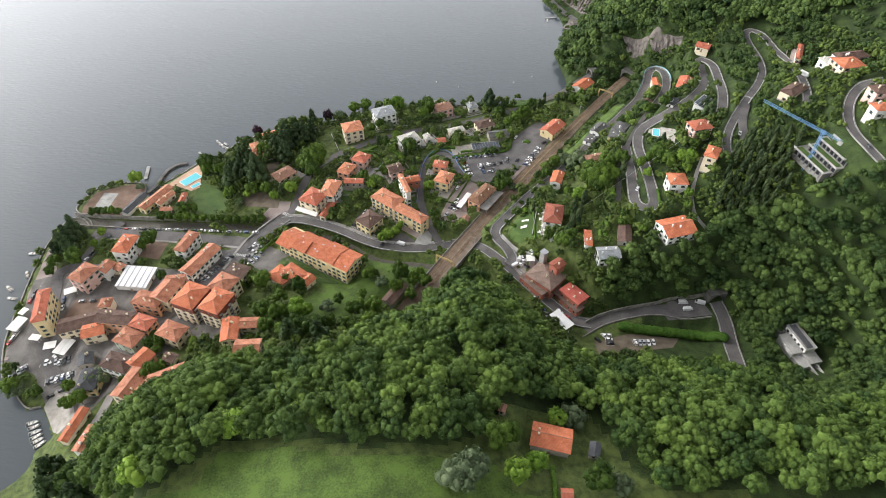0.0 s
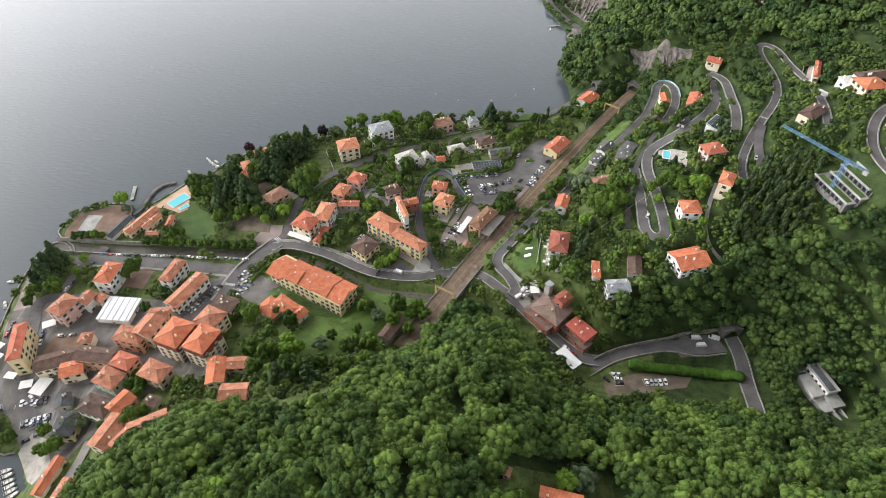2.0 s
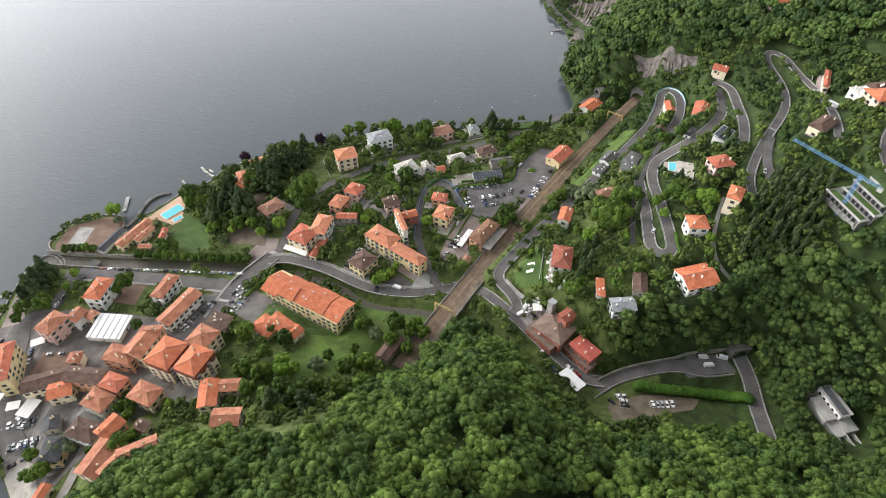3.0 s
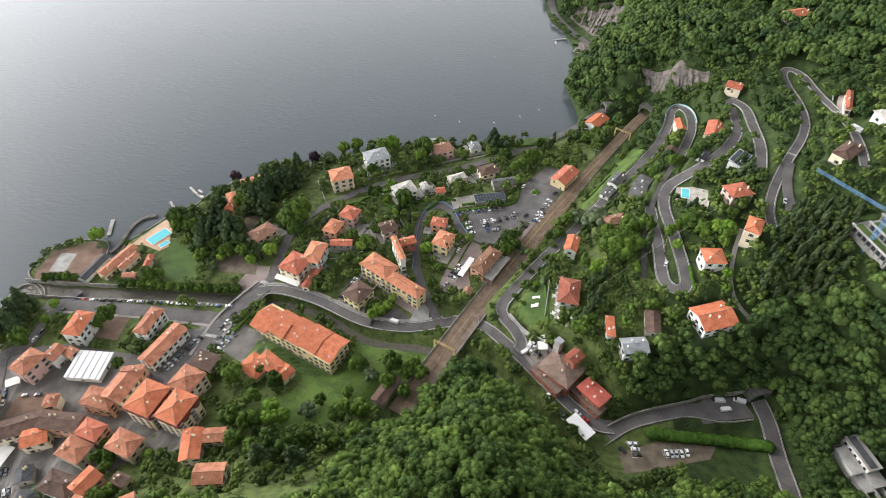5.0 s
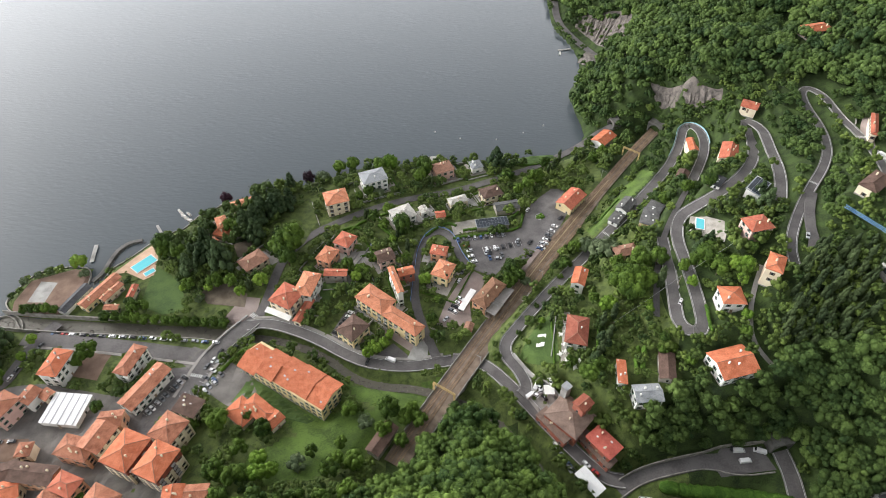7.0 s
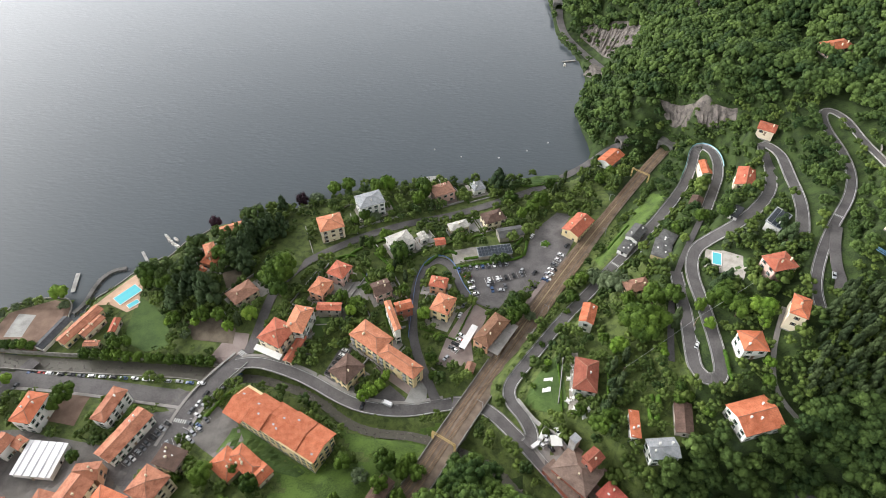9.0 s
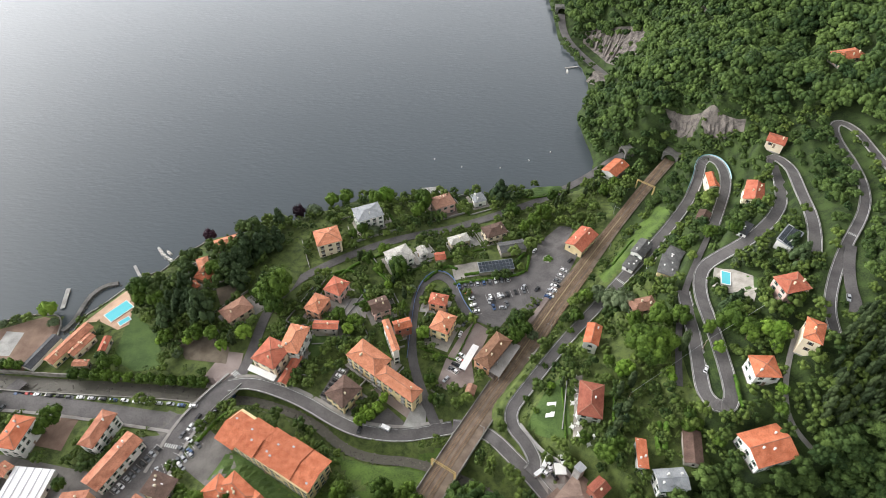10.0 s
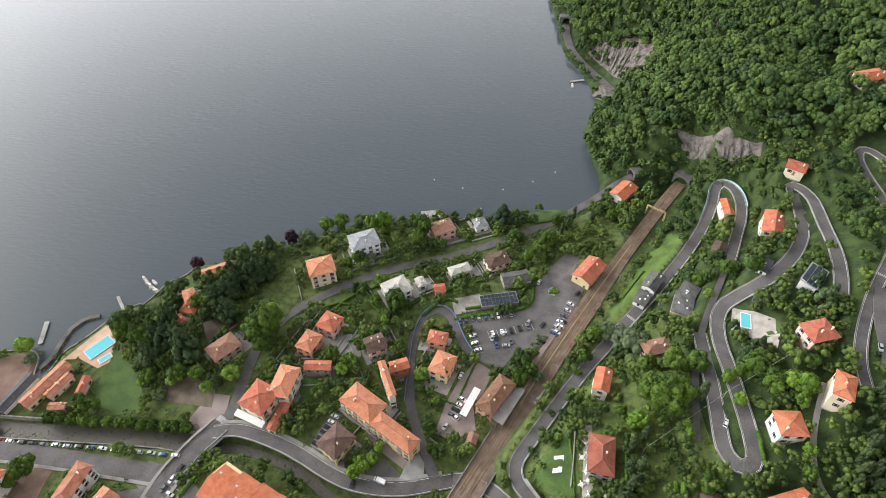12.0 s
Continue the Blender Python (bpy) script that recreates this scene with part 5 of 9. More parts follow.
SHORE = np.array(SHORE_SOUTH + SHORE_NORTH)
KNOTS = np.array([p for group in SPOTS.values() for p in group])
KNOTS = np.r_[KNOTS, np.c_[SHORE, np.full(len(SHORE), 0.8)][::2]]
WEIGHTS = spline_fit(KNOTS)


def relief(x, y):
    q = np.c_[np.ravel(x), np.ravel(y)].astype(float)
    out = np.zeros(len(q))
    for i in range(0, len(q), 20000):
        s = q[i:i + 20000]
        d = np.linalg.norm(s[:, None] - KNOTS[None, :, :2], axis=2) / 100
        out[i:i + 20000] = np.where(d > 0, d * d * np.log(d + 1e-12), 0) @ WEIGHTS[:len(KNOTS)] + WEIGHTS[len(KNOTS)] + s @ WEIGHTS[len(KNOTS) + 1:] / 100
    return np.clip(out, 0.8, 220)


def resample(line, step):
    """Points every step metres along a smoothed line."""
    P = np.array(line, float)
    for _ in range(2):
        Q = np.repeat(P, 2, axis=0)[1:-1].copy()
        Q[0::2], Q[1::2] = P[:-1] * 0.75 + P[1:] * 0.25, P[:-1] * 0.25 + P[1:] * 0.75
        P = np.r_[P[:1], Q, P[-1:]]
    s = np.r_[0, np.cumsum(np.linalg.norm(np.diff(P[:, :2], axis=0), axis=1))]
    k = np.linspace(0, s[-1], max(int(s[-1] / step) + 1, 2))
    return np.stack([np.interp(k, s, P[:, i]) for i in range(P.shape[1])], 1)


def smooth(v, n):
    pad = np.r_[np.full(n, v[0]), v, np.full(n, v[-1])]
    return np.convolve(pad, np.ones(2 * n + 1) / (2 * n + 1), "valid")


def near(q, P):
    """Distance from each point of q to the points P, and the index of the nearest."""
    best, idx = np.full(len(q), 1e9), np.zeros(len(q), int)
    for i in range(0, len(P), 40):
        d = np.linalg.norm(q[:, None] - P[None, i:i + 40, :2], axis=2)
        k = d.argmin(1)
        v = d[np.arange(len(q)), k]
        m = v < best
        best[m], idx[m] = v[m], k[m] + i
    return best, idx


def inside(q, poly):
    """Which points lie in a polygon."""
    hit = np.zeros(len(q), bool)
    P = np.array(poly, float)
    for a, b in zip(P, np.roll(P, -1, axis=0)):
        c = (a[1] > q[:, 1]) != (b[1] > q[:, 1])
        with np.errstate(divide="ignore", invalid="ignore"):
            hit ^= c & (q[:, 0] < (b[0] - a[0]) * (q[:, 1] - a[1]) / (b[1] - a[1]) + a[0])
    return hit


ROAD_LINES = {}
for name, (width, line) in ROADS.items():
    P = resample(line, 2.0)
    z = smooth(relief(P[:, 0], P[:, 1]), 7)
    ROAD_LINES[name] = (width, np.c_[P, z])
# the main road runs on, level, from one stretch into the next
RAIL_LINE = resample(RAILWAY, 2.0)
RAIL_LINE = np.c_[RAIL_LINE, np.full(len(RAIL_LINE), RAIL_Z)]
STREAM_LINE = resample(STREAM, 2.0)
LAND = [tuple(p) for p in SHORE] + [(112, 4000), (4000, 4000), (4000, -4000), (-330, -4000), (-240, 60)]


def spread_axis(a, b, step):
    fine = np.arange(a, b + 0.1, step)
    far = np.array([12, 30, 70, 150, 320, 700, 1500, 2800.0])
    return np.r_[a - far[::-1], fine, b + far]


GX, GY = spread_axis(-276, 324, 2.5), spread_axis(44, 804, 2.5)
gx, gy = np.meshgrid(GX, GY)
grid = np.c_[gx.ravel(), gy.ravel()]
gz = relief(np.clip(grid[:, 0], -300, 360), np.clip(grid[:, 1], 20, 860))
gz += np.array([noise.fractal((x * 0.03, y * 0.03, 0.0), 1.0, 2.0, 3) for x, y in grid]) * np.clip(gz / 40, 0.05, 1.2)


def blend(z, dist, target, flat, soft):
    k = np.clip((dist - flat) / soft, 0, 1)
    k = k * k * (3 - 2 * k)
    return np.where(dist < flat + soft, target * (1 - k) + z * k, z)


for kind, x, y, z, L, W, turn, *rest in HOUSES_WEST + HOUSES_SHORE + HOUSES_EAST:
    # each house stands on a level pad
    c, s = math.cos(radians(turn)), math.sin(radians(turn))
    u, v = np.abs((grid[:, 0] - x) * c + (grid[:, 1] - y) * s) - L / 2, np.abs(-(grid[:, 0] - x) * s + (grid[:, 1] - y) * c) - W / 2
    d = np.maximum(np.maximum(u, v), 0)
    gz = blend(gz, d, z - 0.05, 1.2, 5.0)
embanked = RAIL_LINE[:-16][(RAIL_LINE[:-16, 1] > 288) | (RAIL_LINE[:-16, 1] < 224)]
d, i = near(grid, embanked)
gz = blend(gz, d, embanked[i, 2] - 0.35, 6.5, 9.0)
d, i = near(grid, RAIL_LINE)
gz = np.where(grid[:, 1] < RAIL_LINE[-3, 1] + 1.0, np.minimum(gz, blend(gz, d, np.full(len(gz), RAIL_Z - 0.5), 6.5, np.where(grid[:, 1] > RAIL_LINE[-18, 1], 2.5, 7.0))), gz)
for name, (width, P) in ROAD_LINES.items():
    d, i = near(grid, P)
    gz = blend(gz, d, P[i, 2] - 0.2, width / 2 + 2.2, 4.5)
for name, (width, P) in ROAD_LINES.items():
    d, i = near(grid, P)
    gz = np.where(d < width / 2 + 2.6, np.minimum(gz, P[i, 2] - 0.2), gz)
d, i = near(grid, STREAM_LINE)
bank = np.where(grid[:, 0] < -105, 4.5, 3.2)
gz = np.where(d < bank + 3, np.minimum(gz, blend(gz, d, STREAM_LINE[i, 2] - 0.4, bank, 3.0)), gz)
d, i = near(grid, resample(SHORE, 1.5))
on_land = inside(grid, LAND)
gz = np.where(on_land, np.minimum(gz, -0.6 + d * 1.3), np.maximum(-0.6 - d * 0.2, -14.0))


def height(x, y):
    """Ground height by bilinear reading of the land's grid."""
    x, y = np.atleast_1d(np.asarray(x, float)), np.atleast_1d(np.asarray(y, float))
    i = np.clip(np.searchsorted(GX, x) - 1, 0, len(GX) - 2)
    j = np.clip(np.searchsorted(GY, y) - 1, 0, len(GY) - 2)
    u, v = np.clip((x - GX[i]) / (GX[i + 1] - GX[i]), 0, 1), np.clip((y - GY[j]) / (GY[j + 1] - GY[j]), 0, 1)
    Z = gz.reshape(gx.shape)
    return Z[j, i] * (1 - u) * (1 - v) + Z[j, i + 1] * u * (1 - v) + Z[j + 1, i] * (1 - u) * v + Z[j + 1, i + 1] * u * v


def ground_z(x, y):
    return float(height(x, y)[0])


def grid_mesh(name, verts, faces, material, smooth_shade=True):
    me = bpy.data.meshes.new(name)
    me.vertices.add(len(verts))
    me.vertices.foreach_set("co", np.asarray(verts, np.float32).ravel())
    faces = np.asarray(faces, np.int32)
    k = faces.shape[1]
    me.loops.add(faces.size)
    me.loops.foreach_set("vertex_index", faces.ravel())
    me.polygons.add(len(faces))
    me.polygons.foreach_set("loop_start", np.arange(0, faces.size, k, dtype=np.int32))
    me.update(calc_edges=True)
    me.polygons.foreach_set("use_smooth", np.full(len(faces), smooth_shade))
    me.materials.append(material)
    me.validate()
    return me


nx, ny = len(GX), len(GY)
a = (np.arange(ny - 1)[:, None] * nx + np.arange(nx - 1)[None]).ravel()
ground = new("ground", grid_mesh("ground", np.c_[grid, gz], np.c_[a, a + 1, a + nx + 1, a + nx], GRASS))
ground.data.materials.append(UNDERGROWTH)
ground.data.materials.append(MEADOW)
middle = np.c_[(gx[:-1, :-1] + gx[1:, 1:]).ravel() / 2, (gy[:-1, :-1] + gy[1:, 1:]).ravel() / 2]
cover = np.zeros(len(middle), np.int32)
cover[(near(middle, resample(SHORE, 3.0))[0] < 11) & (middle[:, 1] > 440)] = 1
for label_, outlines, *_ in WOODS.values():
    for O in outlines:
        cover[inside(middle, O)] = 1
for name_, label_, m_, O, lift_ in PATCHES:
    if m_ == MEADOW:
        cover[inside(middle, O)] = 2
cover[(middle[:, 0] > 112) & (cover == 0)] = 1
cover[middle[:, 1] < 84] = 2
if len(ground.data.polygons) == len(cover):
    ground.data.polygons.foreach_set("material_index", cover)
tagged(ground, "green grassy hillside and lake shore with rough undergrowth", "ground", kind="structure")

bm = bmesh.new()
bmesh.ops.create_grid(bm, x_segments=2, y_segments=2, size=4000)
me = bpy.data.meshes.new("water")
bm.to_mesh(me)
me.materials.append(LAKE)
lake = tagged(new("water", me), "calm grey-green lake water with fine ripples", "lake", kind="structure")


def part(name, bm, material, parent=None, label="", smooth_shade=False):
    """Link a bmesh as one mesh object under a thing or a part."""
    me = bpy.data.meshes.new(name)
    bm.to_mesh(me)
    bm.free()
    if smooth_shade:
        me.polygons.foreach_set("use_smooth", [True] * len(me.polygons))
    for m in (material if isinstance(material, (list, tuple)) else [material]):
        me.materials.append(m)
    ob = new(name, me)
    if parent is not None:
        ob.parent = parent
    if label:
        ob["label"] = label
    return ob


def share(name, me, parent, m):
    """One more object on a mesh that is there already."""
    ob = new(name, me)
    ob.parent, ob.matrix_local = parent, m
    return ob


def box(bm, cx, cy, cz, sx, sy, sz, turn=0.0):
    """A box by its centre and sizes, turned about z by degrees."""
    r = bmesh.ops.create_cube(bm, size=1)
    bmesh.ops.transform(bm, matrix=Matrix.Translation((cx, cy, cz)) @ Matrix.Rotation(radians(turn), 4, "Z") @ Matrix.Diagonal((sx, sy, sz, 1)), verts=r["verts"])
    return r["verts"]


def ribbon(bm, P, left, right, lift=0.0, depth=0.0):
    """A strip along a line between two side offsets (minus to the left); depth gives it sides."""
    T = np.gradient(P[:, :2], axis=0)
    T /= np.linalg.norm(T, axis=1)[:, None] + 1e-9
    N = np.c_[T[:, 1], -T[:, 0]]
    rows = []
    left, right = np.broadcast_to(left, len(P)), np.broadcast_to(right, len(P))
    for p, n, le, ri in zip(P, N, left, right):
        a, b = p[:2] + n * le, p[:2] + n * ri
        ring = [bm.verts.new((*a, p[2] + lift)), bm.verts.new((*b, p[2] + lift))]
        if depth:
            ring += [bm.verts.new((*b, p[2] + lift - depth)), bm.verts.new((*a, p[2] + lift - depth))]
        rows.append(ring)
    for r, s in zip(rows[:-1], rows[1:]):
        for k in range(len(r) if depth else 1):
            j = (k + 1) % len(r)
            bm.faces.new((r[k], r[j], s[j], s[k])[::-1])
    if depth:
        bm.faces.new(rows[0])
        bm.faces.new(rows[-1][::-1])


# roads with kerbs and edge lines
KERBED = ("hairpin_road", "upper_road", "hill_road", "crest_road", "under_road", "main_road", "tunnel_ramp")
for k, (name, (width, P)) in enumerate(ROAD_LINES.items()):
    P = P.copy()
    P[:, 2] += 0.012 * k
    bm = bmesh.new()
    ribbon(bm, P, -width / 2, width / 2, 0.05, 0.5)
    road = tagged(part("road", bm, PAVING if name in ("stair_lane", "wharf_lane") else ASPHALT), "grey asphalt road with worn edges", "road", kind="structure")
    if name in KERBED:
        for side in (-1, 1):
            bm = bmesh.new()
            ribbon(bm, P, side * (width / 2 + 0.02) - 0.09, side * (width / 2 + 0.02) + 0.09, 0.35, 0.8)
            part("kerb_wall", bm, KERB, road, "low grey concrete parapet")
            bm = bmesh.new()
            ribbon(bm, P, side * (width / 2 - 0.45) - 0.11, side * (width / 2 - 0.45) + 0.11, 0.062, 0.0)
            part("edge_line", bm, MARKING, road, "white painted edge line")


# pale pavements beside the through roads
for name, side in (("main_road", -1), ("river_road", 1), ("bridge_road", -1), ("bridge_road", 1)):
    width, P = ROAD_LINES[name]
    P = P[2:-2]
    bm = bmesh.new()
    a, b = sorted((side * (width / 2 + 0.15), side * (width / 2 + 1.75)))
    ribbon(bm, P, a, b, 0.2, 0.6)
    tagged(part("pavement", bm, PAVING), "narrow pale pavement with a kerb beside the road", "pavement", kind="structure")


def patch(name, label, outline, material, lift=0.10, category="pavement", kind="structure", level=None):
    """A paved or mown surface laid on the ground, cut from a grid to its outline."""
    O = np.array(outline, float)
    bm = bmesh.new()
    for p in O:
        bm.verts.new((*p, 0))
    bm.faces.new(bm.verts)
    step = 2.5
    lo, hi = O.min(0), O.max(0)
    for axis in (0, 1):
        for c in np.arange(math.ceil((lo[axis] - (-276, 44)[axis]) / step) * step + (-276, 44)[axis], hi[axis], step):
            co, no = [0, 0, 0], [0, 0, 0]
            co[axis], no[axis] = c, 1
            bmesh.ops.bisect_plane(bm, geom=bm.verts[:] + bm.edges[:] + bm.faces[:], plane_co=co, plane_no=no)
    V = np.array([v.co[:2] for v in bm.verts])
    z = height(V[:, 0], V[:, 1]) if level is None else np.full(len(V), level)
    for v, h in zip(bm.verts, z):
        v.co.z = h + lift
    bmesh.ops.recalc_face_normals(bm, faces=bm.faces[:])
    if sum(f.normal.z for f in bm.faces) < 0:
        bmesh.ops.reverse_faces(bm, faces=bm.faces[:])
    ob = part(name, bm, material)
    return tagged(ob, label, category, kind=kind)


# ---- houses ----
FLOOR = 3.0
WINDOW_MESH = {}


def window_meshes(shutter):
    """Frame with sill, pane and shutter leaf, facing -y, origin at the middle of the wall face."""
    if shutter in WINDOW_MESH:
        return WINDOW_MESH[shutter]
    w, h = 1.05, 1.55
    bm = bmesh.new()
    f = 0.1
    xs = [-w / 2 - f, -w / 2, w / 2, w / 2 + f]
    if shutter:
        xs = [-w / 2 - f - 0.5] + xs + [w / 2 + f + 0.5]
    zs = [-h / 2 - f, -h / 2, h / 2, h / 2 + f]
    hole = (len(xs) // 2 - 1, 1)
    V = [[bm.verts.new((x, -0.08 - (0.1 if k == 0 else 0), z)) for k, z in enumerate(zs)] for x in xs]
    for a in range(len(xs) - 1):
        for b in range(3):
            if (a, b) != hole:
                fc = bm.faces.new((V[a][b], V[a + 1][b], V[a + 1][b + 1], V[a][b + 1]))
                fc.material_index = 1 if shutter and a in (0, len(xs) - 2) else 0
    r = bmesh.ops.extrude_face_region(bm, geom=bm.faces[:])
    bmesh.ops.translate(bm, vec=(0, 0.1, 0), verts=[v for v in r["geom"] if isinstance(v, bmesh.types.BMVert)])
    bmesh.ops.recalc_face_normals(bm, faces=bm.faces[:])
    frame_me = bpy.data.meshes.new("window")
    bm.to_mesh(frame_me), bm.free()
    frame_me.materials.append(CONCRETE)
    frame_me.materials.append(shutter or CONCRETE)
    bm = bmesh.new()
    box(bm, 0, -0.01, 0, w - 0.04, 0.04, h)
    pane_me = bpy.data.meshes.new("pane")
    bm.to_mesh(pane_me), bm.free()
    pane_me.materials.append(GLASS)
    WINDOW_MESH[shutter] = (frame_me, pane_me)
    return WINDOW_MESH[shutter]


def roof_mesh(L, W, kind, over=0.55):
    """Roof shell: eaves at z 0, with thickness, by kind. The ridge runs along x."""
    bm = bmesh.new()
    a, b = L / 2 + over, W / 2 + over
    rise = {"hip": 0.34, "gable": 0.36, "pyramid": 0.42, "low": 0.12, "flat": 0.03, "mono": 0.22, "step": 0.34}[kind] * b
    drop = 0.24

    def slab(top):
        lo = [bm.verts.new((x, y, z - drop)) for x, y, z in top]
        hi = [bm.verts.new(p) for p in top]
        bm.faces.new(hi), bm.faces.new(lo[::-1])
        for i in range(len(top)):
            j = (i + 1) % len(top)
            bm.faces.new((lo[i], lo[j], hi[j], hi[i]))

    if kind in ("hip", "pyramid", "low"):
        r = max(a - b, 0.15) if kind != "pyramid" else 0.1
        A, B, C, D, E, F = (-a, -b, 0), (a, -b, 0), (a, b, 0), (-a, b, 0), (-r, 0, rise), (r, 0, rise)
        for f in ((A, B, F, E), (B, C, F), (C, D, E, F), (D, A, E)):
            slab(f)
    elif kind in ("gable", "step"):
        slab([(-a, -b, 0), (a, -b, 0), (a, 0, rise), (-a, 0, rise)])
        slab([(a, b, 0), (-a, b, 0), (-a, 0, rise), (a, 0, rise)])
    elif kind == "mono":
        slab([(-a, -b, 0), (a, -b, 0), (a, b, rise), (-a, b, rise)])
    else:
        slab([(-a, -b, 0.1), (a, -b, 0.1), (a, b, 0.25), (-a, b, 0.25)])
    return bm, rise


def cap_mesh(L, W, kind, rise, over=0.55):
    """Ridge and hip tiles as a raised line."""
    bm = bmesh.new()
    a, b = L / 2 + over, W / 2 + over
    r = (max(a - b, 0.15) if kind != "pyramid" else 0.1) if kind in ("hip", "pyramid") else a
    lines = [((-r, 0, rise), (r, 0, rise))]
    if kind in ("hip", "pyramid"):
        lines += [((sx * r, 0, rise), (sx * a, sy * b, 0)) for sx in (-1, 1) for sy in (-1, 1)]
    for p, q in lines:
        p, q = Vector(p), Vector(q)
        d = q - p
        v = box(bm, 0, 0, 0, d.length, 0.26, 0.14)
        m = Matrix.Translation((p + q) / 2 + Vector((0, 0, 0.04))) @ d.to_track_quat("X", "Z").to_matrix().to_4x4()
        bmesh.ops.transform(bm, matrix=m, verts=v)
    return bm


COLOUR_WORD = {"orange": "orange clay-tiled", "old": "weathered salmon clay-tiled", "red": "red clay-tiled", "brown": "dark brown tiled", "brownlight": "brown clay-tiled", "brownred": "weathered red-brown tiled",
               "pale": "pale stone-coloured", "grey": "grey sheet", "slate": "dark slate", "darkgrey": "dark grey sheet", "umber": "umber-brown tiled", "taupe": "grey-brown tiled", "apricot": "pale orange clay-tiled", "signal": "bright red sheet", "panel": "white panelled", "metal": "grey metal", "solar": "solar-panelled metal"}
ROOF_WORD = {"hip": "hipped", "gable": "gabled", "pyramid": "pyramid", "low": "low-pitched", "flat": "flat", "mono": "single-pitch", "step": "stepped gabled"}
KIND_NAME = {"town": ("town_house", "house"), "villa": ("villa", "house"), "grand": ("lakeside_villa", "villa"), "hotel": ("hotel", "hotel"), "tower": ("apartment_house", "apartment building"),
             "condo": ("apartment_block", "apartment building"), "block": ("apartment_house", "apartment building"), "inn": ("inn", "inn"), "annex": ("annex", "outbuilding"), "shed": ("market_shed", "shed"),
             "solarshed": ("canopy_shed", "shed"), "hut": ("hut", "hut"), "lido": ("lido_pavilion", "pavilion"), "greenhouse": ("greenhouse", "greenhouse"), "boathouse": ("boathouse", "boathouse"),
             "belfry": ("tower_house", "house"), "depot": ("goods_shed", "railway building"), "station": ("railway_station", "station"), "garage": ("garage", "garage"), "barn": ("barn", "barn"),
             "solarhouse": ("house", "house"), "restaurant": ("restaurant", "restaurant")}
FOOTPRINTS = []
rng = random.Random(7)


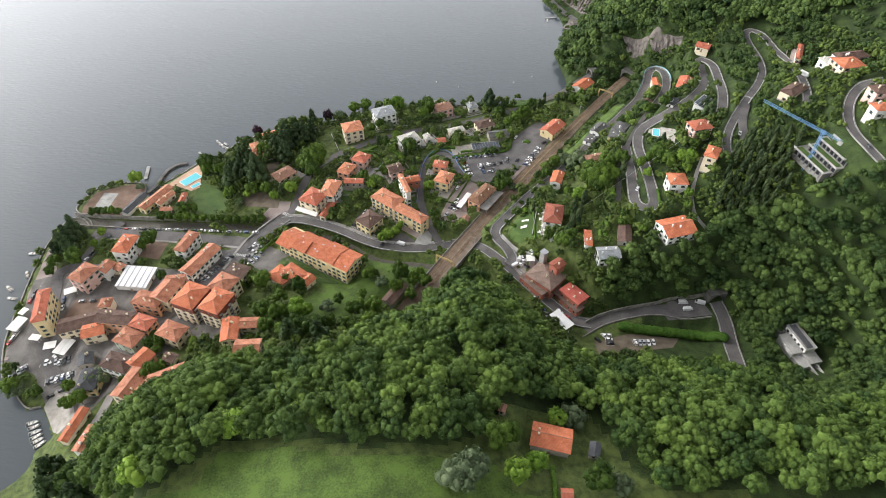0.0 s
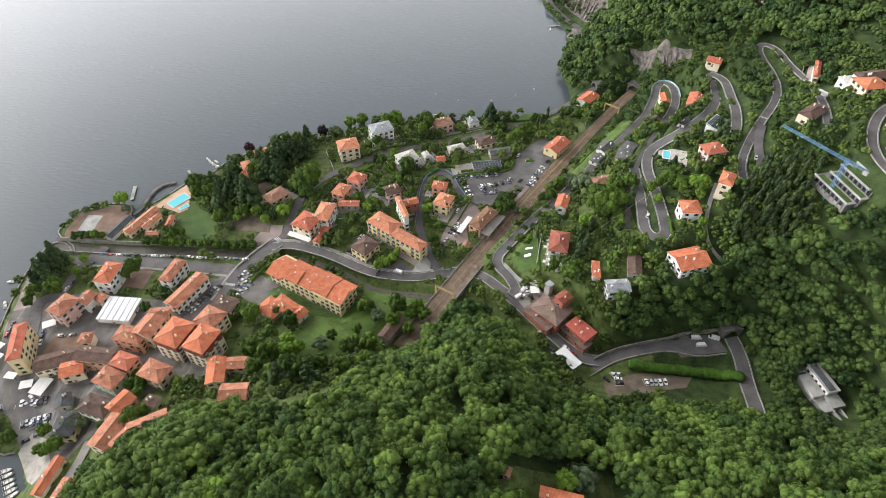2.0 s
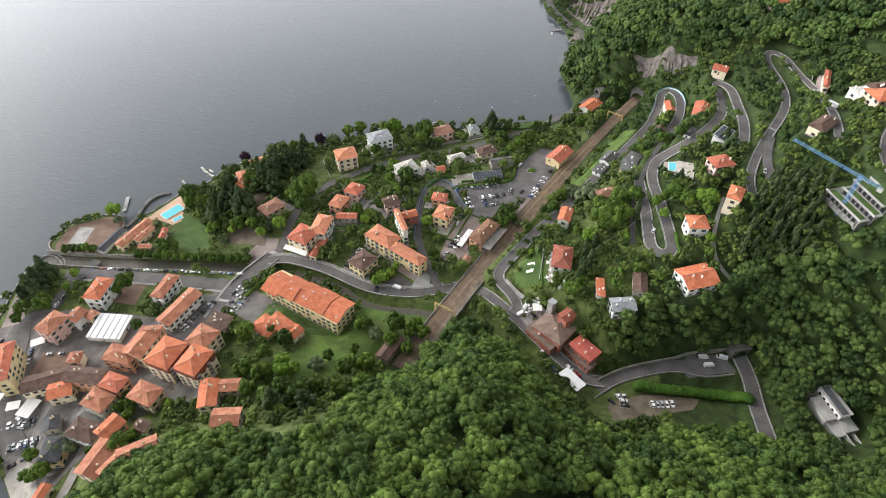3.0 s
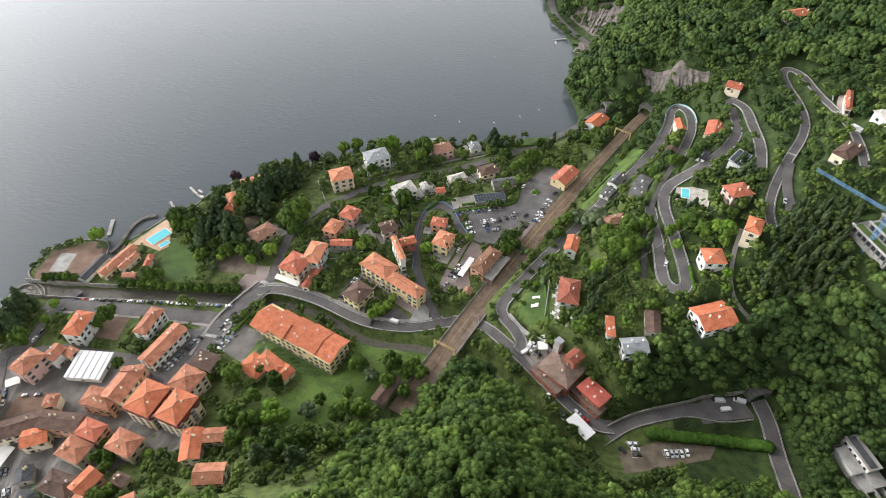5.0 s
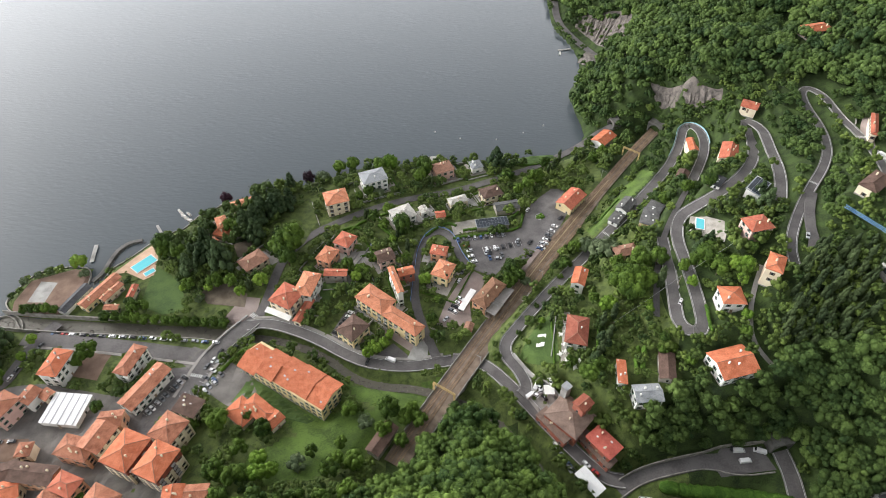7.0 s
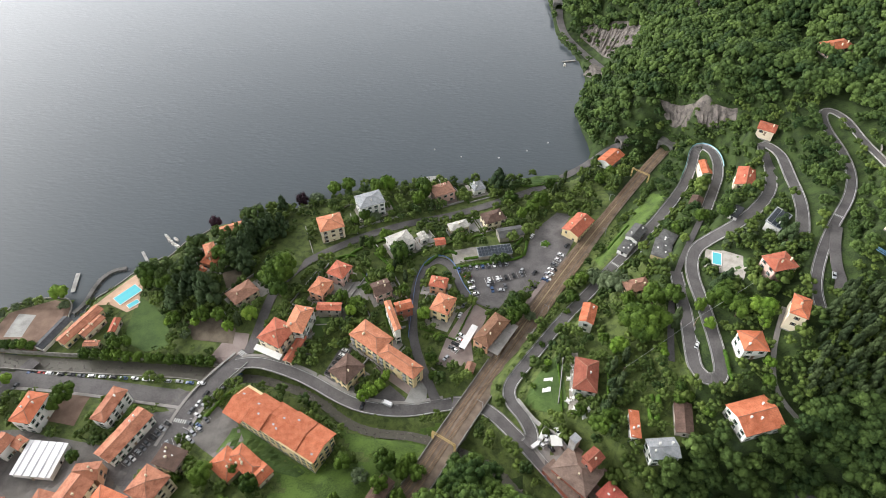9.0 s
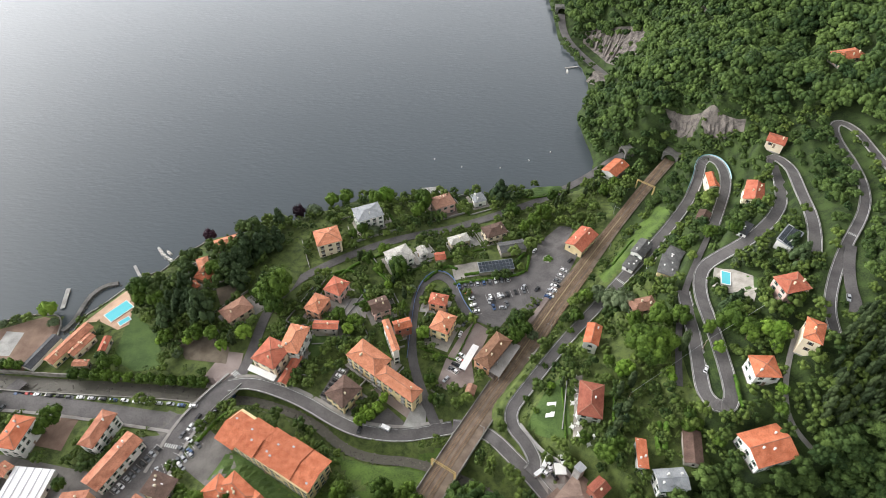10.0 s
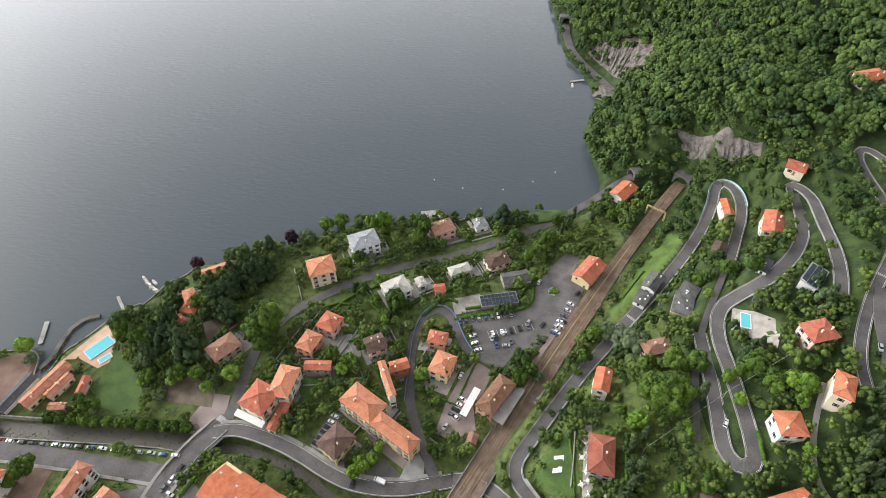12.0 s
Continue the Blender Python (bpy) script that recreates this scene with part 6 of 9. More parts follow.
def house(kind, x, y, z, L, W, turn, h, roof, wall, tile):
    """A building: walls on a plinth, tiled roof with caps and chimneys, windows with shutters, door, balconies."""
    name, category = KIND_NAME[kind]
    over = 0.3 if kind in ("shed", "greenhouse", "solarshed", "garage") else 0.55
    L, W = L - 2 * over * 0.85, W - 2 * over * 0.85
    root = new(name)
    m = pose(x, y, z, 0, 0, turn)
    corners = [m @ Vector((sx * L / 2, sy * W / 2, 0)) for sx in (-1, 0, 1) for sy in (-1, 0, 1)]
    low = min(ground_z(c.x, c.y) for c in corners) - z
    root.matrix_world = m
    word = {"brick": "brick-red", "stone": "rough stone"}.get(wall, wall)
    tagged(root, f"{word} rendered {category} with a {ROOF_WORD[roof]} {COLOUR_WORD[tile]} roof", category, "village houses")
    FOOTPRINTS.append((x, y, L, W, turn))
    base = low - 1.0
    bm = bmesh.new()
    box(bm, 0, 0, (h + base) / 2, L, W, h - base)
    if roof in ("gable", "step", "mono"):
        b = W / 2 + over
        rise = (0.22 if roof == "mono" else 0.34 if roof == "step" else 0.36) * b
        for s in (-1, 1):
            if roof == "mono":
                tri = [(s * L / 2, -W / 2, h), (s * L / 2, W / 2, h), (s * L / 2, W / 2, h + rise * 1.7 * 0.9)]
            else:
                tri = [(s * L / 2, -W / 2, h), (s * L / 2, W / 2, h), (s * L / 2, 0, h + rise * (W / 2) / b)]
            va = [bm.verts.new(p) for p in tri]
            vb = [bm.verts.new((p[0] - s * 0.3, p[1], p[2])) for p in tri]
            bm.faces.new(va), bm.faces.new(vb[::-1])
            for i in range(3):
                j = (i + 1) % 3
                bm.faces.new((va[i], va[j], vb[j], vb[i]))
    bmesh.ops.recalc_face_normals(bm, faces=bm.faces[:])
    part("wall", bm, PLASTER[wall], root)
    bm = bmesh.new()
    box(bm, 0, 0, (base + low + 0.7) / 2, L + 0.12, W + 0.12, low + 0.7 - base)
    part("plinth", bm, STONEWALL, root, "grey stone plinth")
    lift = h + 0.24
    if roof == "step":
        n, shift = 5, (-1.9, -0.2, 0.7, 1.0, 1.1)
        for i in range(n):
            bm, rise = roof_mesh(L / n, W, "gable", over)
            ob = part("roof", bm, TILES[tile], root)
            ob.location = (-L / 2 + (i + 0.5) * L / n, shift[i], lift + (0.0, 0.55, 0.15, 0.7, 0.3)[i])
            for k in range(rng.randint(1, 3)):
                bm = bmesh.new()
                box(bm, 0, 0, 0, 1.1, 0.9, 0.14)
                sky_l = part("skylight", bm, PALE_STEEL, ob, "pale roof light")
                yy = rng.uniform(-0.8, 0.8) * W / 2
                sky_l.matrix_local = pose(rng.uniform(-0.3, 0.3) * L / n, yy, rise * (1 - abs(yy) / (W / 2 + over)) + 0.1, -math.degrees(math.atan(0.34)) * (1 if yy > 0 else -1))
    else:
        bm, rise = roof_mesh(L, W, roof, over)
        ob = part("roof", bm, TILES[tile], root)
        ob.location = (0, 0, lift)
        if roof in ("hip", "gable", "pyramid"):
            part("ridge_cap", cap_mesh(L, W, roof, rise, over), TILES["brownlight" if tile in ("orange", "apricot", "old", "red", "brownred", "umber") else tile], ob, "lighter ridge tiles")
        if kind not in ("shed", "greenhouse", "solarshed", "garage", "hut"):
            for k in range(rng.choice((1, 1, 2, 2, 3))):
                px, py = rng.uniform(-0.36, 0.36) * L, rng.choice((-1, 1)) * rng.uniform(0.08, 0.3) * W
                top = rise * (1 - abs(py) / (W / 2 + over))
                bm = bmesh.new()
                box(bm, 0, 0, 0.35, 0.62, 0.62, 1.7)
                box(bm, 0, 0, 1.26, 0.85, 0.85, 0.12)
                box(bm, 0, 0, 1.42, 0.5, 0.5, 0.2)
                ch = part("chimney", bm, PLASTER["cream" if wall != "white" else "white"], ob, "rendered chimney with a cap")
                ch.location = (px, py, top)
        if roof == "low" or kind in ("station",):
            for k in range(3):
                bm = bmesh.new()
                box(bm, 0, 0, 0.1, 1.1, 0.8, 0.2)
                s = part("skylight", bm, WHITE_PAINT, ob, "pale roof light")
                s.location = (rng.uniform(-0.35, 0.35) * L, rng.uniform(-0.3, 0.3) * W, rise * 0.55)
        if kind == "shed" and tile == "panel":
            for k in range(5):
                bm = bmesh.new()
                box(bm, 0, 0, 0.02, 0.4, W + 0.6, 0.3)
                s = part("seam", bm, PALE_STEEL, ob, "grey gutter between panels")
                s.location = (-L / 2 + (k + 0.5) * L / 5, 0, 0.22)
        if tile == "solar":
            rows, cols = 3, max(int(L / 1.9), 2)
            for r in range(rows):
                for c in range(cols):
                    bm = bmesh.new()
                    box(bm, 0, 0, 0, L / cols - 0.15, W / rows - 0.25, 0.08)
                    s = part("solar_panel", bm, SOLAR, ob, "dark blue solar panel")
                    yy = -W / 2 + (r + 0.5) * W / rows
                    s.matrix_local = pose(-L / 2 + (c + 0.5) * L / cols, yy, (0.22 * (W / 2 + over) * (yy + W / 2 + over) / (W + 2 * over) if roof == "mono" else 0.2) + 0.1,
                                          math.degrees(math.atan(0.11)) if roof == "mono" else 0)
    # openings
    if kind in ("greenhouse", "solarshed"):
        return root
    shutter = {"white": SHUTTER_GREEN, "cream": SHUTTER_BROWN, "yellow": SHUTTER_GREEN, "pink": SHUTTER_GREEN, "salmon": SHUTTER_BROWN}.get(wall)
    if kind in ("shed", "hut", "barn", "garage", "depot"):
        shutter = None
    fm, pm = window_meshes(shutter)
    floors = max(int((h + 0.3) / FLOOR), 1)
    for side, length, depth in ((0, L, W), (180, L, W), (90, W, L), (270, W, L)):
        n = max(int((length - 1.2) / 3.4), 1)
        if kind in ("barn", "shed", "hut", "garage"):
            n = max(n // 3, 1)
        for f in range(floors):
            for i in range(n):
                if f == 0 and side == 0 and i == n // 2:
                    continue
                if rng.random() < (0.3 if side == 180 else 0.08):
                    continue
                q = pose(0, 0, 0, 0, 0, side) @ pose((i + 0.5) * length / n - length / 2, -depth / 2, f * (h / floors) + min(1.75, h / floors * 0.58))
                win = share("window", fm, root, q)
                share("pane", pm, win, pose(0, 0, 0))
                if kind in ("block", "tower", "grand", "inn", "hotel") and f > 0 and side == 0 and i % 2 == 0:
                    bm = bmesh.new()
                    box(bm, 0, -0.6, -1.0, 2.2, 1.2, 0.16)
                    bal = part("balcony", bm, CONCRETE, root, "concrete balcony with rail")
                    bal.matrix_local = q
                    bm = bmesh.new()
                    box(bm, 0, -1.16, -0.45, 2.2, 0.05, 0.06)
                    for k in range(8):
                        box(bm, -1.05 + k * 0.3, -1.16, -0.7, 0.04, 0.04, 0.5)
                    part("railing", bm, STEEL, bal)
    bm = bmesh.new()
    box(bm, 0, -W / 2 - 0.03, 1.05, 1.1, 0.12, 2.1)
    box(bm, 0, -W / 2 - 0.12, 2.2, 1.5, 0.5, 0.1)
    box(bm, 0, -W / 2 - 0.25, 0.05, 1.5, 0.6, 0.16)
    part("door", bm, WOOD, root, "brown wooden door")
    if kind == "tower":
        bm = bmesh.new()
        box(bm, 0, 0, h - 2.2, L + 0.16, W + 0.16, 4.0)
        part("cladding", bm, surface("red_cladding", (0.16, 0.04, 0.025), (0.24, 0.07, 0.045), 1.5, 0.7, 0.2) if "red_cladding" not in bpy.data.materials else bpy.data.materials["red_cladding"], root, "dark red clad upper storey")
    return root


for row in HOUSES_WEST + HOUSES_SHORE + HOUSES_EAST:
    house(*row)


# ---- trees ----
def ball(subdiv):
    bm = bmesh.new()
    bmesh.ops.create_icosphere(bm, subdivisions=subdiv, radius=1)
    bm.verts.ensure_lookup_table()
    V, F = np.array([v.co[:] for v in bm.verts]), np.array([[v.index for v in f.verts] for f in bm.faces])
    bm.free()
    return V, F


BALL1, BALL2 = ball(1), ball(2)
trng = np.random.default_rng(11)


def crown(shape, clumps, sprays, R=1.0, fine=True):
    """A crown of unit width as vertices and triangles: uneven leaf clumps plus loose leaf sprays. shape: broad, cone, spire, dome or willow."""
    V, F, n = [], [], 0
    pts = []
    for k in range(clumps):
        u = (k + 0.5) / clumps
        th = k * 2.399 + trng.uniform(-0.4, 0.4)
        if shape == "broad":
            zz = 1 - 1.35 * u
            rr = math.sqrt(max(1 - zz * zz, 0)) * 0.62
            c, s = (rr * math.cos(th), rr * math.sin(th), 0.62 + zz * 0.42), trng.uniform(0.30, 0.46)
        elif shape == "cone":
            c, s = (0.72 * u * math.cos(th), 0.72 * u * math.sin(th), 1.9 - 1.75 * u), 0.16 + 0.24 * u
        elif shape == "spire":
            w = 0.34 * math.sin(math.pi * min(u * 0.72 + 0.12, 1))
            c, s = (w * math.cos(th), w * math.sin(th), 4.6 - 4.4 * u), 0.26 + 0.30 * math.sin(math.pi * min(u * 0.8 + 0.08, 1))
        else:
            zz = 1 - 1.1 * u
            rr = math.sqrt(max(1 - zz * zz, 0)) * 0.7
            c, s = (rr * math.cos(th), rr * math.sin(th), 0.35 + zz * 0.3), trng.uniform(0.32, 0.45)
        c = np.array(c) + trng.normal(0, 0.05, 3)
        pts.append((c, s))
        bv, bf = BALL2 if fine else BALL1
        v = bv * s * 0.9 * trng.uniform(0.85, 1.15, 3)
        v = v * (1 + trng.normal(0, 0.17, (len(v), 1)))
        if shape == "spire":
            v[:, 2] *= 1.9
        V.append(v + c), F.append(bf + n)
        n += len(v)
    ci = trng.integers(len(pts), size=sprays)
    d = trng.normal(0, 1, (sprays, 3))
    d[:, 2] = np.abs(d[:, 2]) * 0.8 + 0.05
    d /= np.linalg.norm(d, axis=1)[:, None]
    cs, ss = np.array([p[0] for p in pts])[ci], np.array([p[1] for p in pts])[ci][:, None]
    flat = np.array((1, 1, 1.9)) if shape == "spire" else 1.0
    p = cs + d * ss * trng.uniform(0.82, 1.22, (sprays, 1)) * flat
    a, b = trng.normal(0, 1, (sprays, 3)), trng.normal(0, 1, (sprays, 3))
    a -= d * (a * d).sum(1)[:, None] * 0.75
    b -= d * (b * d).sum(1)[:, None] * 0.75
    a /= np.linalg.norm(a, axis=1)[:, None]
    b /= np.linalg.norm(b, axis=1)[:, None]
    r = trng.uniform(0.055, 0.13, (sprays, 1))
    V.append(np.stack([p + a * r, p + b * r, p - (a + b) * r * 0.6], 1).reshape(-1, 3))
    F.append(np.arange(sprays * 3).reshape(-1, 3) + n)
    return np.concatenate(V), np.concatenate(F)


def trunk_mesh(h, r):
    """A tapered trunk with four limbs."""
    bm = bmesh.new()

    def limb(p, q, ra, rb, seg=6):
        p, q = Vector(p), Vector(q)
        c = bmesh.ops.create_cone(bm, cap_ends=True, segments=seg, radius1=ra, radius2=rb, depth=(q - p).length)
        bmesh.ops.transform(bm, matrix=Matrix.Translation((p + q) / 2) @ (q - p).to_track_quat("Z", "Y").to_matrix().to_4x4(), verts=c["verts"])
    limb((0, 0, -0.8), (0.02 * h, 0, h * 0.6), r, r * 0.6, 8)
    limb((0.02 * h, 0, h * 0.6), (0, 0.03 * h, h), r * 0.6, r * 0.15)
    for k in range(4):
        t = k * 1.6
        limb((0.01 * h, 0, h * (0.42 + 0.1 * k)), (0.3 * h * math.cos(t), 0.3 * h * math.sin(t), h * (0.72 + 0.07 * k)), r * 0.42, r * 0.1)
    me = bpy.data.meshes.new("trunk")
    bm.to_mesh(me), bm.free()
    me.materials.append(BARK)
    return me


def tree_kind(shape, leaf, variants, clumps, sprays):
    out = []
    for k in range(variants):
        V, F = crown(shape, clumps, sprays, fine=False)
        me = grid_mesh("crown", V, F, leaf)
        out.append(me)
    return out


KINDS = {"broad": (tree_kind("broad", LEAF_BROAD, 4, 13, 720), 0.55, "broad-leaved tree with a full green crown"),
         "light": (tree_kind("broad", LEAF_LIGHT, 3, 13, 720), 0.5, "young tree with bright yellow-green leaves"),
         "cedar": (tree_kind("cone", LEAF_DARK, 3, 22, 720), 0.5, "dark green conifer with layered branches"),
         "cypress": (tree_kind("spire", LEAF_CYPRESS, 3, 11, 520), 0.4, "tall narrow dark cypress"),
         "purple": (tree_kind("broad", LEAF_PURPLE, 2, 12, 640), 0.55, "copper beech with purple leaves"),
         "olive": (tree_kind("dome", LEAF_OLIVE, 3, 9, 700), 0.4, "grey-green olive tree with a loose crown"),
         "shrub": (tree_kind("dome", LEAF_BROAD, 4, 7, 400), 0.1, "rounded green garden shrub")}
TRUNK = trunk_mesh(1.0, 0.07)
tree_rng = random.Random(5)


def tree(kind, x, y, r, z=None):
    """A tree: tapered trunk with limbs, and a crown of clumps and sprays, of crown radius r."""
    meshes, stem, label = KINDS[kind]
    z = ground_z(x, y) if z is None else z
    root = new("shrub" if kind == "shrub" else "tree")
    root.matrix_world = pose(x, y, z, 0, 0, tree_rng.uniform(0, 360))
    tagged(root, label, "shrub" if kind == "shrub" else "tree", "garden trees")
    k = r * tree_rng.uniform(1.0, 1.15)
    share("trunk", TRUNK, root, Matrix.Diagonal((k * 1.2, k * 1.2, k * (1.1 if kind != "cypress" else 3.0), 1)))
    share("crown", tree_rng.choice(meshes), root, Matrix.Translation((0, 0, k * stem * 0.6)) @ Matrix.Diagonal((k, k, k * tree_rng.uniform(1.2, 1.5) * (0.85 if kind in ("shrub", "olive", "cypress") else 1.0), 1)))
    return root


def wood(name, label, outlines, spacing, lo, hi, material=None, shapes=("broad",), clumps=9, sprays=800, fine=False):
    """A stretch of woodland as one object: crowns on a jittered grid, clear of roads, houses, rails and glades."""
    every = np.concatenate([np.array(O, float) for O in outlines])
    a, b = every.min(0), every.max(0)
    xs, ys = np.meshgrid(np.arange(a[0], b[0], spacing), np.arange(a[1], b[1], spacing * 0.9))
    q = np.c_[xs.ravel(), ys.ravel()] + trng.uniform(-0.42, 0.42, (xs.size, 2)) * spacing
    q = q[np.any([inside(q, O) for O in outlines], axis=0)]
    q = q[clear(q, 2.3, 2.6)]
    for O in GLADES:
        q = q[~inside(q, O)]
    for row in PATCHES:
        q = q[~inside(q, row[3])]
    return plant(name, label, q, lo, hi, material, shapes, clumps, sprays, fine)


def clear(q, from_road, from_house):
    """Which places keep clear of roads, rails, stream, houses and water."""
    keep = inside(q, LAND)
    for n, (width, P) in ROAD_LINES.items():
        keep &= near(q, P)[0] > width / 2 + from_road
    keep &= near(q, RAIL_LINE)[0] > 8.0
    keep &= near(q, STREAM_LINE)[0] > np.where(q[:, 0] < -112, 9.5, 5.5)
    for x, y, L, W, turn in FOOTPRINTS:
        c, s = math.cos(radians(turn)), math.sin(radians(turn))
        u, v = (q[:, 0] - x) * c + (q[:, 1] - y) * s, -(q[:, 0] - x) * s + (q[:, 1] - y) * c
        keep &= ~((np.abs(u) < L / 2 + from_house) & (np.abs(v) < W / 2 + from_house))
    return keep & (near(q, resample(SHORE, 2.0))[0] > np.where(q[:, 1] > 440, 0.8, 2.0))


def plant(name, label, q, lo, hi, material=None, shapes=("broad",), clumps=7, sprays=420, fine=True):
    """Crowns at the places q, joined into one object."""
    z = height(q[:, 0], q[:, 1])
    forms = [crown(s, clumps, sprays, fine=fine) for s in shapes for _ in range(6 // len(shapes) + 1)]
    V, F, T, n = [], [], [], 0
    for (x, y), h in zip(q, z):
        v, f = forms[trng.integers(len(forms))]
        r = trng.uniform(lo, hi) * (0.72 + 0.55 * noise.noise((x * 0.035, y * 0.035, 3.0)) ** 2 + 0.2 * noise.noise((x * 0.02, y * 0.02, 7.0)) + 0.15)
        t = trng.uniform(0, 6.283)
        c, s = math.cos(t), math.sin(t)
        w = np.c_[v[:, 0] * c - v[:, 1] * s, v[:, 0] * s + v[:, 1] * c, v[:, 2] * trng.uniform(0.85, 1.2)] * r
        V.append(w + (x, y, h + r * trng.uniform(0.5, 0.9)))
        F.append(f + n), T.append(np.full(len(v), np.clip(0.45 + 0.75 * noise.noise((x * 0.05, y * 0.05, 1.0)) + trng.normal(0, 0.34), -0.15, 1.25)))
        n += len(v)
    me = grid_mesh(name, np.concatenate(V), np.concatenate(F), material or LEAF_WOOD)
    at = me.attributes.new("tint", "FLOAT", "POINT")
    at.data.foreach_set("value", np.concatenate(T).astype(np.float32))
    return tagged(new(name, me), label, "woodland", kind="stuff")


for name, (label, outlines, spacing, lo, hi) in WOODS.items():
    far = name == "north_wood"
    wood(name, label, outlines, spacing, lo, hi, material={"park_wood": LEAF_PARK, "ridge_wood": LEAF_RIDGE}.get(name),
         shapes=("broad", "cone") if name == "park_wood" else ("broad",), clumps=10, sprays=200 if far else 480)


def scrub(name, label, box_, spacing, lo, hi, cover, from_house, sprays, clumps):
    """Shrubs and small trees in loose drifts over gardens and banks, off the paved and mown ground."""
    x0, y0, x1, y1 = box_
    xs, ys = np.meshgrid(np.arange(x0, x1, spacing), np.arange(y0, y1, spacing))
    q = np.c_[xs.ravel(), ys.ravel()] + trng.uniform(-0.5, 0.5, (xs.size, 2)) * spacing
    drift = np.array([noise.noise((x * 0.06, y * 0.06, 4.0)) + 0.5 * noise.noise((x * 0.2, y * 0.2, 8.0)) for x, y in q])
    q = q[drift > cover]
    q = q[clear(q, 0.6 + lo * 0.5, from_house)]
    for row in PATCHES:
        q = q[~inside(q, row[3])]
    for label_, outlines, *_ in WOODS.values():
        for O in outlines:
            q = q[~inside(q, O)]
    for O in GLADES:
        q = q[~inside(q, O)]
    return plant(name, label, q, lo, hi, LEAF_GARDEN if lo < 2.3 else None, ("dome", "broad"), clumps, sprays, False)


scrub("garden_shrubs", "mixed green garden shrubs and small trees", (-262, 165, 112, 468), 3.4, 0.7, 1.9, -0.12, 1.1, 60, 4)
scrub("garden_trees", "green garden trees of many kinds between the houses", (-262, 165, 112, 468), 5.6, 2.2, 4.2, -0.26, 2.4, 300, 8)
scrub("slope_trees", "green trees and bushes on the steep slopes between the roads", (112, 205, 262, 520), 4.1, 2.0, 4.3, -0.9, 1.8, 170, 6)
scrub("hilltop_trees", "green trees on the upper slope", (262, 200, 340, 560), 6.5, 3.0, 4.8, -0.15, 2.0, 120, 6)
scrub("shore_trees", "green trees along the steep lake shore", (40, 470, 262, 800), 5.2, 2.4, 4.2, -0.5, 2.0, 140, 6)

def along(P, y0, y1, lo, hi, step):
    """Places scattered in a strip beside a line, between two offsets (minus to the left)."""
    P = P[(P[:, 1] > y0) & (P[:, 1] < y1)]
    T = np.gradient(P[:, :2], axis=0)
    T /= np.linalg.norm(T, axis=1)[:, None]
    n = int(len(P) * 2.0 / step)
    i, o = trng.integers(len(P), size=n), trng.uniform(lo, hi, (n, 1))
    q = P[i, :2] + np.c_[T[i, 1], -T[i, 0]] * o
    return q[clear(q, 0.5, 0.6)]


plant("railside_bushes", "low green bushes on the bank beside the rails", along(RAIL_LINE, 262, 352, 8.2, 12.0, 0.8), 0.8, 1.7, LEAF_GARDEN, ("dome", "broad"), 4, 160, False)
plant("railside_bushes", "low green bushes between the rails and the gardens", along(RAIL_LINE, 318, 340, -13.0, -8.2, 1.2), 0.9, 2.0, LEAF_GARDEN, ("dome", "broad"), 4, 160, False)
for row in TREES:
    tree(*row)


# ---- paved and mown surfaces ----
for k, (name, label, material, outline, lift) in enumerate(PATCHES):
    if material == MEADOW:
        continue
    patch(name, label, outline, material, lift + 0.1 + 0.004 * k, name.replace("_", " "))


# ---- stream with walls, bridge ----
bm = bmesh.new()
S = STREAM_LINE.copy()
half = np.clip(2.3 + (-100 - S[:, 0]) / 12, 2.3, 4.4)
ribbon(bm, S, -half, half, 0.05)
tagged(part("stream", bm, STREAM_WATER, smooth_shade=True), "shallow stony stream running to the lake", "stream", kind="structure")
bm = bmesh.new()
srng = random.Random(3)
for p in STREAM_LINE[::1]:
    for k in range(6):
        r = srng.uniform(0.12, 0.6)
        v = bmesh.ops.create_icosphere(bm, subdivisions=1, radius=r)["verts"]
        bmesh.ops.transform(bm, matrix=Matrix.Translation((p[0] + srng.uniform(-1, 1) * (4.3 if p[0] < -112 else 2.4), p[1] + srng.uniform(-1, 1) * (4.3 if p[0] < -112 else 2.4), p[2] + 0.05)) @ Matrix.Diagonal((srng.uniform(0.7, 1.4), srng.uniform(0.7, 1.4), 0.6, 1)), verts=v)
tagged(part("stream_stones", bm, ROCK), "pale boulders and gravel in the stream bed", "stones", kind="stuff")
for side in (-1, 1):
    low = STREAM_LINE[STREAM_LINE[:, 0] < -60].copy()
    low[:, 2] = smooth(np.maximum(low[:, 2] + 3.2, 1.6), 3)
    bm = bmesh.new()
    ribbon(bm, low, side * 5.6 - 0.3, side * 5.6 + 0.3, 0.3, 5.0)
    tagged(part("embankment_wall", bm, STONEWALL), "grey stone embankment wall along the stream", "wall", kind="structure")

# the road bridge over the stream
w_, P = ROAD_LINES["bridge_road"]
cross = P[(P[:, 0] > -124) & (P[:, 0] < -106)]
if len(cross) > 2:
    bm = bmesh.new()
    ribbon(bm, cross, -w_ / 2 - 0.6, w_ / 2 + 0.6, -0.06, 0.9)
    bridge = tagged(part("road_bridge", bm, CONCRETE), "concrete road bridge with pale parapets", "bridge", kind="structure")
    for side in (-1, 1):
        bm = bmesh.new()
        ribbon(bm, cross, side * (w_ / 2 + 0.3) - 0.15, side * (w_ / 2 + 0.3) + 0.15, 0.95, 1.1)
        part("parapet", bm, CONCRETE, bridge)

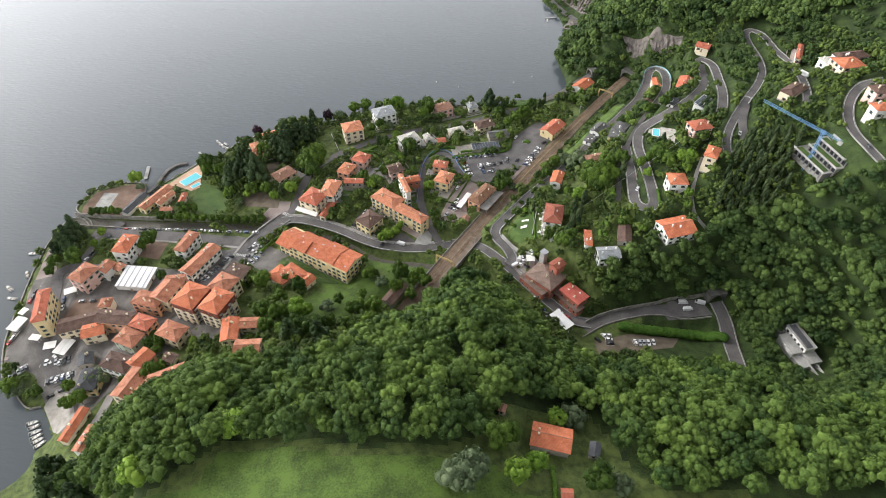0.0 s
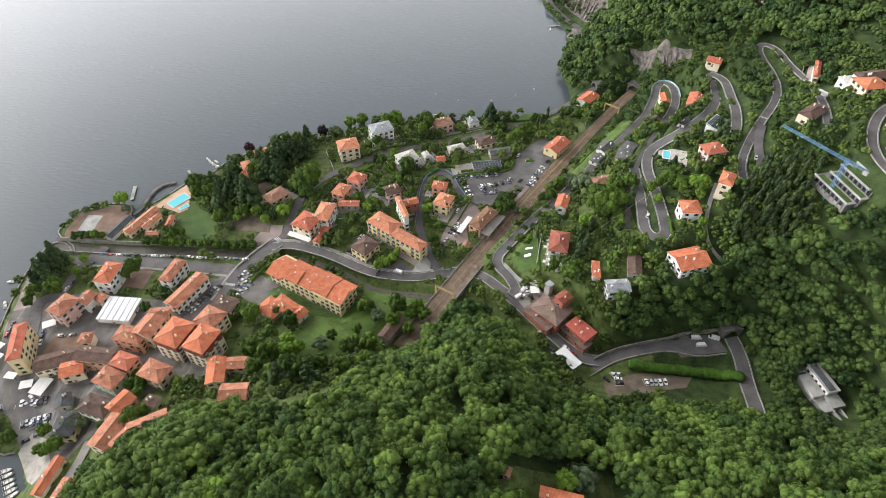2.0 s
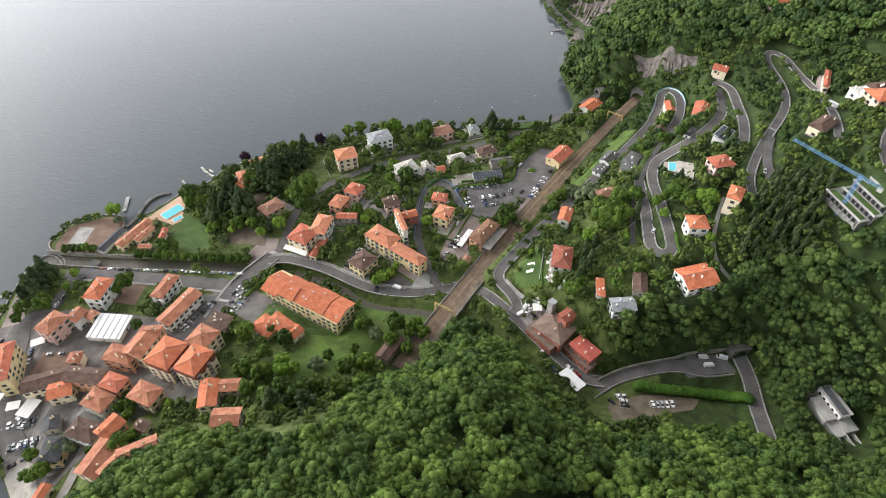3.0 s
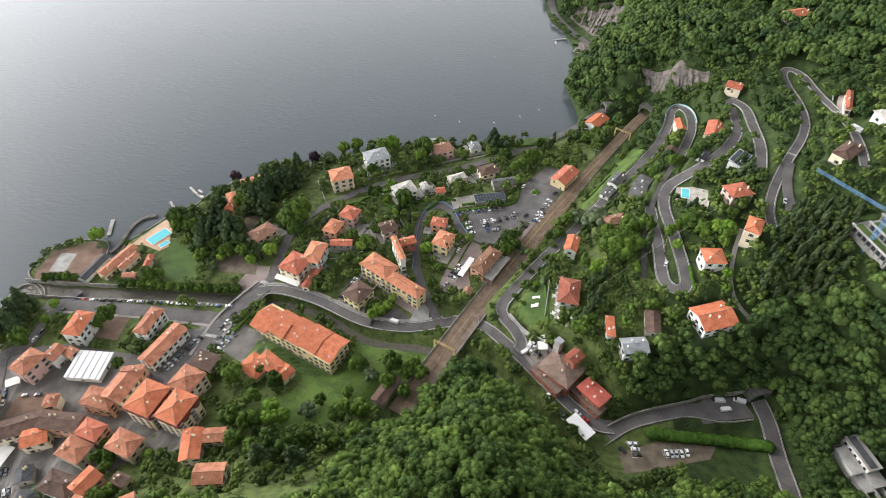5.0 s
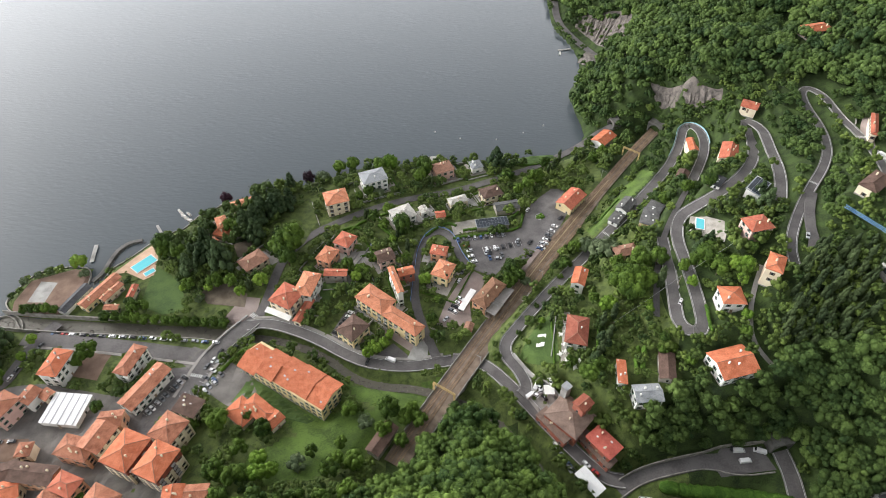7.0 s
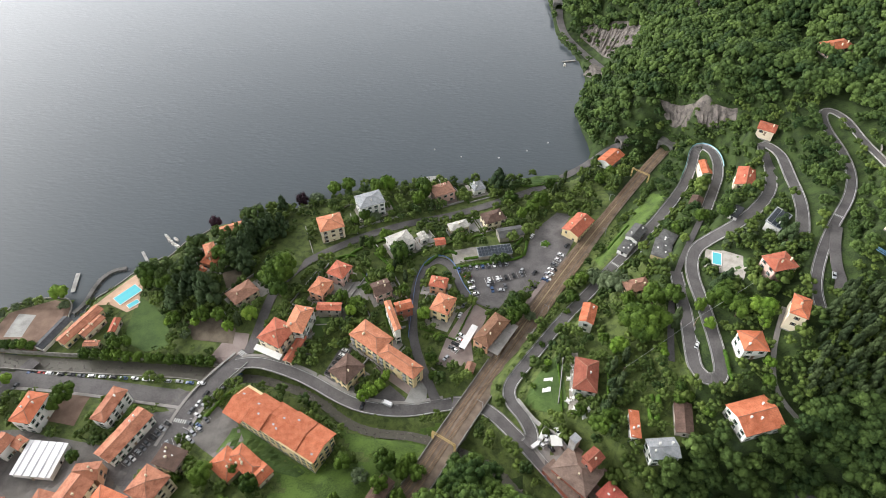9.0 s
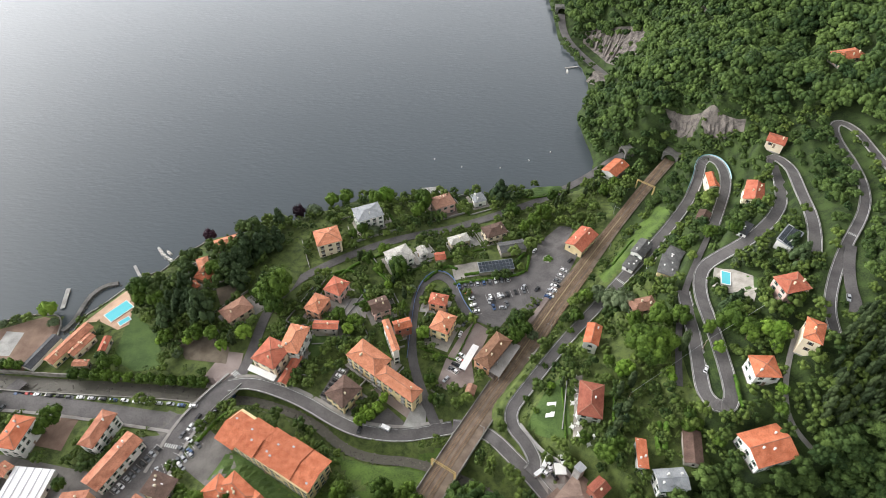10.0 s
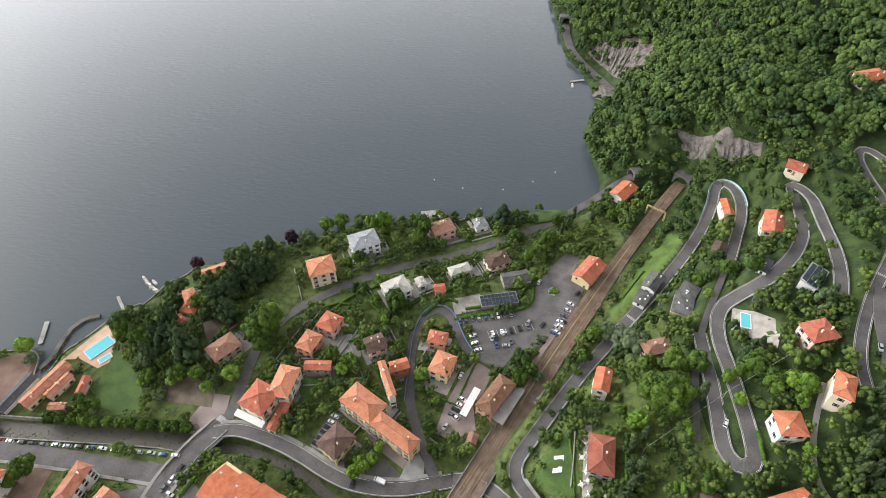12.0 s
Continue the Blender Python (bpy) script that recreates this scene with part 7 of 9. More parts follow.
# ---- railway ----
bm = bmesh.new()
bed = RAIL_LINE.copy()
narrow = np.clip((bed[:, 1] - 352) / 50, 0, 1)   # the yard narrows to two tracks before the tunnel
ribbon(bm, bed, -5.2 + 0.9 * narrow, 5.9 - 2.3 * narrow, -0.02, 0.8)
railway = tagged(part("railway", bm, BALLAST), "rust-brown ballasted railway with several tracks", "railway", kind="structure")
TRACKS = [(-2.6, 0, len(bed)), (1.2, 0, len(bed)), (4.6, 62, int(np.abs(bed[:, 1] - 372).argmin()))]
for off, i0, i1 in TRACKS:
    seg = bed[i0:i1]
    for g in (-0.72, 0.72):
        bm = bmesh.new()
        ribbon(bm, seg, off + g - 0.06, off + g + 0.06, 0.26, 0.16)
        part("rail", bm, RUST, railway, "rusty steel rail")
    T = np.gradient(seg[:, :2], axis=0)
    T /= np.linalg.norm(T, axis=1)[:, None]
    bm = bmesh.new()
    s = np.r_[0, np.cumsum(np.linalg.norm(np.diff(seg[:, :2], axis=0), axis=1))]
    for d in np.arange(0.5, s[-1], 0.75):
        x, y = np.interp(d, s, seg[:, 0]), np.interp(d, s, seg[:, 1])
        tx, ty = np.interp(d, s, T[:, 0]), np.interp(d, s, T[:, 1])
        box(bm, x + ty * off, y - tx * off, RAIL_Z + 0.06, 2.4, 0.24, 0.14, math.degrees(math.atan2(-tx, ty)))
    tagged(part("sleepers", bm, WOOD, railway), kind="stuff")
bm = bmesh.new()
ribbon(bm, bed[56:-38], -0.95, -0.35, 0.32, 0.4)
part("platform_strip", bm, OCHRE_STONE, railway, "worn ochre platform edge between the tracks")
bm = bmesh.new()
ribbon(bm, bed[(bed[:, 1] > 290) & (bed[:, 1] < 352)], -7.6, -5.0, 0.38, 0.9)
tagged(part("platform", bm, PINKPAVE), "pinkish paved station platform", "platform", kind="structure")

# the viaduct over road and stream
span = bed[(bed[:, 1] >= 222) & (bed[:, 1] <= 290)]
bm = bmesh.new()
ribbon(bm, span, -5.8, 6.6, -0.3, 1.3)
viaduct = tagged(part("viaduct", bm, STONEWALL), "grey stone railway viaduct with round arches", "viaduct", kind="structure")
for side in (-5.65, 6.45):
    bm = bmesh.new()
    ribbon(bm, span, side - 0.22, side + 0.22, 0.75, 1.3)
    part("parapet", bm, STONEWALL, viaduct, "low stone parapet")
step = 6
for k in range(0, len(span), step):
    x, y, z = span[k]
    t = span[min(k + 1, len(span) - 1)] - span[max(k - 1, 0)]
    low = ground_z(x, y) - 1.5
    bm = bmesh.new()
    box(bm, 0, 0, (RAIL_Z - 1.2 + low) / 2, 12.0, 1.9, RAIL_Z - 1.2 - low)
    box(bm, 0, 0, RAIL_Z - 2.6, 12.4, 2.5, 0.4)
    pier = part("pier", bm, STONEWALL, viaduct)
    pier.matrix_world = pose(x, y, 0, 0, 0, math.degrees(math.atan2(-t[0], t[1])))
    if k + step < len(span):
        q = span[k + step]
        mid, ln = (span[k] + q) / 2, np.linalg.norm(q[:2] - span[k][:2])
        bm = bmesh.new()
        n = 10
        for i in range(n):
            u0, u1 = i / n * 2 - 1, (i + 1) / n * 2 - 1
            a0, a1 = math.sqrt(max(1 - u0 * u0, 0)), math.sqrt(max(1 - u1 * u1, 0))
            vs = []
            for sx in (-5.9, 6.7):
                for u, a in ((u0, a0), (u1, a1)):
                    vs += [bm.verts.new((sx, u * ln / 2, RAIL_Z - 1.2)), bm.verts.new((sx, u * ln / 2, RAIL_Z - 1.55 - (1 - a) * 4.2))]
            for f in ((0, 1, 3, 2), (4, 6, 7, 5), (1, 5, 7, 3)):
                bm.faces.new([vs[j] for j in f])
        bmesh.ops.recalc_face_normals(bm, faces=bm.faces[:])
        arch = part("arch", bm, STONEWALL, viaduct)
        arch.matrix_world = pose(mid[0], mid[1], 0, 0, 0, math.degrees(math.atan2(-(q - span[k])[0], (q - span[k])[1])))


def gantry(i):
    """A lattice portal over the tracks, painted ochre."""
    t = bed[i + 1] - bed[i - 1]
    root = new("gantry")
    root.matrix_world = pose(bed[i][0], bed[i][1], RAIL_Z, 0, 0, math.degrees(math.atan2(-t[0], t[1])))
    tagged(root, "ochre steel lattice portal carrying the overhead wires", "gantry", "overhead line portals")
    for x in (-5.6, 6.4):
        bm = bmesh.new()
        for dx in (-0.35, 0.35):
            for dy in (-0.35, 0.35):
                box(bm, x + dx, dy, 3.4, 0.14, 0.14, 7.0)
        for k in range(6):
            box(bm, x, 0, 0.6 + k * 1.15, 0.8, 0.8, 0.1)
        part("post", bm, OCHRE_STEEL, root)
    bm = bmesh.new()
    for dz in (6.6, 7.3):
        for dy in (-0.4, 0.4):
            box(bm, 0.4, dy, dz, 12.6, 0.16, 0.16)
    for k in range(14):
        box(bm, -5.6 + k * 0.93, 0, 6.95, 0.12, 0.9, 0.8)
    part("beam", bm, OCHRE_STEEL, root)


def line_mast(i, side):
    t = bed[i + 1] - bed[i - 1]
    root = new("line_mast")
    root.matrix_world = pose(bed[i][0], bed[i][1], RAIL_Z, 0, 0, math.degrees(math.atan2(-t[0], t[1])))
    tagged(root, "slim grey overhead line mast with a bracket arm", "mast", "overhead line masts")
    bm = bmesh.new()
    box(bm, side * 6.2, 0, 3.2, 0.22, 0.22, 7.2)
    part("post", bm, PALE_STEEL, root)
    bm = bmesh.new()
    box(bm, side * 4.6, 0, 6.0, 3.2, 0.1, 0.1)
    part("arm", bm, PALE_STEEL, root)


def at_y(y):
    return int(np.abs(bed[:, 1] - y).argmin())


gantry(at_y(246)), gantry(at_y(438))
for k, y in enumerate((268, 296, 326, 356, 386, 412)):
    line_mast(at_y(y), -1 if k % 2 else 1)


def portal(name, label, P, back, width, high, deep=9.0, rim=2.5):
    """A tunnel mouth: stone front with an arched opening and a dark bore; back: the way into the hill."""
    x, y, z = P
    root = new(name)
    root.matrix_world = pose(x, y, z, 0, 0, math.degrees(math.atan2(-back[0], back[1])))
    tagged(root, label, "tunnel", "tunnel mouths")
    bm = bmesh.new()
    n = 10
    ring = [(-width / 2, 0)] + [(-width / 2 * math.cos(math.pi * i / n), high - width / 2 + width / 2 * math.sin(math.pi * i / n)) for i in range(n + 1)] + [(width / 2, 0)]
    outer = [(-width / 2 - rim, 0)] + [(max(min(-(width / 2 + rim) * 1.5 * math.cos(math.pi * i / n), width / 2 + rim), -width / 2 - rim), high + 1.3 if 1 < i < n - 1 else high * 0.75) for i in range(n + 1)] + [(width / 2 + rim, 0)]
    a = [bm.verts.new((px, 0, pz)) for px, pz in ring]
    b = [bm.verts.new((px, 0, pz)) for px, pz in outer]
    c = [bm.verts.new((px, deep, pz)) for px, pz in ring]
    d = [bm.verts.new((px, 7.0, pz)) for px, pz in outer]
    for i in range(len(a) - 1):
        bm.faces.new((a[i], a[i + 1], b[i + 1], b[i]))
        bm.faces.new((a[i], c[i], c[i + 1], a[i + 1]))
        bm.faces.new((b[i], b[i + 1], d[i + 1], d[i]))
    bm.faces.new(c)
    bmesh.ops.recalc_face_normals(bm, faces=bm.faces[:])
    part("front", bm, DARK_STONE, root, "dark stone tunnel front")
    return root


t = bed[-1] - bed[-6]
portal("rail_tunnel", "stone railway tunnel mouth in the wooded hill", bed[-3] + (0, 0, -0.3), t, 9.0, 6.2, 9.0, 1.2)
_, P = ROAD_LINES["lake_road"]
portal("road_tunnel", "stone road tunnel mouth beside the lake", P[-2], P[-1] - P[-6], 7.4, 5.2, 9.0, 1.0)
_, P = ROAD_LINES["tunnel_ramp"]
portal("road_tunnel", "pale concrete road tunnel mouth in the gorge", P[0], P[0] - P[5], 8.6, 5.2, 9.0, 1.0)
_, P = ROAD_LINES["shore_road"]
portal("road_tunnel", "rock tunnel mouth on the shore road", P[0], P[0] - P[5], 8.0, 5.6)

# ---- swimming pools ----
def pool(name, label, C, z, deck=True):
    C = np.array(C, float)
    m, u = C.mean(0), C[1] - C[0]
    L, W = np.linalg.norm(u), np.linalg.norm(C[3] - C[0])
    root = new(name)
    root.matrix_world = pose(m[0], m[1], z, 0, 0, math.degrees(math.atan2(u[1], u[0])))
    tagged(root, label, "swimming pool", "pools")
    bm = bmesh.new()
    box(bm, 0, 0, -0.08, L, W, 0.36)
    part("basin_water", bm, POOL, root, "turquoise pool water")
    bm = bmesh.new()
    for s in (-1, 1):
        box(bm, 0, s * (W / 2 + 0.2), 0.0, L + 0.8, 0.4, 0.36)
        box(bm, s * (L / 2 + 0.2), 0, 0.0, 0.4, W, 0.36)
    part("coping", bm, WHITE_PAINT, root, "pale stone coping")


pool("swimming_pool", "long turquoise lido pool set in a terracotta terrace", POOL_A, max(ground_z(*p) for p in POOL_A) + 0.5)
pool("paddling_pool", "small turquoise paddling pool beside the long one", POOL_B, max(ground_z(*p) for p in POOL_B) + 0.5)
pool("swimming_pool", "small pale blue garden pool with a paved edge", POOL_C, max(ground_z(*p) for p in POOL_C) + 0.4)

# ---- quay wall ----
quay = resample(SHORE[6:44], 1.5)
bm = bmesh.new()
ribbon(bm, np.c_[quay, np.full(len(quay), 1.15)], -0.2, 0.5, 0, 3.0)
tagged(part("quay_wall", bm, STONEWALL), "grey stone quay wall along the lake", "wall", kind="structure")

# ---- lake shore: breakwater, piers, boats, buoys ----
P = resample(BREAKWATER, 1.5)
P = np.c_[P, np.full(len(P), 0.9)]
bm = bmesh.new()
ribbon(bm, P, -1.3, 1.3, 0.5, 3.0)
mole = tagged(part("breakwater", bm, DARK_STONE), "curved dark stone breakwater round the lido harbour", "breakwater", kind="structure")
bm = bmesh.new()
for p in P:
    for s in (-1, 1):
        v = bmesh.ops.create_icosphere(bm, subdivisions=1, radius=srng.uniform(0.4, 0.8))["verts"]
        bmesh.ops.transform(bm, matrix=Matrix.Translation((p[0] + srng.uniform(-0.5, 0.5) + 1.5 * s, p[1] + srng.uniform(-0.5, 0.5) - 1.2 * s, srng.uniform(-0.1, 0.3))), verts=v)
tagged(part("breakwater_boulders", bm, DARK_STONE), "dark boulders along the breakwater", "stones", kind="stuff")


def pier_deck(name, label, line, width):
    A, B = np.array(line[0]), np.array(line[-1])
    root = new(name)
    m, d = (A + B) / 2, B - A
    root.matrix_world = pose(m[0], m[1], 0, 0, 0, math.degrees(math.atan2(d[1], d[0])))
    tagged(root, label, "pier", "piers")
    L = np.linalg.norm(d)
    n = max(int(L / 0.8), 2)
    for k in range(n):
        bm = bmesh.new()
        box(bm, -L / 2 + (k + 0.5) * L / n, 0, 0.85, L / n - 0.08, width, 0.14)
        part("plank", bm, CONCRETE, root)
    for k in range(4):
        bm = bmesh.new()
        for s in (-1, 1):
            c = bmesh.ops.create_cone(bm, cap_ends=True, segments=8, radius1=0.18, radius2=0.18, depth=3.0)["verts"]
            bmesh.ops.translate(bm, vec=(-L / 2 + (k + 0.5) * L / 4, s * width * 0.4, -0.7), verts=c)
        part("piles", bm, WOOD, root)


pier_deck("pier", "pale concrete pier reaching into the lake", PIER, 2.6)
pier_deck("pier", "narrow pale bathing jetty", JETTY_A, 1.8)
pier_deck("pier", "small grey boat jetty under the wooded shore", JETTY_B, 2.0)
pier_deck("pier", "broad pale landing stage in front of a villa", [((DOCK[0][0] + DOCK[3][0]) / 2, (DOCK[0][1] + DOCK[3][1]) / 2), ((DOCK[1][0] + DOCK[2][0]) / 2, (DOCK[1][1] + DOCK[2][1]) / 2)], 8.5)


def boat(x, y, turn, L, cover):
    """A small open boat: hull, gunwale, thwarts and cover."""
    root = new("boat")
    root.matrix_world = pose(x, y, 0.05, 0, 0, turn)
    tagged(root, "small white motor boat lying on the water" if cover else "small white open rowing boat", "boat", "boats")
    bm = bmesh.new()
    rows = []
    for i in range(9):
        u = i / 8
        w = 0.5 * L * 0.36 * (1 - max(u - 0.45, 0) ** 2 * 3.2)
        x0 = (u - 0.5) * L
        rows.append([bm.verts.new((x0, s * w * k, zz + 0.25 * u * u)) for s, k, zz in ((-1, 1, 0.55), (-1, 0.75, -0.15), (1, 0.75, -0.15), (1, 1, 0.55))])
    for a, b in zip(rows[:-1], rows[1:]):
        for k in range(3):
            bm.faces.new((a[k], a[k + 1], b[k + 1], b[k]))
    bm.faces.new(rows[0]), bm.faces.new(rows[-1][::-1])
    bmesh.ops.recalc_face_normals(bm, faces=bm.faces[:])
    part("hull", bm, WHITE_PAINT, root)
    bm = bmesh.new()
    box(bm, 0, 0, 0.35, L * 0.7, L * 0.26, 0.08)
    part("floor", bm, CLOTH, root)
    for u in (-0.25, 0.05):
        bm = bmesh.new()
        box(bm, u * L, 0, 0.5, 0.35, L * 0.3, 0.08)
        part("thwart", bm, WOOD, root)
    if cover:
        bm = bmesh.new()
        box(bm, 0.22 * L, 0, 0.8, L * 0.3, L * 0.26, 0.4)
        bmesh.ops.bevel(bm, geom=bm.edges[:], offset=0.12, segments=2, affect="EDGES")
        part("cabin", bm, CLOTH, root)


for k, (x, y) in enumerate(BOATS_A):
    boat(x, y, 20 + 4 * k, 6.0, k % 2)
for k, (x, y) in enumerate(BOATS_B):
    boat(x, y, 120 + 25 * k, 6.5, 1)
for k, (x, y) in enumerate(BOATS_C):
    boat(x, y, 118 + 3 * k, 5.5, k % 2)
for x, y in BUOYS[:-1]:
    bm = bmesh.new()
    v = bmesh.ops.create_uvsphere(bm, u_segments=12, v_segments=8, radius=0.5)["verts"]
    c = bmesh.ops.create_cone(bm, cap_ends=True, segments=8, radius1=0.14, radius2=0.1, depth=0.5)["verts"]
    bmesh.ops.translate(bm, vec=(0, 0, 0.6), verts=c)
    ob = part("buoy", bm, WHITE_PAINT, smooth_shade=True)
    ob.location = (x, y, 0.15)
    tagged(ob, "round white mooring buoy afloat on the lake", "buoy", "mooring buoys")
boat(BUOYS[-1][0], BUOYS[-1][1], 80, 6.0, 1)


# ---- vehicles ----
def paint(name, c, rough=0.3):
    return surface("car_paint_" + name, tuple(v * 0.9 for v in c), c, 1.0, rough, 0.0, spec=0.5)


PAINTS = {"white": paint("white", (0.78, 0.78, 0.78)), "silver": paint("silver", (0.42, 0.43, 0.45)), "black": paint("black", (0.02, 0.02, 0.022)), "grey": paint("grey", (0.13, 0.135, 0.145)),
          "red": paint("red", (0.45, 0.03, 0.025)), "blue": paint("blue", (0.05, 0.10, 0.22))}


def car_meshes():
    """Body, glasshouse and wheel of a hatchback, along x."""
    bm = bmesh.new()
    prof = [(-2.05, 0.35), (-2.1, 0.75), (-1.95, 0.98), (-0.9, 1.02), (1.1, 0.98), (1.95, 0.82), (2.1, 0.62), (2.08, 0.35)]
    L_, R_ = [], []
    for x, z in prof:
        w = 0.86 if abs(x) < 1.8 else 0.76
        L_.append(bm.verts.new((x, -w, z))), R_.append(bm.verts.new((x, w, z)))
    for i in range(len(prof)):
        j = (i + 1) % len(prof)
        bm.faces.new((L_[i], L_[j], R_[j], R_[i]))
    bm.faces.new(L_[::-1]), bm.faces.new(R_)
    roof = [bm.verts.new(p) for p in ((-1.45, -0.62, 1.46), (0.25, -0.62, 1.46), (0.25, 0.62, 1.46), (-1.45, 0.62, 1.46))]
    low = [bm.verts.new((v.co.x, v.co.y, 1.40)) for v in roof]
    bm.faces.new(roof), bm.faces.new(low[::-1])
    for i in range(4):
        j = (i + 1) % 4
        bm.faces.new((low[i], low[j], roof[j], roof[i]))
    bmesh.ops.recalc_face_normals(bm, faces=bm.faces[:])
    body = bm
    bm = bmesh.new()
    a = [bm.verts.new(p) for p in ((-1.85, -0.76, 1.0), (1.0, -0.76, 0.98), (1.0, 0.76, 0.98), (-1.85, 0.76, 1.0))]
    b = [bm.verts.new(p) for p in ((-1.43, -0.6, 1.41), (0.23, -0.6, 1.41), (0.23, 0.6, 1.41), (-1.43, 0.6, 1.41))]
    bm.faces.new(b)
    for i in range(4):
        j = (i + 1) % 4
        bm.faces.new((a[i], a[j], b[j], b[i]))
    bmesh.ops.recalc_face_normals(bm, faces=bm.faces[:])
    glass = bm
    bm = bmesh.new()
    c = bmesh.ops.create_cone(bm, cap_ends=True, segments=14, radius1=0.32, radius2=0.32, depth=0.2)["verts"]
    bmesh.ops.rotate(bm, cent=(0, 0, 0), matrix=Matrix.Rotation(radians(90), 3, "X"), verts=c)
    return body, glass, bm


CAR = {}


def car(x, y, turn, colour, z=None):
    """A parked hatchback with glasshouse and four wheels; the copies share meshes."""
    z = ground_z(x, y) + 0.2 if z is None else z
    if colour not in CAR:
        body, glass, wheel = car_meshes()
        root = new("car")
        part("body", body, PAINTS[colour], root)
        part("glasshouse", glass, GLASS, root, "dark car windows")
        w = part("wheel", wheel, RUBBER, root, "black tyre")
        w.location = (-1.3, -0.78, 0.32)
        for px, py in ((1.3, -0.78), (-1.3, 0.78), (1.3, 0.78)):
            share("wheel", w.data, root, pose(px, py, 0.32))
        tagged(root, f"parked {colour} hatchback car on the asphalt", "car", "parked cars")
        CAR[colour] = root
        root.matrix_world = pose(x, y, z, 0, 0, turn)
        return root
    return copy_thing(CAR[colour], pose(x, y, z, 0, 0, turn))


crng = random.Random(21)
MIX = ["white"] * 6 + ["silver"] * 4 + ["black"] * 4 + ["grey"] * 4 + ["red"] + ["blue"] * 2
for x0, y0, x1, y1, n, across in CAR_ROWS:
    along = math.degrees(math.atan2(y1 - y0, x1 - x0)) if n > 1 else crng.uniform(40, 75)
    for k in range(n):
        u = k / max(n - 1, 1)
        car(x0 + (x1 - x0) * u + crng.uniform(-0.3, 0.3), y0 + (y1 - y0) * u + crng.uniform(-0.3, 0.3), along + (90 if across else 0) + crng.choice((0, 180)) + crng.uniform(-4, 4), crng.choice(MIX))


def bays(x0, y0, x1, y1, n, deep=4.8):
    """White bay lines between parked cars, painted on the asphalt."""
    root = new("parking_bays")
    d = np.array((x1 - x0, y1 - y0)) / (n - 1)
    turn = math.degrees(math.atan2(d[1], d[0]))
    root.matrix_world = pose(x0, y0, ground_z((x0 + x1) / 2, (y0 + y1) / 2), 0, 0, turn)
    tagged(root, "worn white parking bay lines on grey asphalt", "road marking", kind="structure")
    c, s_ = math.cos(radians(turn)), math.sin(radians(turn))
    for k in range(n + 1):
        u = (k - 0.5) * np.linalg.norm(d)
        zz = ground_z(x0 + u * c, y0 + u * s_) - root.matrix_world.translation.z
        bm = bmesh.new()
        box(bm, u, 0, zz + 0.36, 0.14, deep, 0.03)
        part("bay_line", bm, MARKING, root)


for x0, y0, x1, y1, n, across in CAR_ROWS:
    if across and n > 2:
        bays(x0, y0, x1, y1, n)


def van(x, y, turn, label, L=5.6, H=2.3):
    z = ground_z(x, y) + 0.2
    root = new("van")
    root.matrix_world = pose(x, y, z, 0, 0, turn)
    tagged(root, label, "van", "vans")
    bm = bmesh.new()
    prof = [(-L / 2, 0.35), (-L / 2, H), (L * 0.28, H), (L * 0.42, 1.25), (L / 2, 1.05), (L / 2, 0.35)]
    A = [bm.verts.new((px, -0.98, pz)) for px, pz in prof]
    B = [bm.verts.new((px, 0.98, pz)) for px, pz in prof]
    for i in range(len(prof)):
        j = (i + 1) % len(prof)
        bm.faces.new((A[i], A[j], B[j], B[i]))
    bm.faces.new(A[::-1]), bm.faces.new(B)
    bmesh.ops.recalc_face_normals(bm, faces=bm.faces[:])
    bmesh.ops.bevel(bm, geom=bm.edges[:], offset=0.08, segments=1, affect="EDGES")
    part("body", bm, PAINTS["white"], root)
    bm = bmesh.new()
    v = box(bm, L * 0.352, 0, 1.78, 0.05, 1.7, 0.95)
    bmesh.ops.rotate(bm, cent=(L * 0.352, 0, 1.78), matrix=Matrix.Rotation(radians(-math.degrees(math.atan2(L * 0.14, H - 1.25))), 3, "Y"), verts=v)
    part("windscreen", bm, GLASS, root, "dark windscreen")
    _, _, wheel = car_meshes()
    w = part("wheel", wheel, RUBBER, root, "black tyre")
    w.location = (-L * 0.3, -0.9, 0.32)
    for px, py in ((L * 0.32, -0.9), (-L * 0.3, 0.9), (L * 0.32, 0.9)):
        share("wheel", w.data, root, pose(px, py, 0.32))


for (x, y), turn in zip(VANS + VANS_B + VAN_C, (35, 60, 5, 0, 160, 155)):
    van(x, y, turn, "white delivery van parked on the asphalt")
van(BUS[0][0], BUS[0][1], 120, "white minibus on the hill road", 7.5, 2.7)

# ---- hedges, walls, fences ----
def hedge(line, w, h, label="clipped bright green hedge"):
    """A hedge: a leafy body with an uneven surface."""
    P = resample(line, 0.9)
    z = height(P[:, 0], P[:, 1])
    V, F, n = [], [], 0
    for p, g in zip(P, z):
        for k in range(2):
            r = w / 2 * trng.uniform(0.85, 1.15)
            v = BALL2[0] * (r, r, h * 0.62) * (1 + trng.normal(0, 0.1, (len(BALL2[0]), 1)))
            V.append(v + (p[0] + trng.uniform(-0.2, 0.2), p[1] + trng.uniform(-0.2, 0.2), g + h * 0.45)), F.append(BALL2[1] + n)
            n += len(v)
    ob = new("hedge", grid_mesh("hedge", np.concatenate(V), np.concatenate(F), HEDGE))
    return tagged(ob, label, "hedge", "hedges")


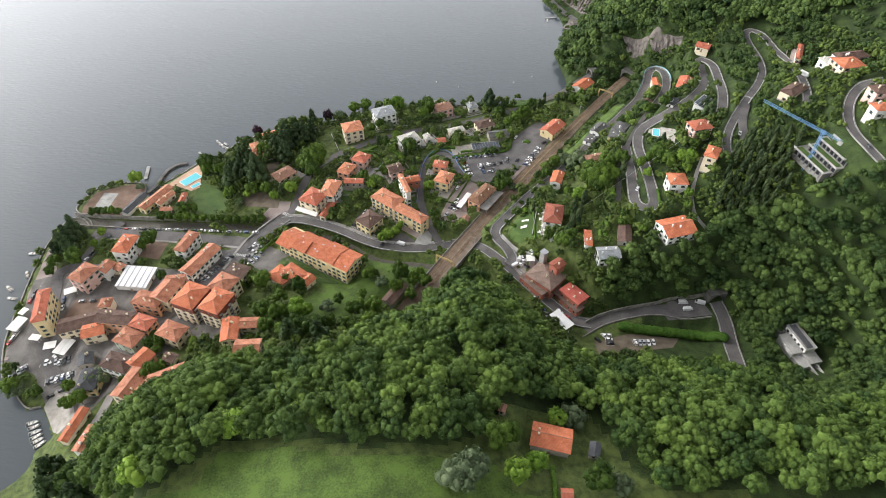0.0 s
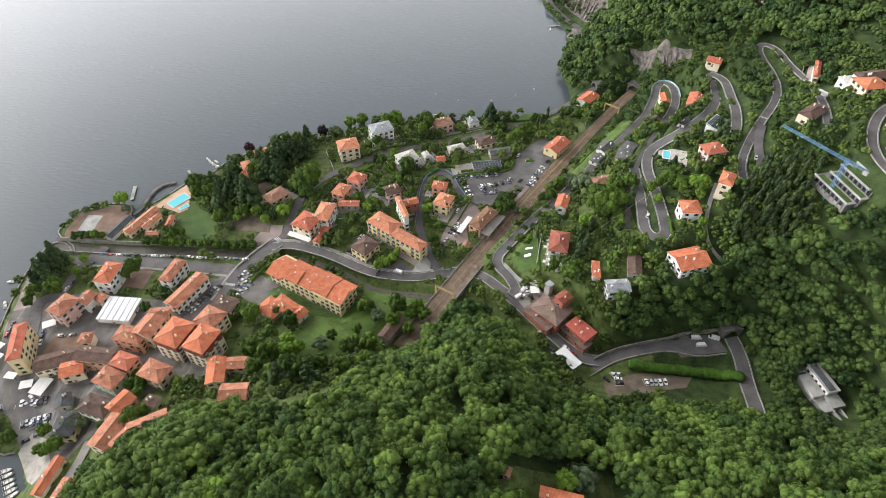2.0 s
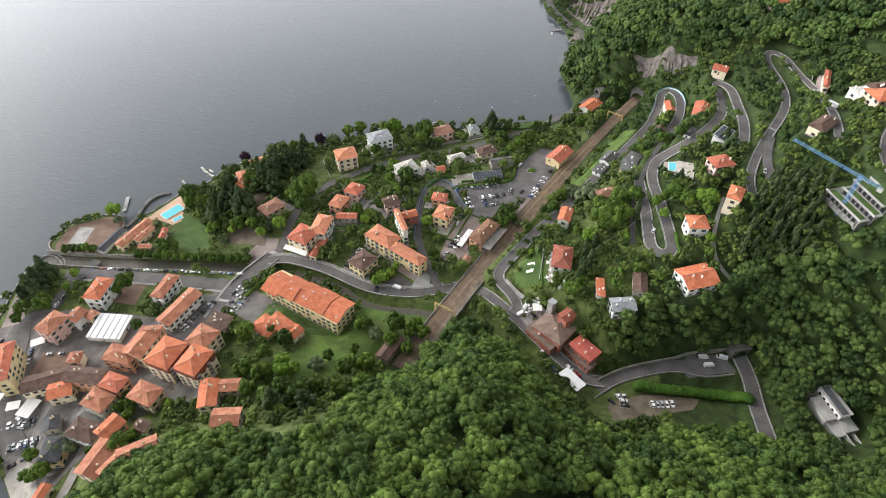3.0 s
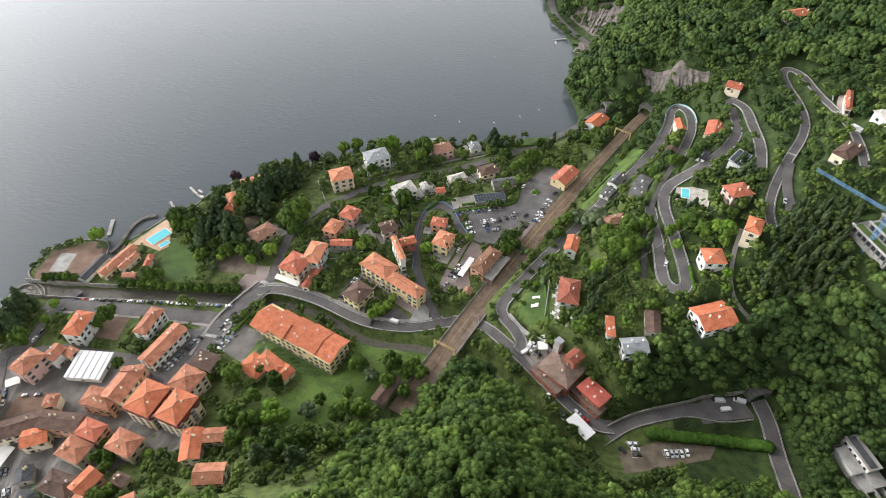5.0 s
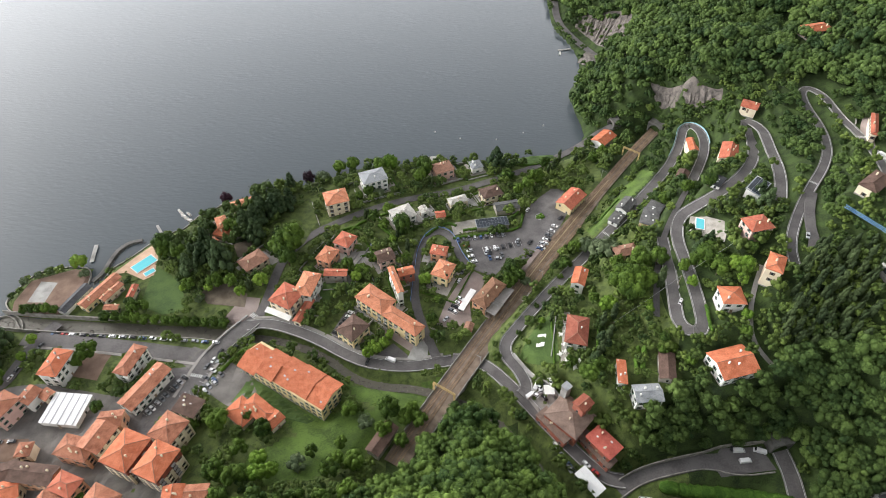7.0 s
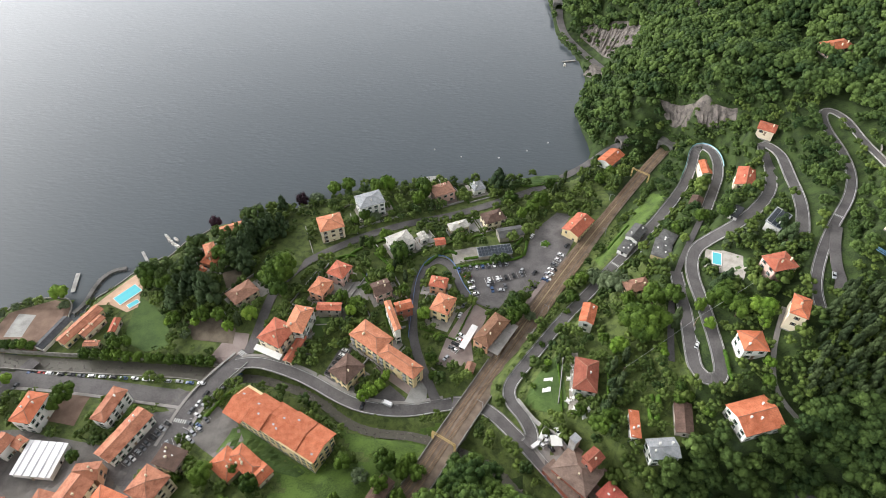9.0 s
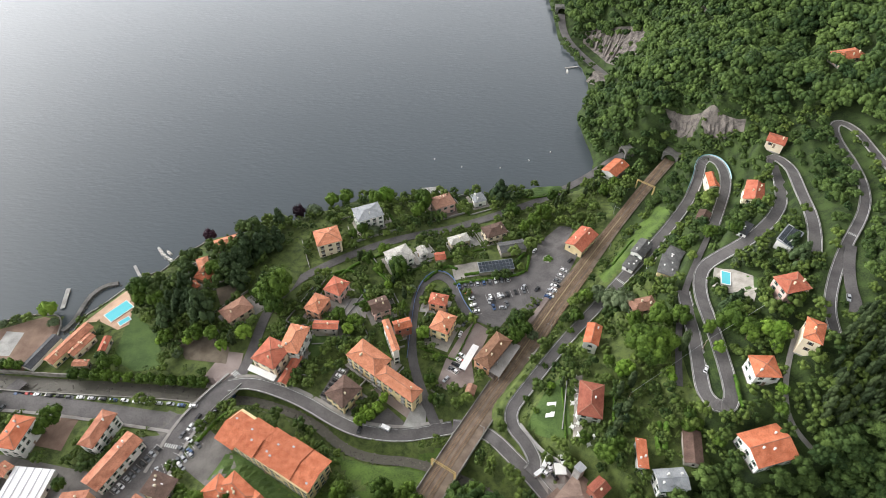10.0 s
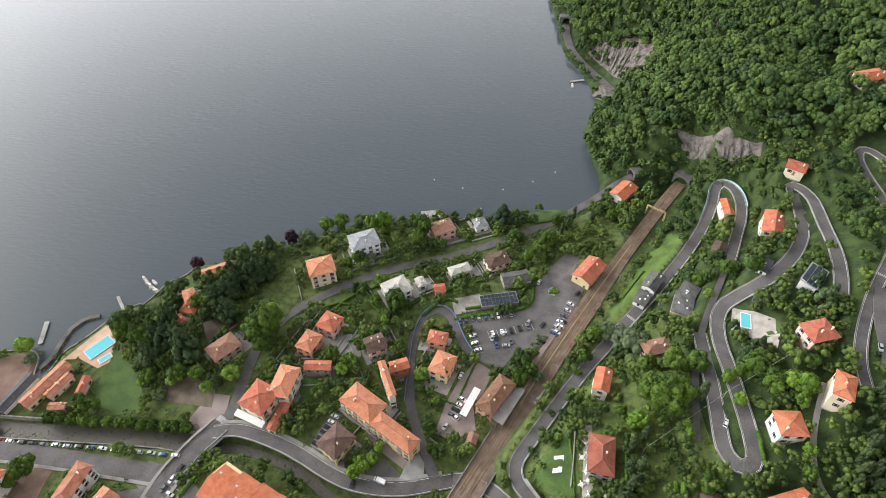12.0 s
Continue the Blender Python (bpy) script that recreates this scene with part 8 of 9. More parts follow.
for line, w, h in ((HEDGE_A, 1.6, 1.8), (HEDGE_B, 5.5, 3.2), (HEDGE_C, 1.6, 1.8), (HEDGE_D, 2.0, 2.2), (HEDGE_E, 2.4, 2.2), (HEDGE_F, 1.6, 1.6), (HEDGE_G, 1.6, 1.8), (HEDGE_H, 1.6, 2.0), (HEDGE_I, 0.9, 1.2), (HEDGE_J, 1.5, 1.8), (HEDGE_K, 1.2, 1.4), (HEDGE_L, 1.4, 1.8), (HEDGE_M, 1.4, 1.8), (HEDGE_N, 1.5, 1.8), (HEDGE_O, 1.3, 1.6), (HEDGE_P, 1.5, 1.8)):
    hedge(line, w, h)

P = resample(RETAINING, 1.5)
z = height(P[:, 0], P[:, 1])
bm = bmesh.new()
ribbon(bm, np.c_[P, smooth(z, 3) + 3.0], -0.35, 0.35, 0, 7.0)
tagged(part("retaining_wall", bm, CONCRETE), "tall pale concrete retaining wall above the bend", "wall", kind="structure")

P = resample(LANE_RAIL, 1.2)
P = np.c_[P, smooth(height(P[:, 0], P[:, 1]), 3)]
bm = bmesh.new()
ribbon(bm, P, -0.12, 0.12, 0.7, 1.4)
fence = tagged(part("lane_parapet", bm, CONCRETE), "low wall with a blue rail round the station lane", "wall", kind="structure")
bm = bmesh.new()
for dz in (0.95, 1.3, 1.6):
    ribbon(bm, P, -0.07, 0.07, dz, 0.12)
for p in P[::2]:
    box(bm, p[0], p[1], p[2] + 1.15, 0.1, 0.1, 1.0)
part("blue_rail", bm, BLUE_RAIL, fence, "blue painted tubular rail")


# ---- station canopy, sheet roofs, tents, tables ----
def canopy(name, label, A, B, C, z, material):
    """A flat roof on posts from three corners."""
    A, B, C = (np.array(p) for p in (A, B, C))
    u, v = B - A, C - B
    m = (A + C) / 2
    L, W = np.linalg.norm(v), np.linalg.norm(u)
    root = new(name)
    g = ground_z(m[0], m[1])
    root.matrix_world = pose(m[0], m[1], g, 0, 0, math.degrees(math.atan2(v[1], v[0])))
    tagged(root, label, "canopy", "canopies")
    h = z - g
    n = max(int(L / 3), 1)
    for k in range(n):
        bm = bmesh.new()
        box(bm, -L / 2 + (k + 0.5) * L / n, 0, h + (0.08 if k % 2 else 0), L / n, W, 0.16)
        part("roof_panel", bm, material, root)
    for sx in (-1, 0, 1):
        for sy in (-1, 1):
            bm = bmesh.new()
            box(bm, sx * (L / 2 - 0.4), sy * (W / 2 - 0.4), h / 2 - 0.3, 0.16, 0.16, h + 0.6)
            part("post", bm, PALE_STEEL, root)


canopy("platform_canopy", "beige platform canopy beside the station", *STATION_CANOPY, RAIL_Z + 3.8, PAVING)
canopy("forecourt_canopy", "long white flat canopy before the station", *FORECOURT_ROOF, ground_z(*FORECOURT_ROOF[1]) + 3.2, TILES["panel"])
canopy("sheet_canopy", "white ribbed sheet canopy beside the gorge road", *SHEETROOF, ground_z(*SHEETROOF[1]) + 3.6, TILES["panel"])
for (x, y), (w, d), turn in zip(TENTS, ((10, 7), (5, 4), (6, 4), (6.5, 5), (10.5, 7.5), (7, 5)), (75, 70, -10, 14, 76, 25)):
    c, s = math.cos(radians(turn)), math.sin(radians(turn))
    f = lambda a, b: (x + a * c - b * s, y + a * s + b * c)
    canopy("awning", "white cloth awning over cafe tables on the square", f(-w / 2, -d / 2), f(w / 2, -d / 2), f(w / 2, d / 2), ground_z(x, y) + 3.0, CLOTH)
for (x, y), w, z in (((51.7, 242.9), 5.0, 24.5),):
    canopy("awning", "square white cloth awning on the restaurant terrace", (x - w / 2, y - w / 2), (x + w / 2, y - w / 2), (x + w / 2, y + w / 2), z, CLOTH)
(xa, ya), (xb, yb) = AWNING
root = new("inn_awning")
root.matrix_world = pose((xa + xb) / 2, (ya + yb) / 2, 0, 0, 0, math.degrees(math.atan2(yb - ya, xb - xa)))
tagged(root, "long pale cloth awning along the front of the inn", "awning")
za, run = ground_z((xa + xb) / 2, (ya + yb) / 2), math.dist(AWNING[0], AWNING[1])
for k in range(6):
    bm = bmesh.new()
    v = box(bm, (k + 0.5) * run / 6 - run / 2, 0, za + 3.3, run / 6 - 0.06, 3.4, 0.1)
    bmesh.ops.rotate(bm, cent=(0, 0, za + 3.3), matrix=Matrix.Rotation(radians(14), 3, "X"), verts=v)
    part("cloth", bm, CLOTH, root)
for k in range(4):
    bm = bmesh.new()
    box(bm, k * run / 3.1 - run / 2 + 0.3, -1.4, za + 1.4, 0.08, 0.08, 3.2)
    part("post", bm, PALE_STEEL, root)
for x, y in GARDEN_TABLES:
    root = new("garden_table")
    root.matrix_world = pose(x, y, ground_z(x, y) + 0.1, 0, 0, crng.uniform(0, 90))
    tagged(root, "white cloth-covered garden table on the terrace", "table", "garden tables")
    bm = bmesh.new()
    c = bmesh.ops.create_cone(bm, cap_ends=True, segments=14, radius1=0.95, radius2=0.85, depth=0.75)["verts"]
    bmesh.ops.translate(bm, vec=(0, 0, 0.38), verts=c)
    part("tablecloth", bm, CLOTH, root)
    for k in range(4):
        t = k * 1.57
        bm = bmesh.new()
        box(bm, 1.35 * math.cos(t), 1.35 * math.sin(t), 0.24, 0.45, 0.45, 0.45, math.degrees(t))
        box(bm, 1.55 * math.cos(t), 1.55 * math.sin(t), 0.7, 0.08, 0.45, 0.5, math.degrees(t))
        part("chair", bm, CLOTH, root)
C = np.array(WHITE_TERRACE)
bm = bmesh.new()
vs = [bm.verts.new((*p, ground_z(*p) + 0.55)) for p in C]
f = bm.faces.new(vs)
r = bmesh.ops.extrude_face_region(bm, geom=[f])
bmesh.ops.translate(bm, vec=(0, 0, -1.2), verts=[v for v in r["geom"] if isinstance(v, bmesh.types.BMVert)])
bmesh.ops.recalc_face_normals(bm, faces=bm.faces[:])
tagged(part("covered_pool", bm, CLOTH), "garden pool under a white winter cover", "pool cover", "pools")

# ---- crane, terraced flats, works, lift tower, crags ----
x, y = CRANE_BASE[0]
BLUE_STEEL = surface("blue_painted_steel", (0.10, 0.22, 0.42), (0.17, 0.33, 0.56), 2.0, 0.5, 0.1)
g = ground_z(x, y)
crane = new("tower_crane")
crane.matrix_world = pose(x, y, g - 0.3)
tagged(crane, "blue tower crane with a long lattice jib over the building site", "crane")
H_ = CRANE_TOP - g
bm = bmesh.new()
for sx in (-0.6, 0.6):
    for sy in (-0.6, 0.6):
        box(bm, sx, sy, H_ / 2, 0.2, 0.2, H_)
for k in range(int(H_ / 1.5)):
    box(bm, 0, (-0.6, 0.6)[k % 2], 1 + k * 1.5, 1.3, 0.1, 0.1)
    box(bm, (-0.6, 0.6)[k % 2], 0, 1 + k * 1.5, 0.1, 1.3, 0.1)
part("mast", bm, BLUE_STEEL, crane)
J0, J1 = np.array(CRANE_JIB[0]), np.array(CRANE_JIB[1])
bm = bmesh.new()
d = J0 - J1
turn = math.degrees(math.atan2(d[1], d[0]))
m = (J0 + J1) / 2 - (x, y)
Lj = np.linalg.norm(d)
for oy, oz in ((-0.55, 0), (0.55, 0), (0, 1.1)):
    v = box(bm, 0, oy, oz, Lj, 0.16, 0.16)
for k in range(int(Lj / 1.4)):
    box(bm, -Lj / 2 + 0.7 + k * 1.4, 0, 0, 0.08, 1.1, 0.08)
    box(bm, -Lj / 2 + 0.7 + k * 1.4, 0, 0.55, 0.08, 0.08, 1.1)
jib = part("jib", bm, BLUE_STEEL, crane)
jib.matrix_local = pose(m[0], m[1], H_, 0, 0, turn)
bm = bmesh.new()
box(bm, -Lj / 2 + 1.0, 0, -0.8, 2.2, 1.4, 1.8)
part("counterweight", bm, CONCRETE, jib, "grey concrete counterweight")

T = np.array(TERRACES)
c0 = T.mean(0)
flats = new("terraced_flats")
gz0 = ground_z(*c0)
flats.matrix_world = pose(c0[0], c0[1], gz0, 0, 0, -78)
tagged(flats, "grey concrete terraced flats with planted roof gardens, unfinished", "apartment building")
for k in range(4):
    yy, zz = -7.5 + k * 5.4, -1.5 + k * 3.0
    bm = bmesh.new()
    box(bm, (k % 2) * 2 - 1, yy + 4, zz - 1.0, 24 - 2 * k, 10, 6.0)
    level = part("storey", bm, DARK_CONCRETE, flats, "grey concrete storey")
    bm = bmesh.new()
    box(bm, (k % 2) * 2 - 1, yy + 4, zz + 2.15, 25 - 2 * k, 10.8, 0.35)
    part("slab", bm, CONCRETE, level, "pale concrete terrace slab")
    bm = bmesh.new()
    box(bm, (k % 2) * 2 - 1, yy - 1.3, zz + 2.7, 25 - 2 * k, 0.25, 0.9)
    part("parapet", bm, CONCRETE, level, "pale concrete parapet")
    bm = bmesh.new()
    box(bm, (k % 2) * 2 - 1, yy + 0.9, zz + 2.5, 22 - 2 * k, 3.6, 0.4)
    part("roof_garden", bm, LAWN, level, "green planted strip")
    bm = bmesh.new()
    for i in range(7):
        box(bm, (k % 2) * 2 - 1 - 9.5 + k + i * 3.1, yy - 1.02, zz + 0.5, 2.2, 0.1, 2.2)
    part("glazing", bm, GLASS, level, "dark glazing")
    for i in range(8):
        bm = bmesh.new()
        box(bm, (k % 2) * 2 - 1 - 11 + k + i * 3.1, yy - 1.3, zz + 0.3, 0.3, 0.9, 4.0)
        part("fin_wall", bm, DARK_CONCRETE, level)

(xa, ya), (xb, yb), (xc, yc) = WORKS
works = new("water_works")
gz0 = ground_z(xa, ya)
d = np.array(WORKS[2]) - np.array(WORKS[0])
works.matrix_world = pose(xb, yb, gz0, 0, 0, math.degrees(math.atan2(d[1], d[0])))
tagged(works, "grey concrete works with a dark roof and long open channels", "works building")
WORKS_PARTS = (("hall", PLASTER["white"], (-10, 2.5, 2.5, 16, 6, 9)), ("roof", TILES["slate"], (-10, 2.0, 7.2, 15, 3.6, 0.5)), ("roof_edge", CONCRETE, (-10, 2.5, 7.0, 16.8, 6.8, 0.3)),
               ("annex", PLASTER["white"], (-9, -3.5, 0.8, 12, 5.4, 6)), ("annex_roof", CONCRETE, (-9, -3.5, 4.0, 12.8, 6.2, 0.3)), ("platform", CONCRETE, (1, 2.5, 1.0, 7, 7, 5)), ("platform_step", CONCRETE, (1, -3.5, 0, 8, 5, 4)),
               ("channel_wall", CONCRETE, (15, 3.2, 0.2, 24, 0.8, 4.0)), ("channel_wall", CONCRETE, (15, -0.6, 0.2, 24, 0.8, 4.0)), ("channel_floor", ASPHALT, (15, 1.3, -0.8, 24, 3.2, 1.6)),
               ("buttress", CONCRETE, (8, -5.5, 0, 9, 1.0, 4.5)), ("tank", DARK_CONCRETE, (-18.5, -1, 1.5, 4, 8, 5)))
for nm, mat_, args in WORKS_PARTS:
    bm = bmesh.new()
    v = box(bm, *args)
    bmesh.ops.bevel(bm, geom=bm.edges[:], offset=0.08, segments=1, affect="EDGES")
    part(nm, bm, mat_, works)
for k in range(5):
    bm = bmesh.new()
    box(bm, -16 + 3 * k, -0.55, 4.6, 1.4, 0.14, 1.6)
    part("window", bm, GLASS, works, "dark window")

x, y = LIFT_TOWER[0]
g = ground_z(x, y)
tower = new("lift_tower")
tower.matrix_world = pose(x, y, g, 0, 0, 40)
tagged(tower, "tall grey concrete lift tower behind the restaurant", "tower")
bm = bmesh.new()
box(bm, 0, 0, 6.5, 3.4, 3.4, 15)
part("shaft", bm, CONCRETE, tower)
bm = bmesh.new()
box(bm, 0, 0, 14.2, 3.9, 3.9, 0.5)
part("cap", bm, PALE_STEEL, tower, "pale metal cap")


def rock_wall(label, foot, top, seed, bulge):
    """A bare rock face from a line along its foot to one along its top, broken into ledges and upright clefts."""
    A, B = resample(foot, 0.8), resample(top, 0.8)
    n = max(len(A), len(B))
    A, B = (np.stack([np.interp(np.linspace(0, 1, n), np.linspace(0, 1, len(K)), K[:, i]) for i in (0, 1)], 1) for K in (A, B))
    za, zb = smooth(height(A[:, 0], A[:, 1]), 14) - 1.5, smooth(height(B[:, 0], B[:, 1]), 14) + 0.4
    m = max(int(np.median(np.hypot(np.linalg.norm(B - A, axis=1), zb - za)) / 0.8), 6)
    out = (A - B) / (np.linalg.norm(A - B, axis=1)[:, None] + 1e-6)
    V = []
    for j in range(m + 1):
        v = j / m
        for i in range(n):
            z = za[i] + (zb[i] - za[i]) * v
            p = A[i] + (B[i] - A[i]) * v
            a = noise.fractal((i * 0.16, seed, z * 0.05), 1.0, 2.0, 4) + 0.5 * noise.fractal((i * 0.05, seed + 5, z * 0.22), 1.0, 2.0, 3)
            e = math.sin(math.pi * v) ** 0.5 * min(1, 6 * i / n, 6 * (n - 1 - i) / n)
            push = 1.6 * e + bulge * e * (a + 0.35 * round(a * 3))
            V.append((p[0] + out[i][0] * push, p[1] + out[i][1] * push, z + 0.12 * push))
    V = np.array(V)
    inner = np.clip(np.minimum(np.arange(n), np.arange(n)[::-1]) / 3.0, 0, 1)
    rise = height(V[:, 0], V[:, 1]) + 0.5 - V[:, 2]
    V[:, 2] += np.clip(rise, 0, None) * np.tile(inner, m + 1)
    f = (np.arange(m)[:, None] * n + np.arange(n - 1)[None]).ravel()
    ob = new("rock_face", grid_mesh("rock_face", V, np.c_[f, f + 1, f + n + 1, f + n], ROCK, False))
    return tagged(ob, label, "rock", kind="structure")


def crag_shrubs(foot, top, n):
    """Places scattered over a rock face between its foot and its top."""
    A, B = np.array(foot), np.array(top)
    i, u, v = trng.integers(min(len(A), len(B)) - 1, size=n), trng.uniform(0, 1, (n, 1)), trng.uniform(0, 1, (n, 1))
    return (A[i] * (1 - u) + A[i + 1] * u) * (1 - v) + (B[i] * (1 - u) + B[i + 1] * u) * v


plant("crag_shrubs", "green shrubs rooted in the clefts of the crags", np.concatenate([crag_shrubs(CRAG_A_FOOT, CRAG_A_TOP, 46), crag_shrubs(CRAG_B_FOOT, CRAG_B_TOP, 5)]), 1.8, 3.4, None, ("broad",), 6, 160, False)
plant("quarry_shrubs", "green bushes along the rim and the foot of the quarry", np.concatenate([resample(CLIFF_TOP, 2.6) + trng.normal(0, 0.9, (len(resample(CLIFF_TOP, 2.6)), 2)) + (0.6, 1.2), resample(CLIFF_FOOT, 2.4) + trng.normal(0, 0.9, (len(resample(CLIFF_FOOT, 2.4)), 2)) - (0.8, 1.6)]), 1.4, 2.6, None, ("broad", "dome"), 6, 160, False)
rock_wall("bare grey quarry face with upright clefts", CLIFF_FOOT, CLIFF_TOP, 2.0, 1.6)
rock_wall("pale grey crag above the shore road", CRAG_A_FOOT, CRAG_A_TOP, 5.0, 2.2)
rock_wall("grey crag among the trees", CRAG_B_FOOT, CRAG_B_TOP, 8.0, 2.2)

# ---- road markings ----
def zebra(line, at, n, label="white zebra crossing"):
    w, P = ROAD_LINES[line]
    i = int(len(P) * at)
    p, t = P[i], P[min(i + 1, len(P) - 1)] - P[max(i - 1, 0)]
    root = new("zebra_crossing")
    root.matrix_world = pose(p[0], p[1], p[2] + 0.012 * list(ROAD_LINES).index(line) + 0.07, 0, 0, math.degrees(math.atan2(t[1], t[0])))
    tagged(root, label + " worn on grey asphalt", "crossing", kind="structure")
    for k in range(n):
        bm = bmesh.new()
        box(bm, 0, -w / 2 + (k + 0.5) * w / n, 0, 3.0, w / n * 0.5, 0.02)
        part("stripe", bm, MARKING, root)


zebra("bridge_road", 0.95, 8), zebra("bridge_road", 0.3, 8), zebra("hairpin_road", 0.42, 7), zebra("hill_road", 0.22, 7), zebra("hill_road", 0.78, 7)


# ---- gardens: paved courts, walls and hedges round the houses ----
grng = random.Random(5)


def clear_run(A, B, step=1.0):
    """The longest stretch of a line that keeps off roads, rails, stream and houses."""
    n = max(int(np.linalg.norm(B - A) / step), 2)
    q = A + (B - A) * np.linspace(0, 1, n)[:, None]
    ok = clear(q, 0.7, 0.5)
    best, run = [], []
    for p, k in zip(q, ok):
        run = run + [p] if k else []
        if len(run) > len(best):
            best = run
    return np.array(best)


def garden_wall(line, h, material, label):
    P = np.c_[line, smooth(height(line[:, 0], line[:, 1]), 2)]
    bm = bmesh.new()
    ribbon(bm, P, -0.16, 0.16, h, h + 1.2)
    wall = tagged(part("garden_wall", bm, material), label, "wall", "garden walls")
    bm = bmesh.new()
    ribbon(bm, P, -0.23, 0.23, h + 0.08, 0.1)
    part("coping", bm, CONCRETE, wall, "pale stone coping")


def clipped_hedge(line, w, h):
    z = height(line[:, 0], line[:, 1])
    V, F, n = [], [], 0
    for p, g in zip(line, z):
        for k in range(2):
            v = BALL1[0] * (w * 0.62, w * 0.62, h * 0.6) * (1 + trng.normal(0, 0.12, (len(BALL1[0]), 1)))
            V.append(v + (p[0] + trng.uniform(-0.25, 0.25), p[1] + trng.uniform(-0.25, 0.25), g + h * 0.42)), F.append(BALL1[1] + n)
            n += len(v)
    tagged(new("hedge", grid_mesh("hedge", np.concatenate(V), np.concatenate(F), HEDGE)), "clipped green garden hedge", "hedge", "hedges")


WALL_KINDS = ((STONEWALL, "grey stone garden wall with a pale coping"), (CONCRETE, "pale rendered garden wall with a coping"))
COURTS = ((PAVING, "pale paved court round a house"), (GRAVEL, "pale gravel court round a house"), (CONCRETE, "grey concrete yard round a house"), (PINKPAVE, "pinkish paved court round a house"))
for kind, x, y, z, L, W, turn, h, *rest in HOUSES_WEST + HOUSES_SHORE + HOUSES_EAST:
    if kind not in ("villa", "grand", "inn", "block", "solarhouse"):
        continue
    c, s = math.cos(radians(turn)), math.sin(radians(turn))

    def at(u, v):
        return np.array((x + u * c - v * s, y + u * s + v * c))
    side = [grng.uniform(0.8, 2.2) for _ in range(4)]
    side[grng.randrange(4)] += grng.uniform(2.0, 5.0)
    court = [at(-L / 2 - side[0], -W / 2 - side[1]), at(L / 2 + side[2], -W / 2 - side[1]), at(L / 2 + side[2], W / 2 + side[3]), at(-L / 2 - side[0], W / 2 + side[3])]
    zs = [ground_z(*p) for p in court]
    steep = max(zs) - min(zs)
    material, label = grng.choice(COURTS)
    if steep < 2.5:
        patch("yard", label, court, material, 0.11, "yard")
    m = grng.uniform(4.0, 8.0)
    plot = [at(-L / 2 - m, -W / 2 - m), at(L / 2 + m, -W / 2 - m), at(L / 2 + m, W / 2 + m), at(-L / 2 - m, W / 2 + m)]
    for k in grng.sample(range(4), 3):
        run = clear_run(plot[k], plot[(k + 1) % 4])
        if len(run) < 5 or steep > 6 or np.ptp(height(run[:, 0], run[:, 1])) > 0.25 * len(run):
            continue
        if grng.random() < 0.6:
            material, label = grng.choice(WALL_KINDS)
            garden_wall(run, grng.uniform(0.9, 1.7), material, label)
        else:
            clipped_hedge(run, grng.uniform(0.8, 1.3), grng.uniform(1.2, 1.9))

# planted island in the station car park
x, y = ISLAND[0]
bm = bmesh.new()
ring = bmesh.ops.create_cone(bm, cap_ends=True, segments=24, radius1=3.2, radius2=3.1, depth=0.5)["verts"]
bmesh.ops.translate(bm, vec=(x, y, ground_z(x, y) + 0.15), verts=ring)
island = tagged(part("planted_island", bm, CONCRETE), "round kerbed island with shrubs in the car park", "planter")
bm = bmesh.new()
for k in range(14):
    t, r = k * 2.4, 0.7 * math.sqrt(k)
    v = bmesh.ops.create_icosphere(bm, subdivisions=2, radius=grng.uniform(0.5, 0.9))["verts"]
    bmesh.ops.translate(bm, vec=(x + r * math.cos(t), y + r * math.sin(t), ground_z(x, y) + 0.7), verts=v)
part("shrubs", bm, HEDGE, island, "low green shrubs")["kind"] = "stuff"

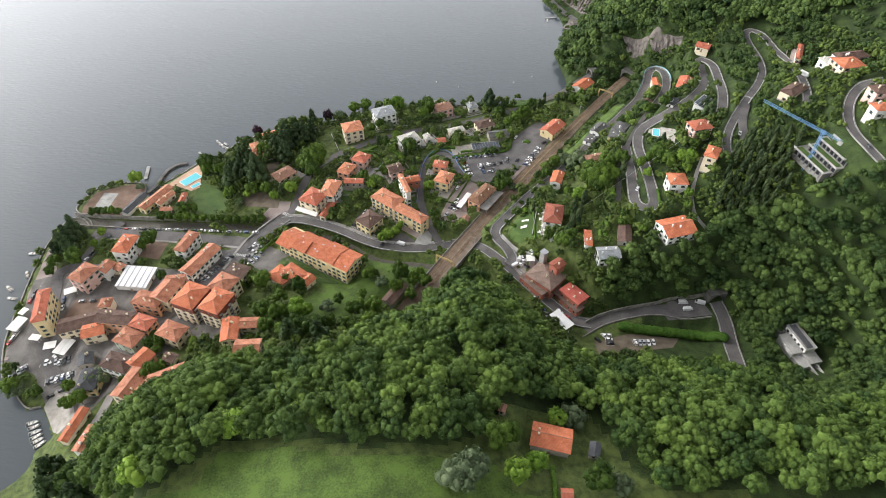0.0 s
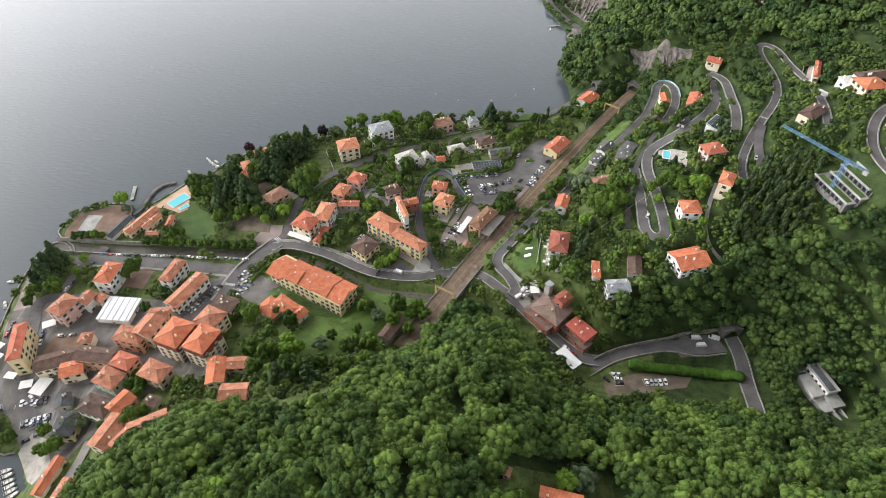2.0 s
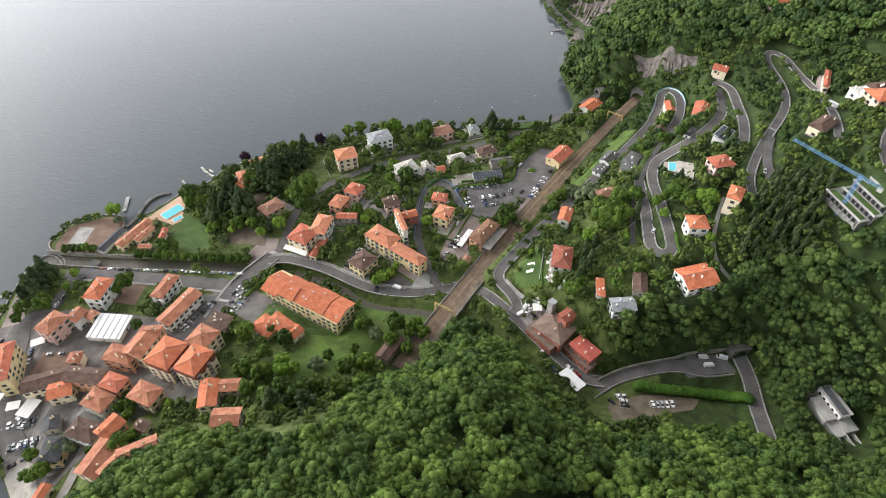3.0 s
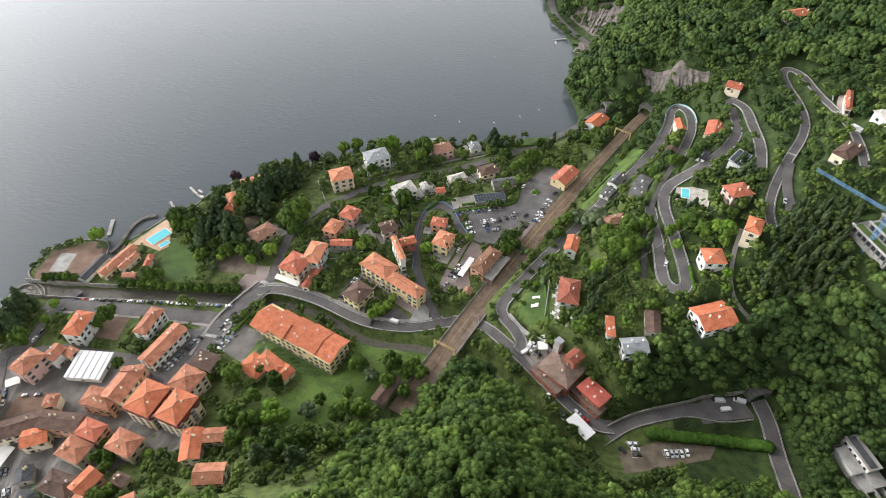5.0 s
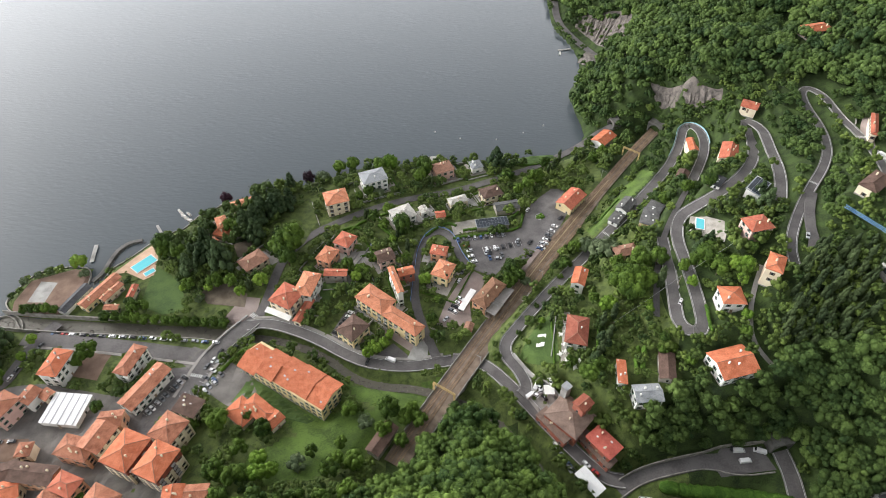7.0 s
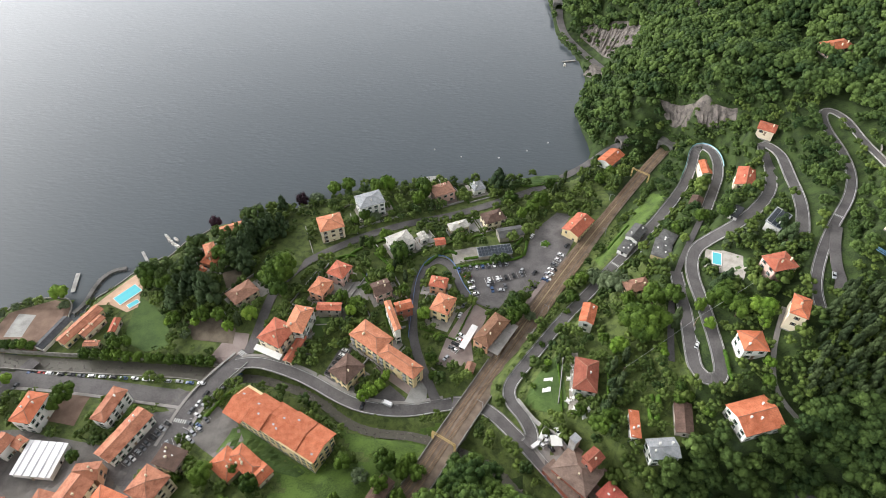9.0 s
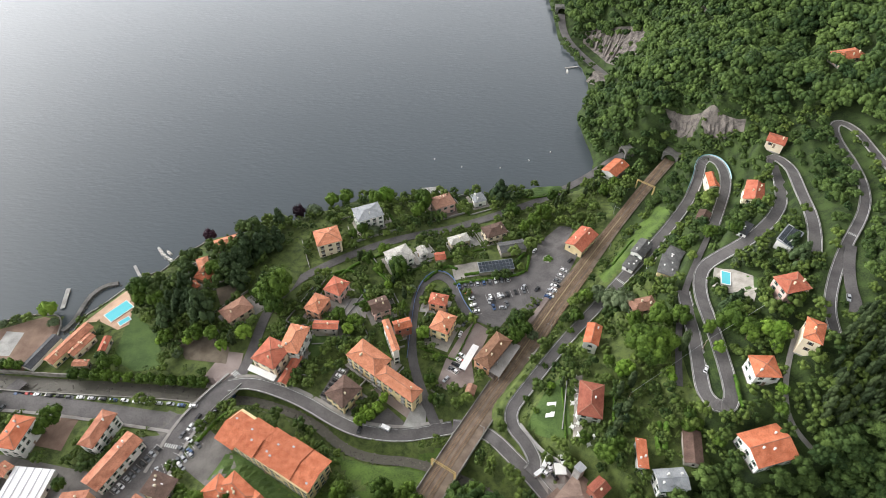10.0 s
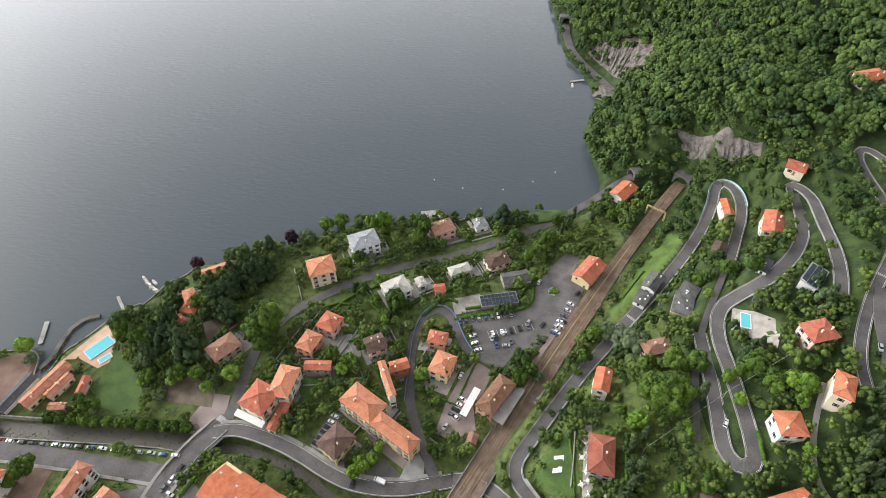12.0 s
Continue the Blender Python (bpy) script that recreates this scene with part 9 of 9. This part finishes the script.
# pale barrier round the outer edge of the lower bend
w, P = ROAD_LINES["hairpin_road"]
top = int(P[:, 1].argmax())
bend = P[max(top - 14, 0):top + 12].copy()
for a, b, mat_, lab in ((0.25, 0.5, WHITE_PAINT, "white panelled barrier"), (0.75, 0.5, surface("turquoise_paint", (0.22, 0.45, 0.50), (0.32, 0.56, 0.60), 1.0, 0.6, 0.1), "turquoise barrier panels")):
    for off in (-(w / 2 + 0.35),):
        bm = bmesh.new()
        ribbon(bm, bend, off - 0.1, off + 0.1, a + 0.6, b + 0.3)
        ob = part("road_barrier", bm, mat_)
        tagged(ob, lab + " round the outside of the road bend", "barrier", kind="structure")

# stone walls that hold the road in the gorge
for line, h, lab in ((GORGE_WALL_S, 0.8, "pale stone parapet wall below the gorge road"), (GORGE_WALL_N, 2.6, "mossy stone retaining wall above the gorge road")):
    P = resample(line, 1.5)
    bm = bmesh.new()
    ribbon(bm, np.c_[P, smooth(height(P[:, 0], P[:, 1]), 3)], -0.25, 0.25, h, h + 3.5)
    tagged(part("retaining_wall", bm, STONEWALL), lab, "wall", kind="structure")

# overhead wires across the gardens
WIRE_POSTS = [(84.9, 271.0, 7.0), (119.7, 289.2, 8.0), (155.0, 303.6, 8.5)]
tops = []
for x, y, h in WIRE_POSTS:
    g = ground_z(x, y)
    root = new("wire_pole")
    root.matrix_world = pose(x, y, g)
    tagged(root, "slim weathered wooden pole carrying overhead wires", "pole", "wire poles")
    bm = bmesh.new()
    bmesh.ops.create_cone(bm, cap_ends=True, segments=8, radius1=0.16, radius2=0.1, depth=h + 1.0)
    bmesh.ops.translate(bm, vec=(0, 0, h / 2 - 0.5), verts=bm.verts[:])
    part("post", bm, WOOD, root)
    bm = bmesh.new()
    box(bm, 0, 0, h - 0.3, 0.1, 1.4, 0.1, 60)
    part("cross_arm", bm, WOOD, root)
    tops.append(np.array((x, y, g + h)))
for A, B in zip(tops[:-1], tops[1:]):
    u = np.linspace(0, 1, 14)
    P = A + (B - A) * u[:, None]
    P[:, 2] -= 2.4 * u * (1 - u)
    bm = bmesh.new()
    ribbon(bm, P, -0.04, 0.04, 0.0, 0.08)
    tagged(part("wire", bm, PALE_STEEL), "thin grey overhead wire between two poles", "wire", "overhead wires")
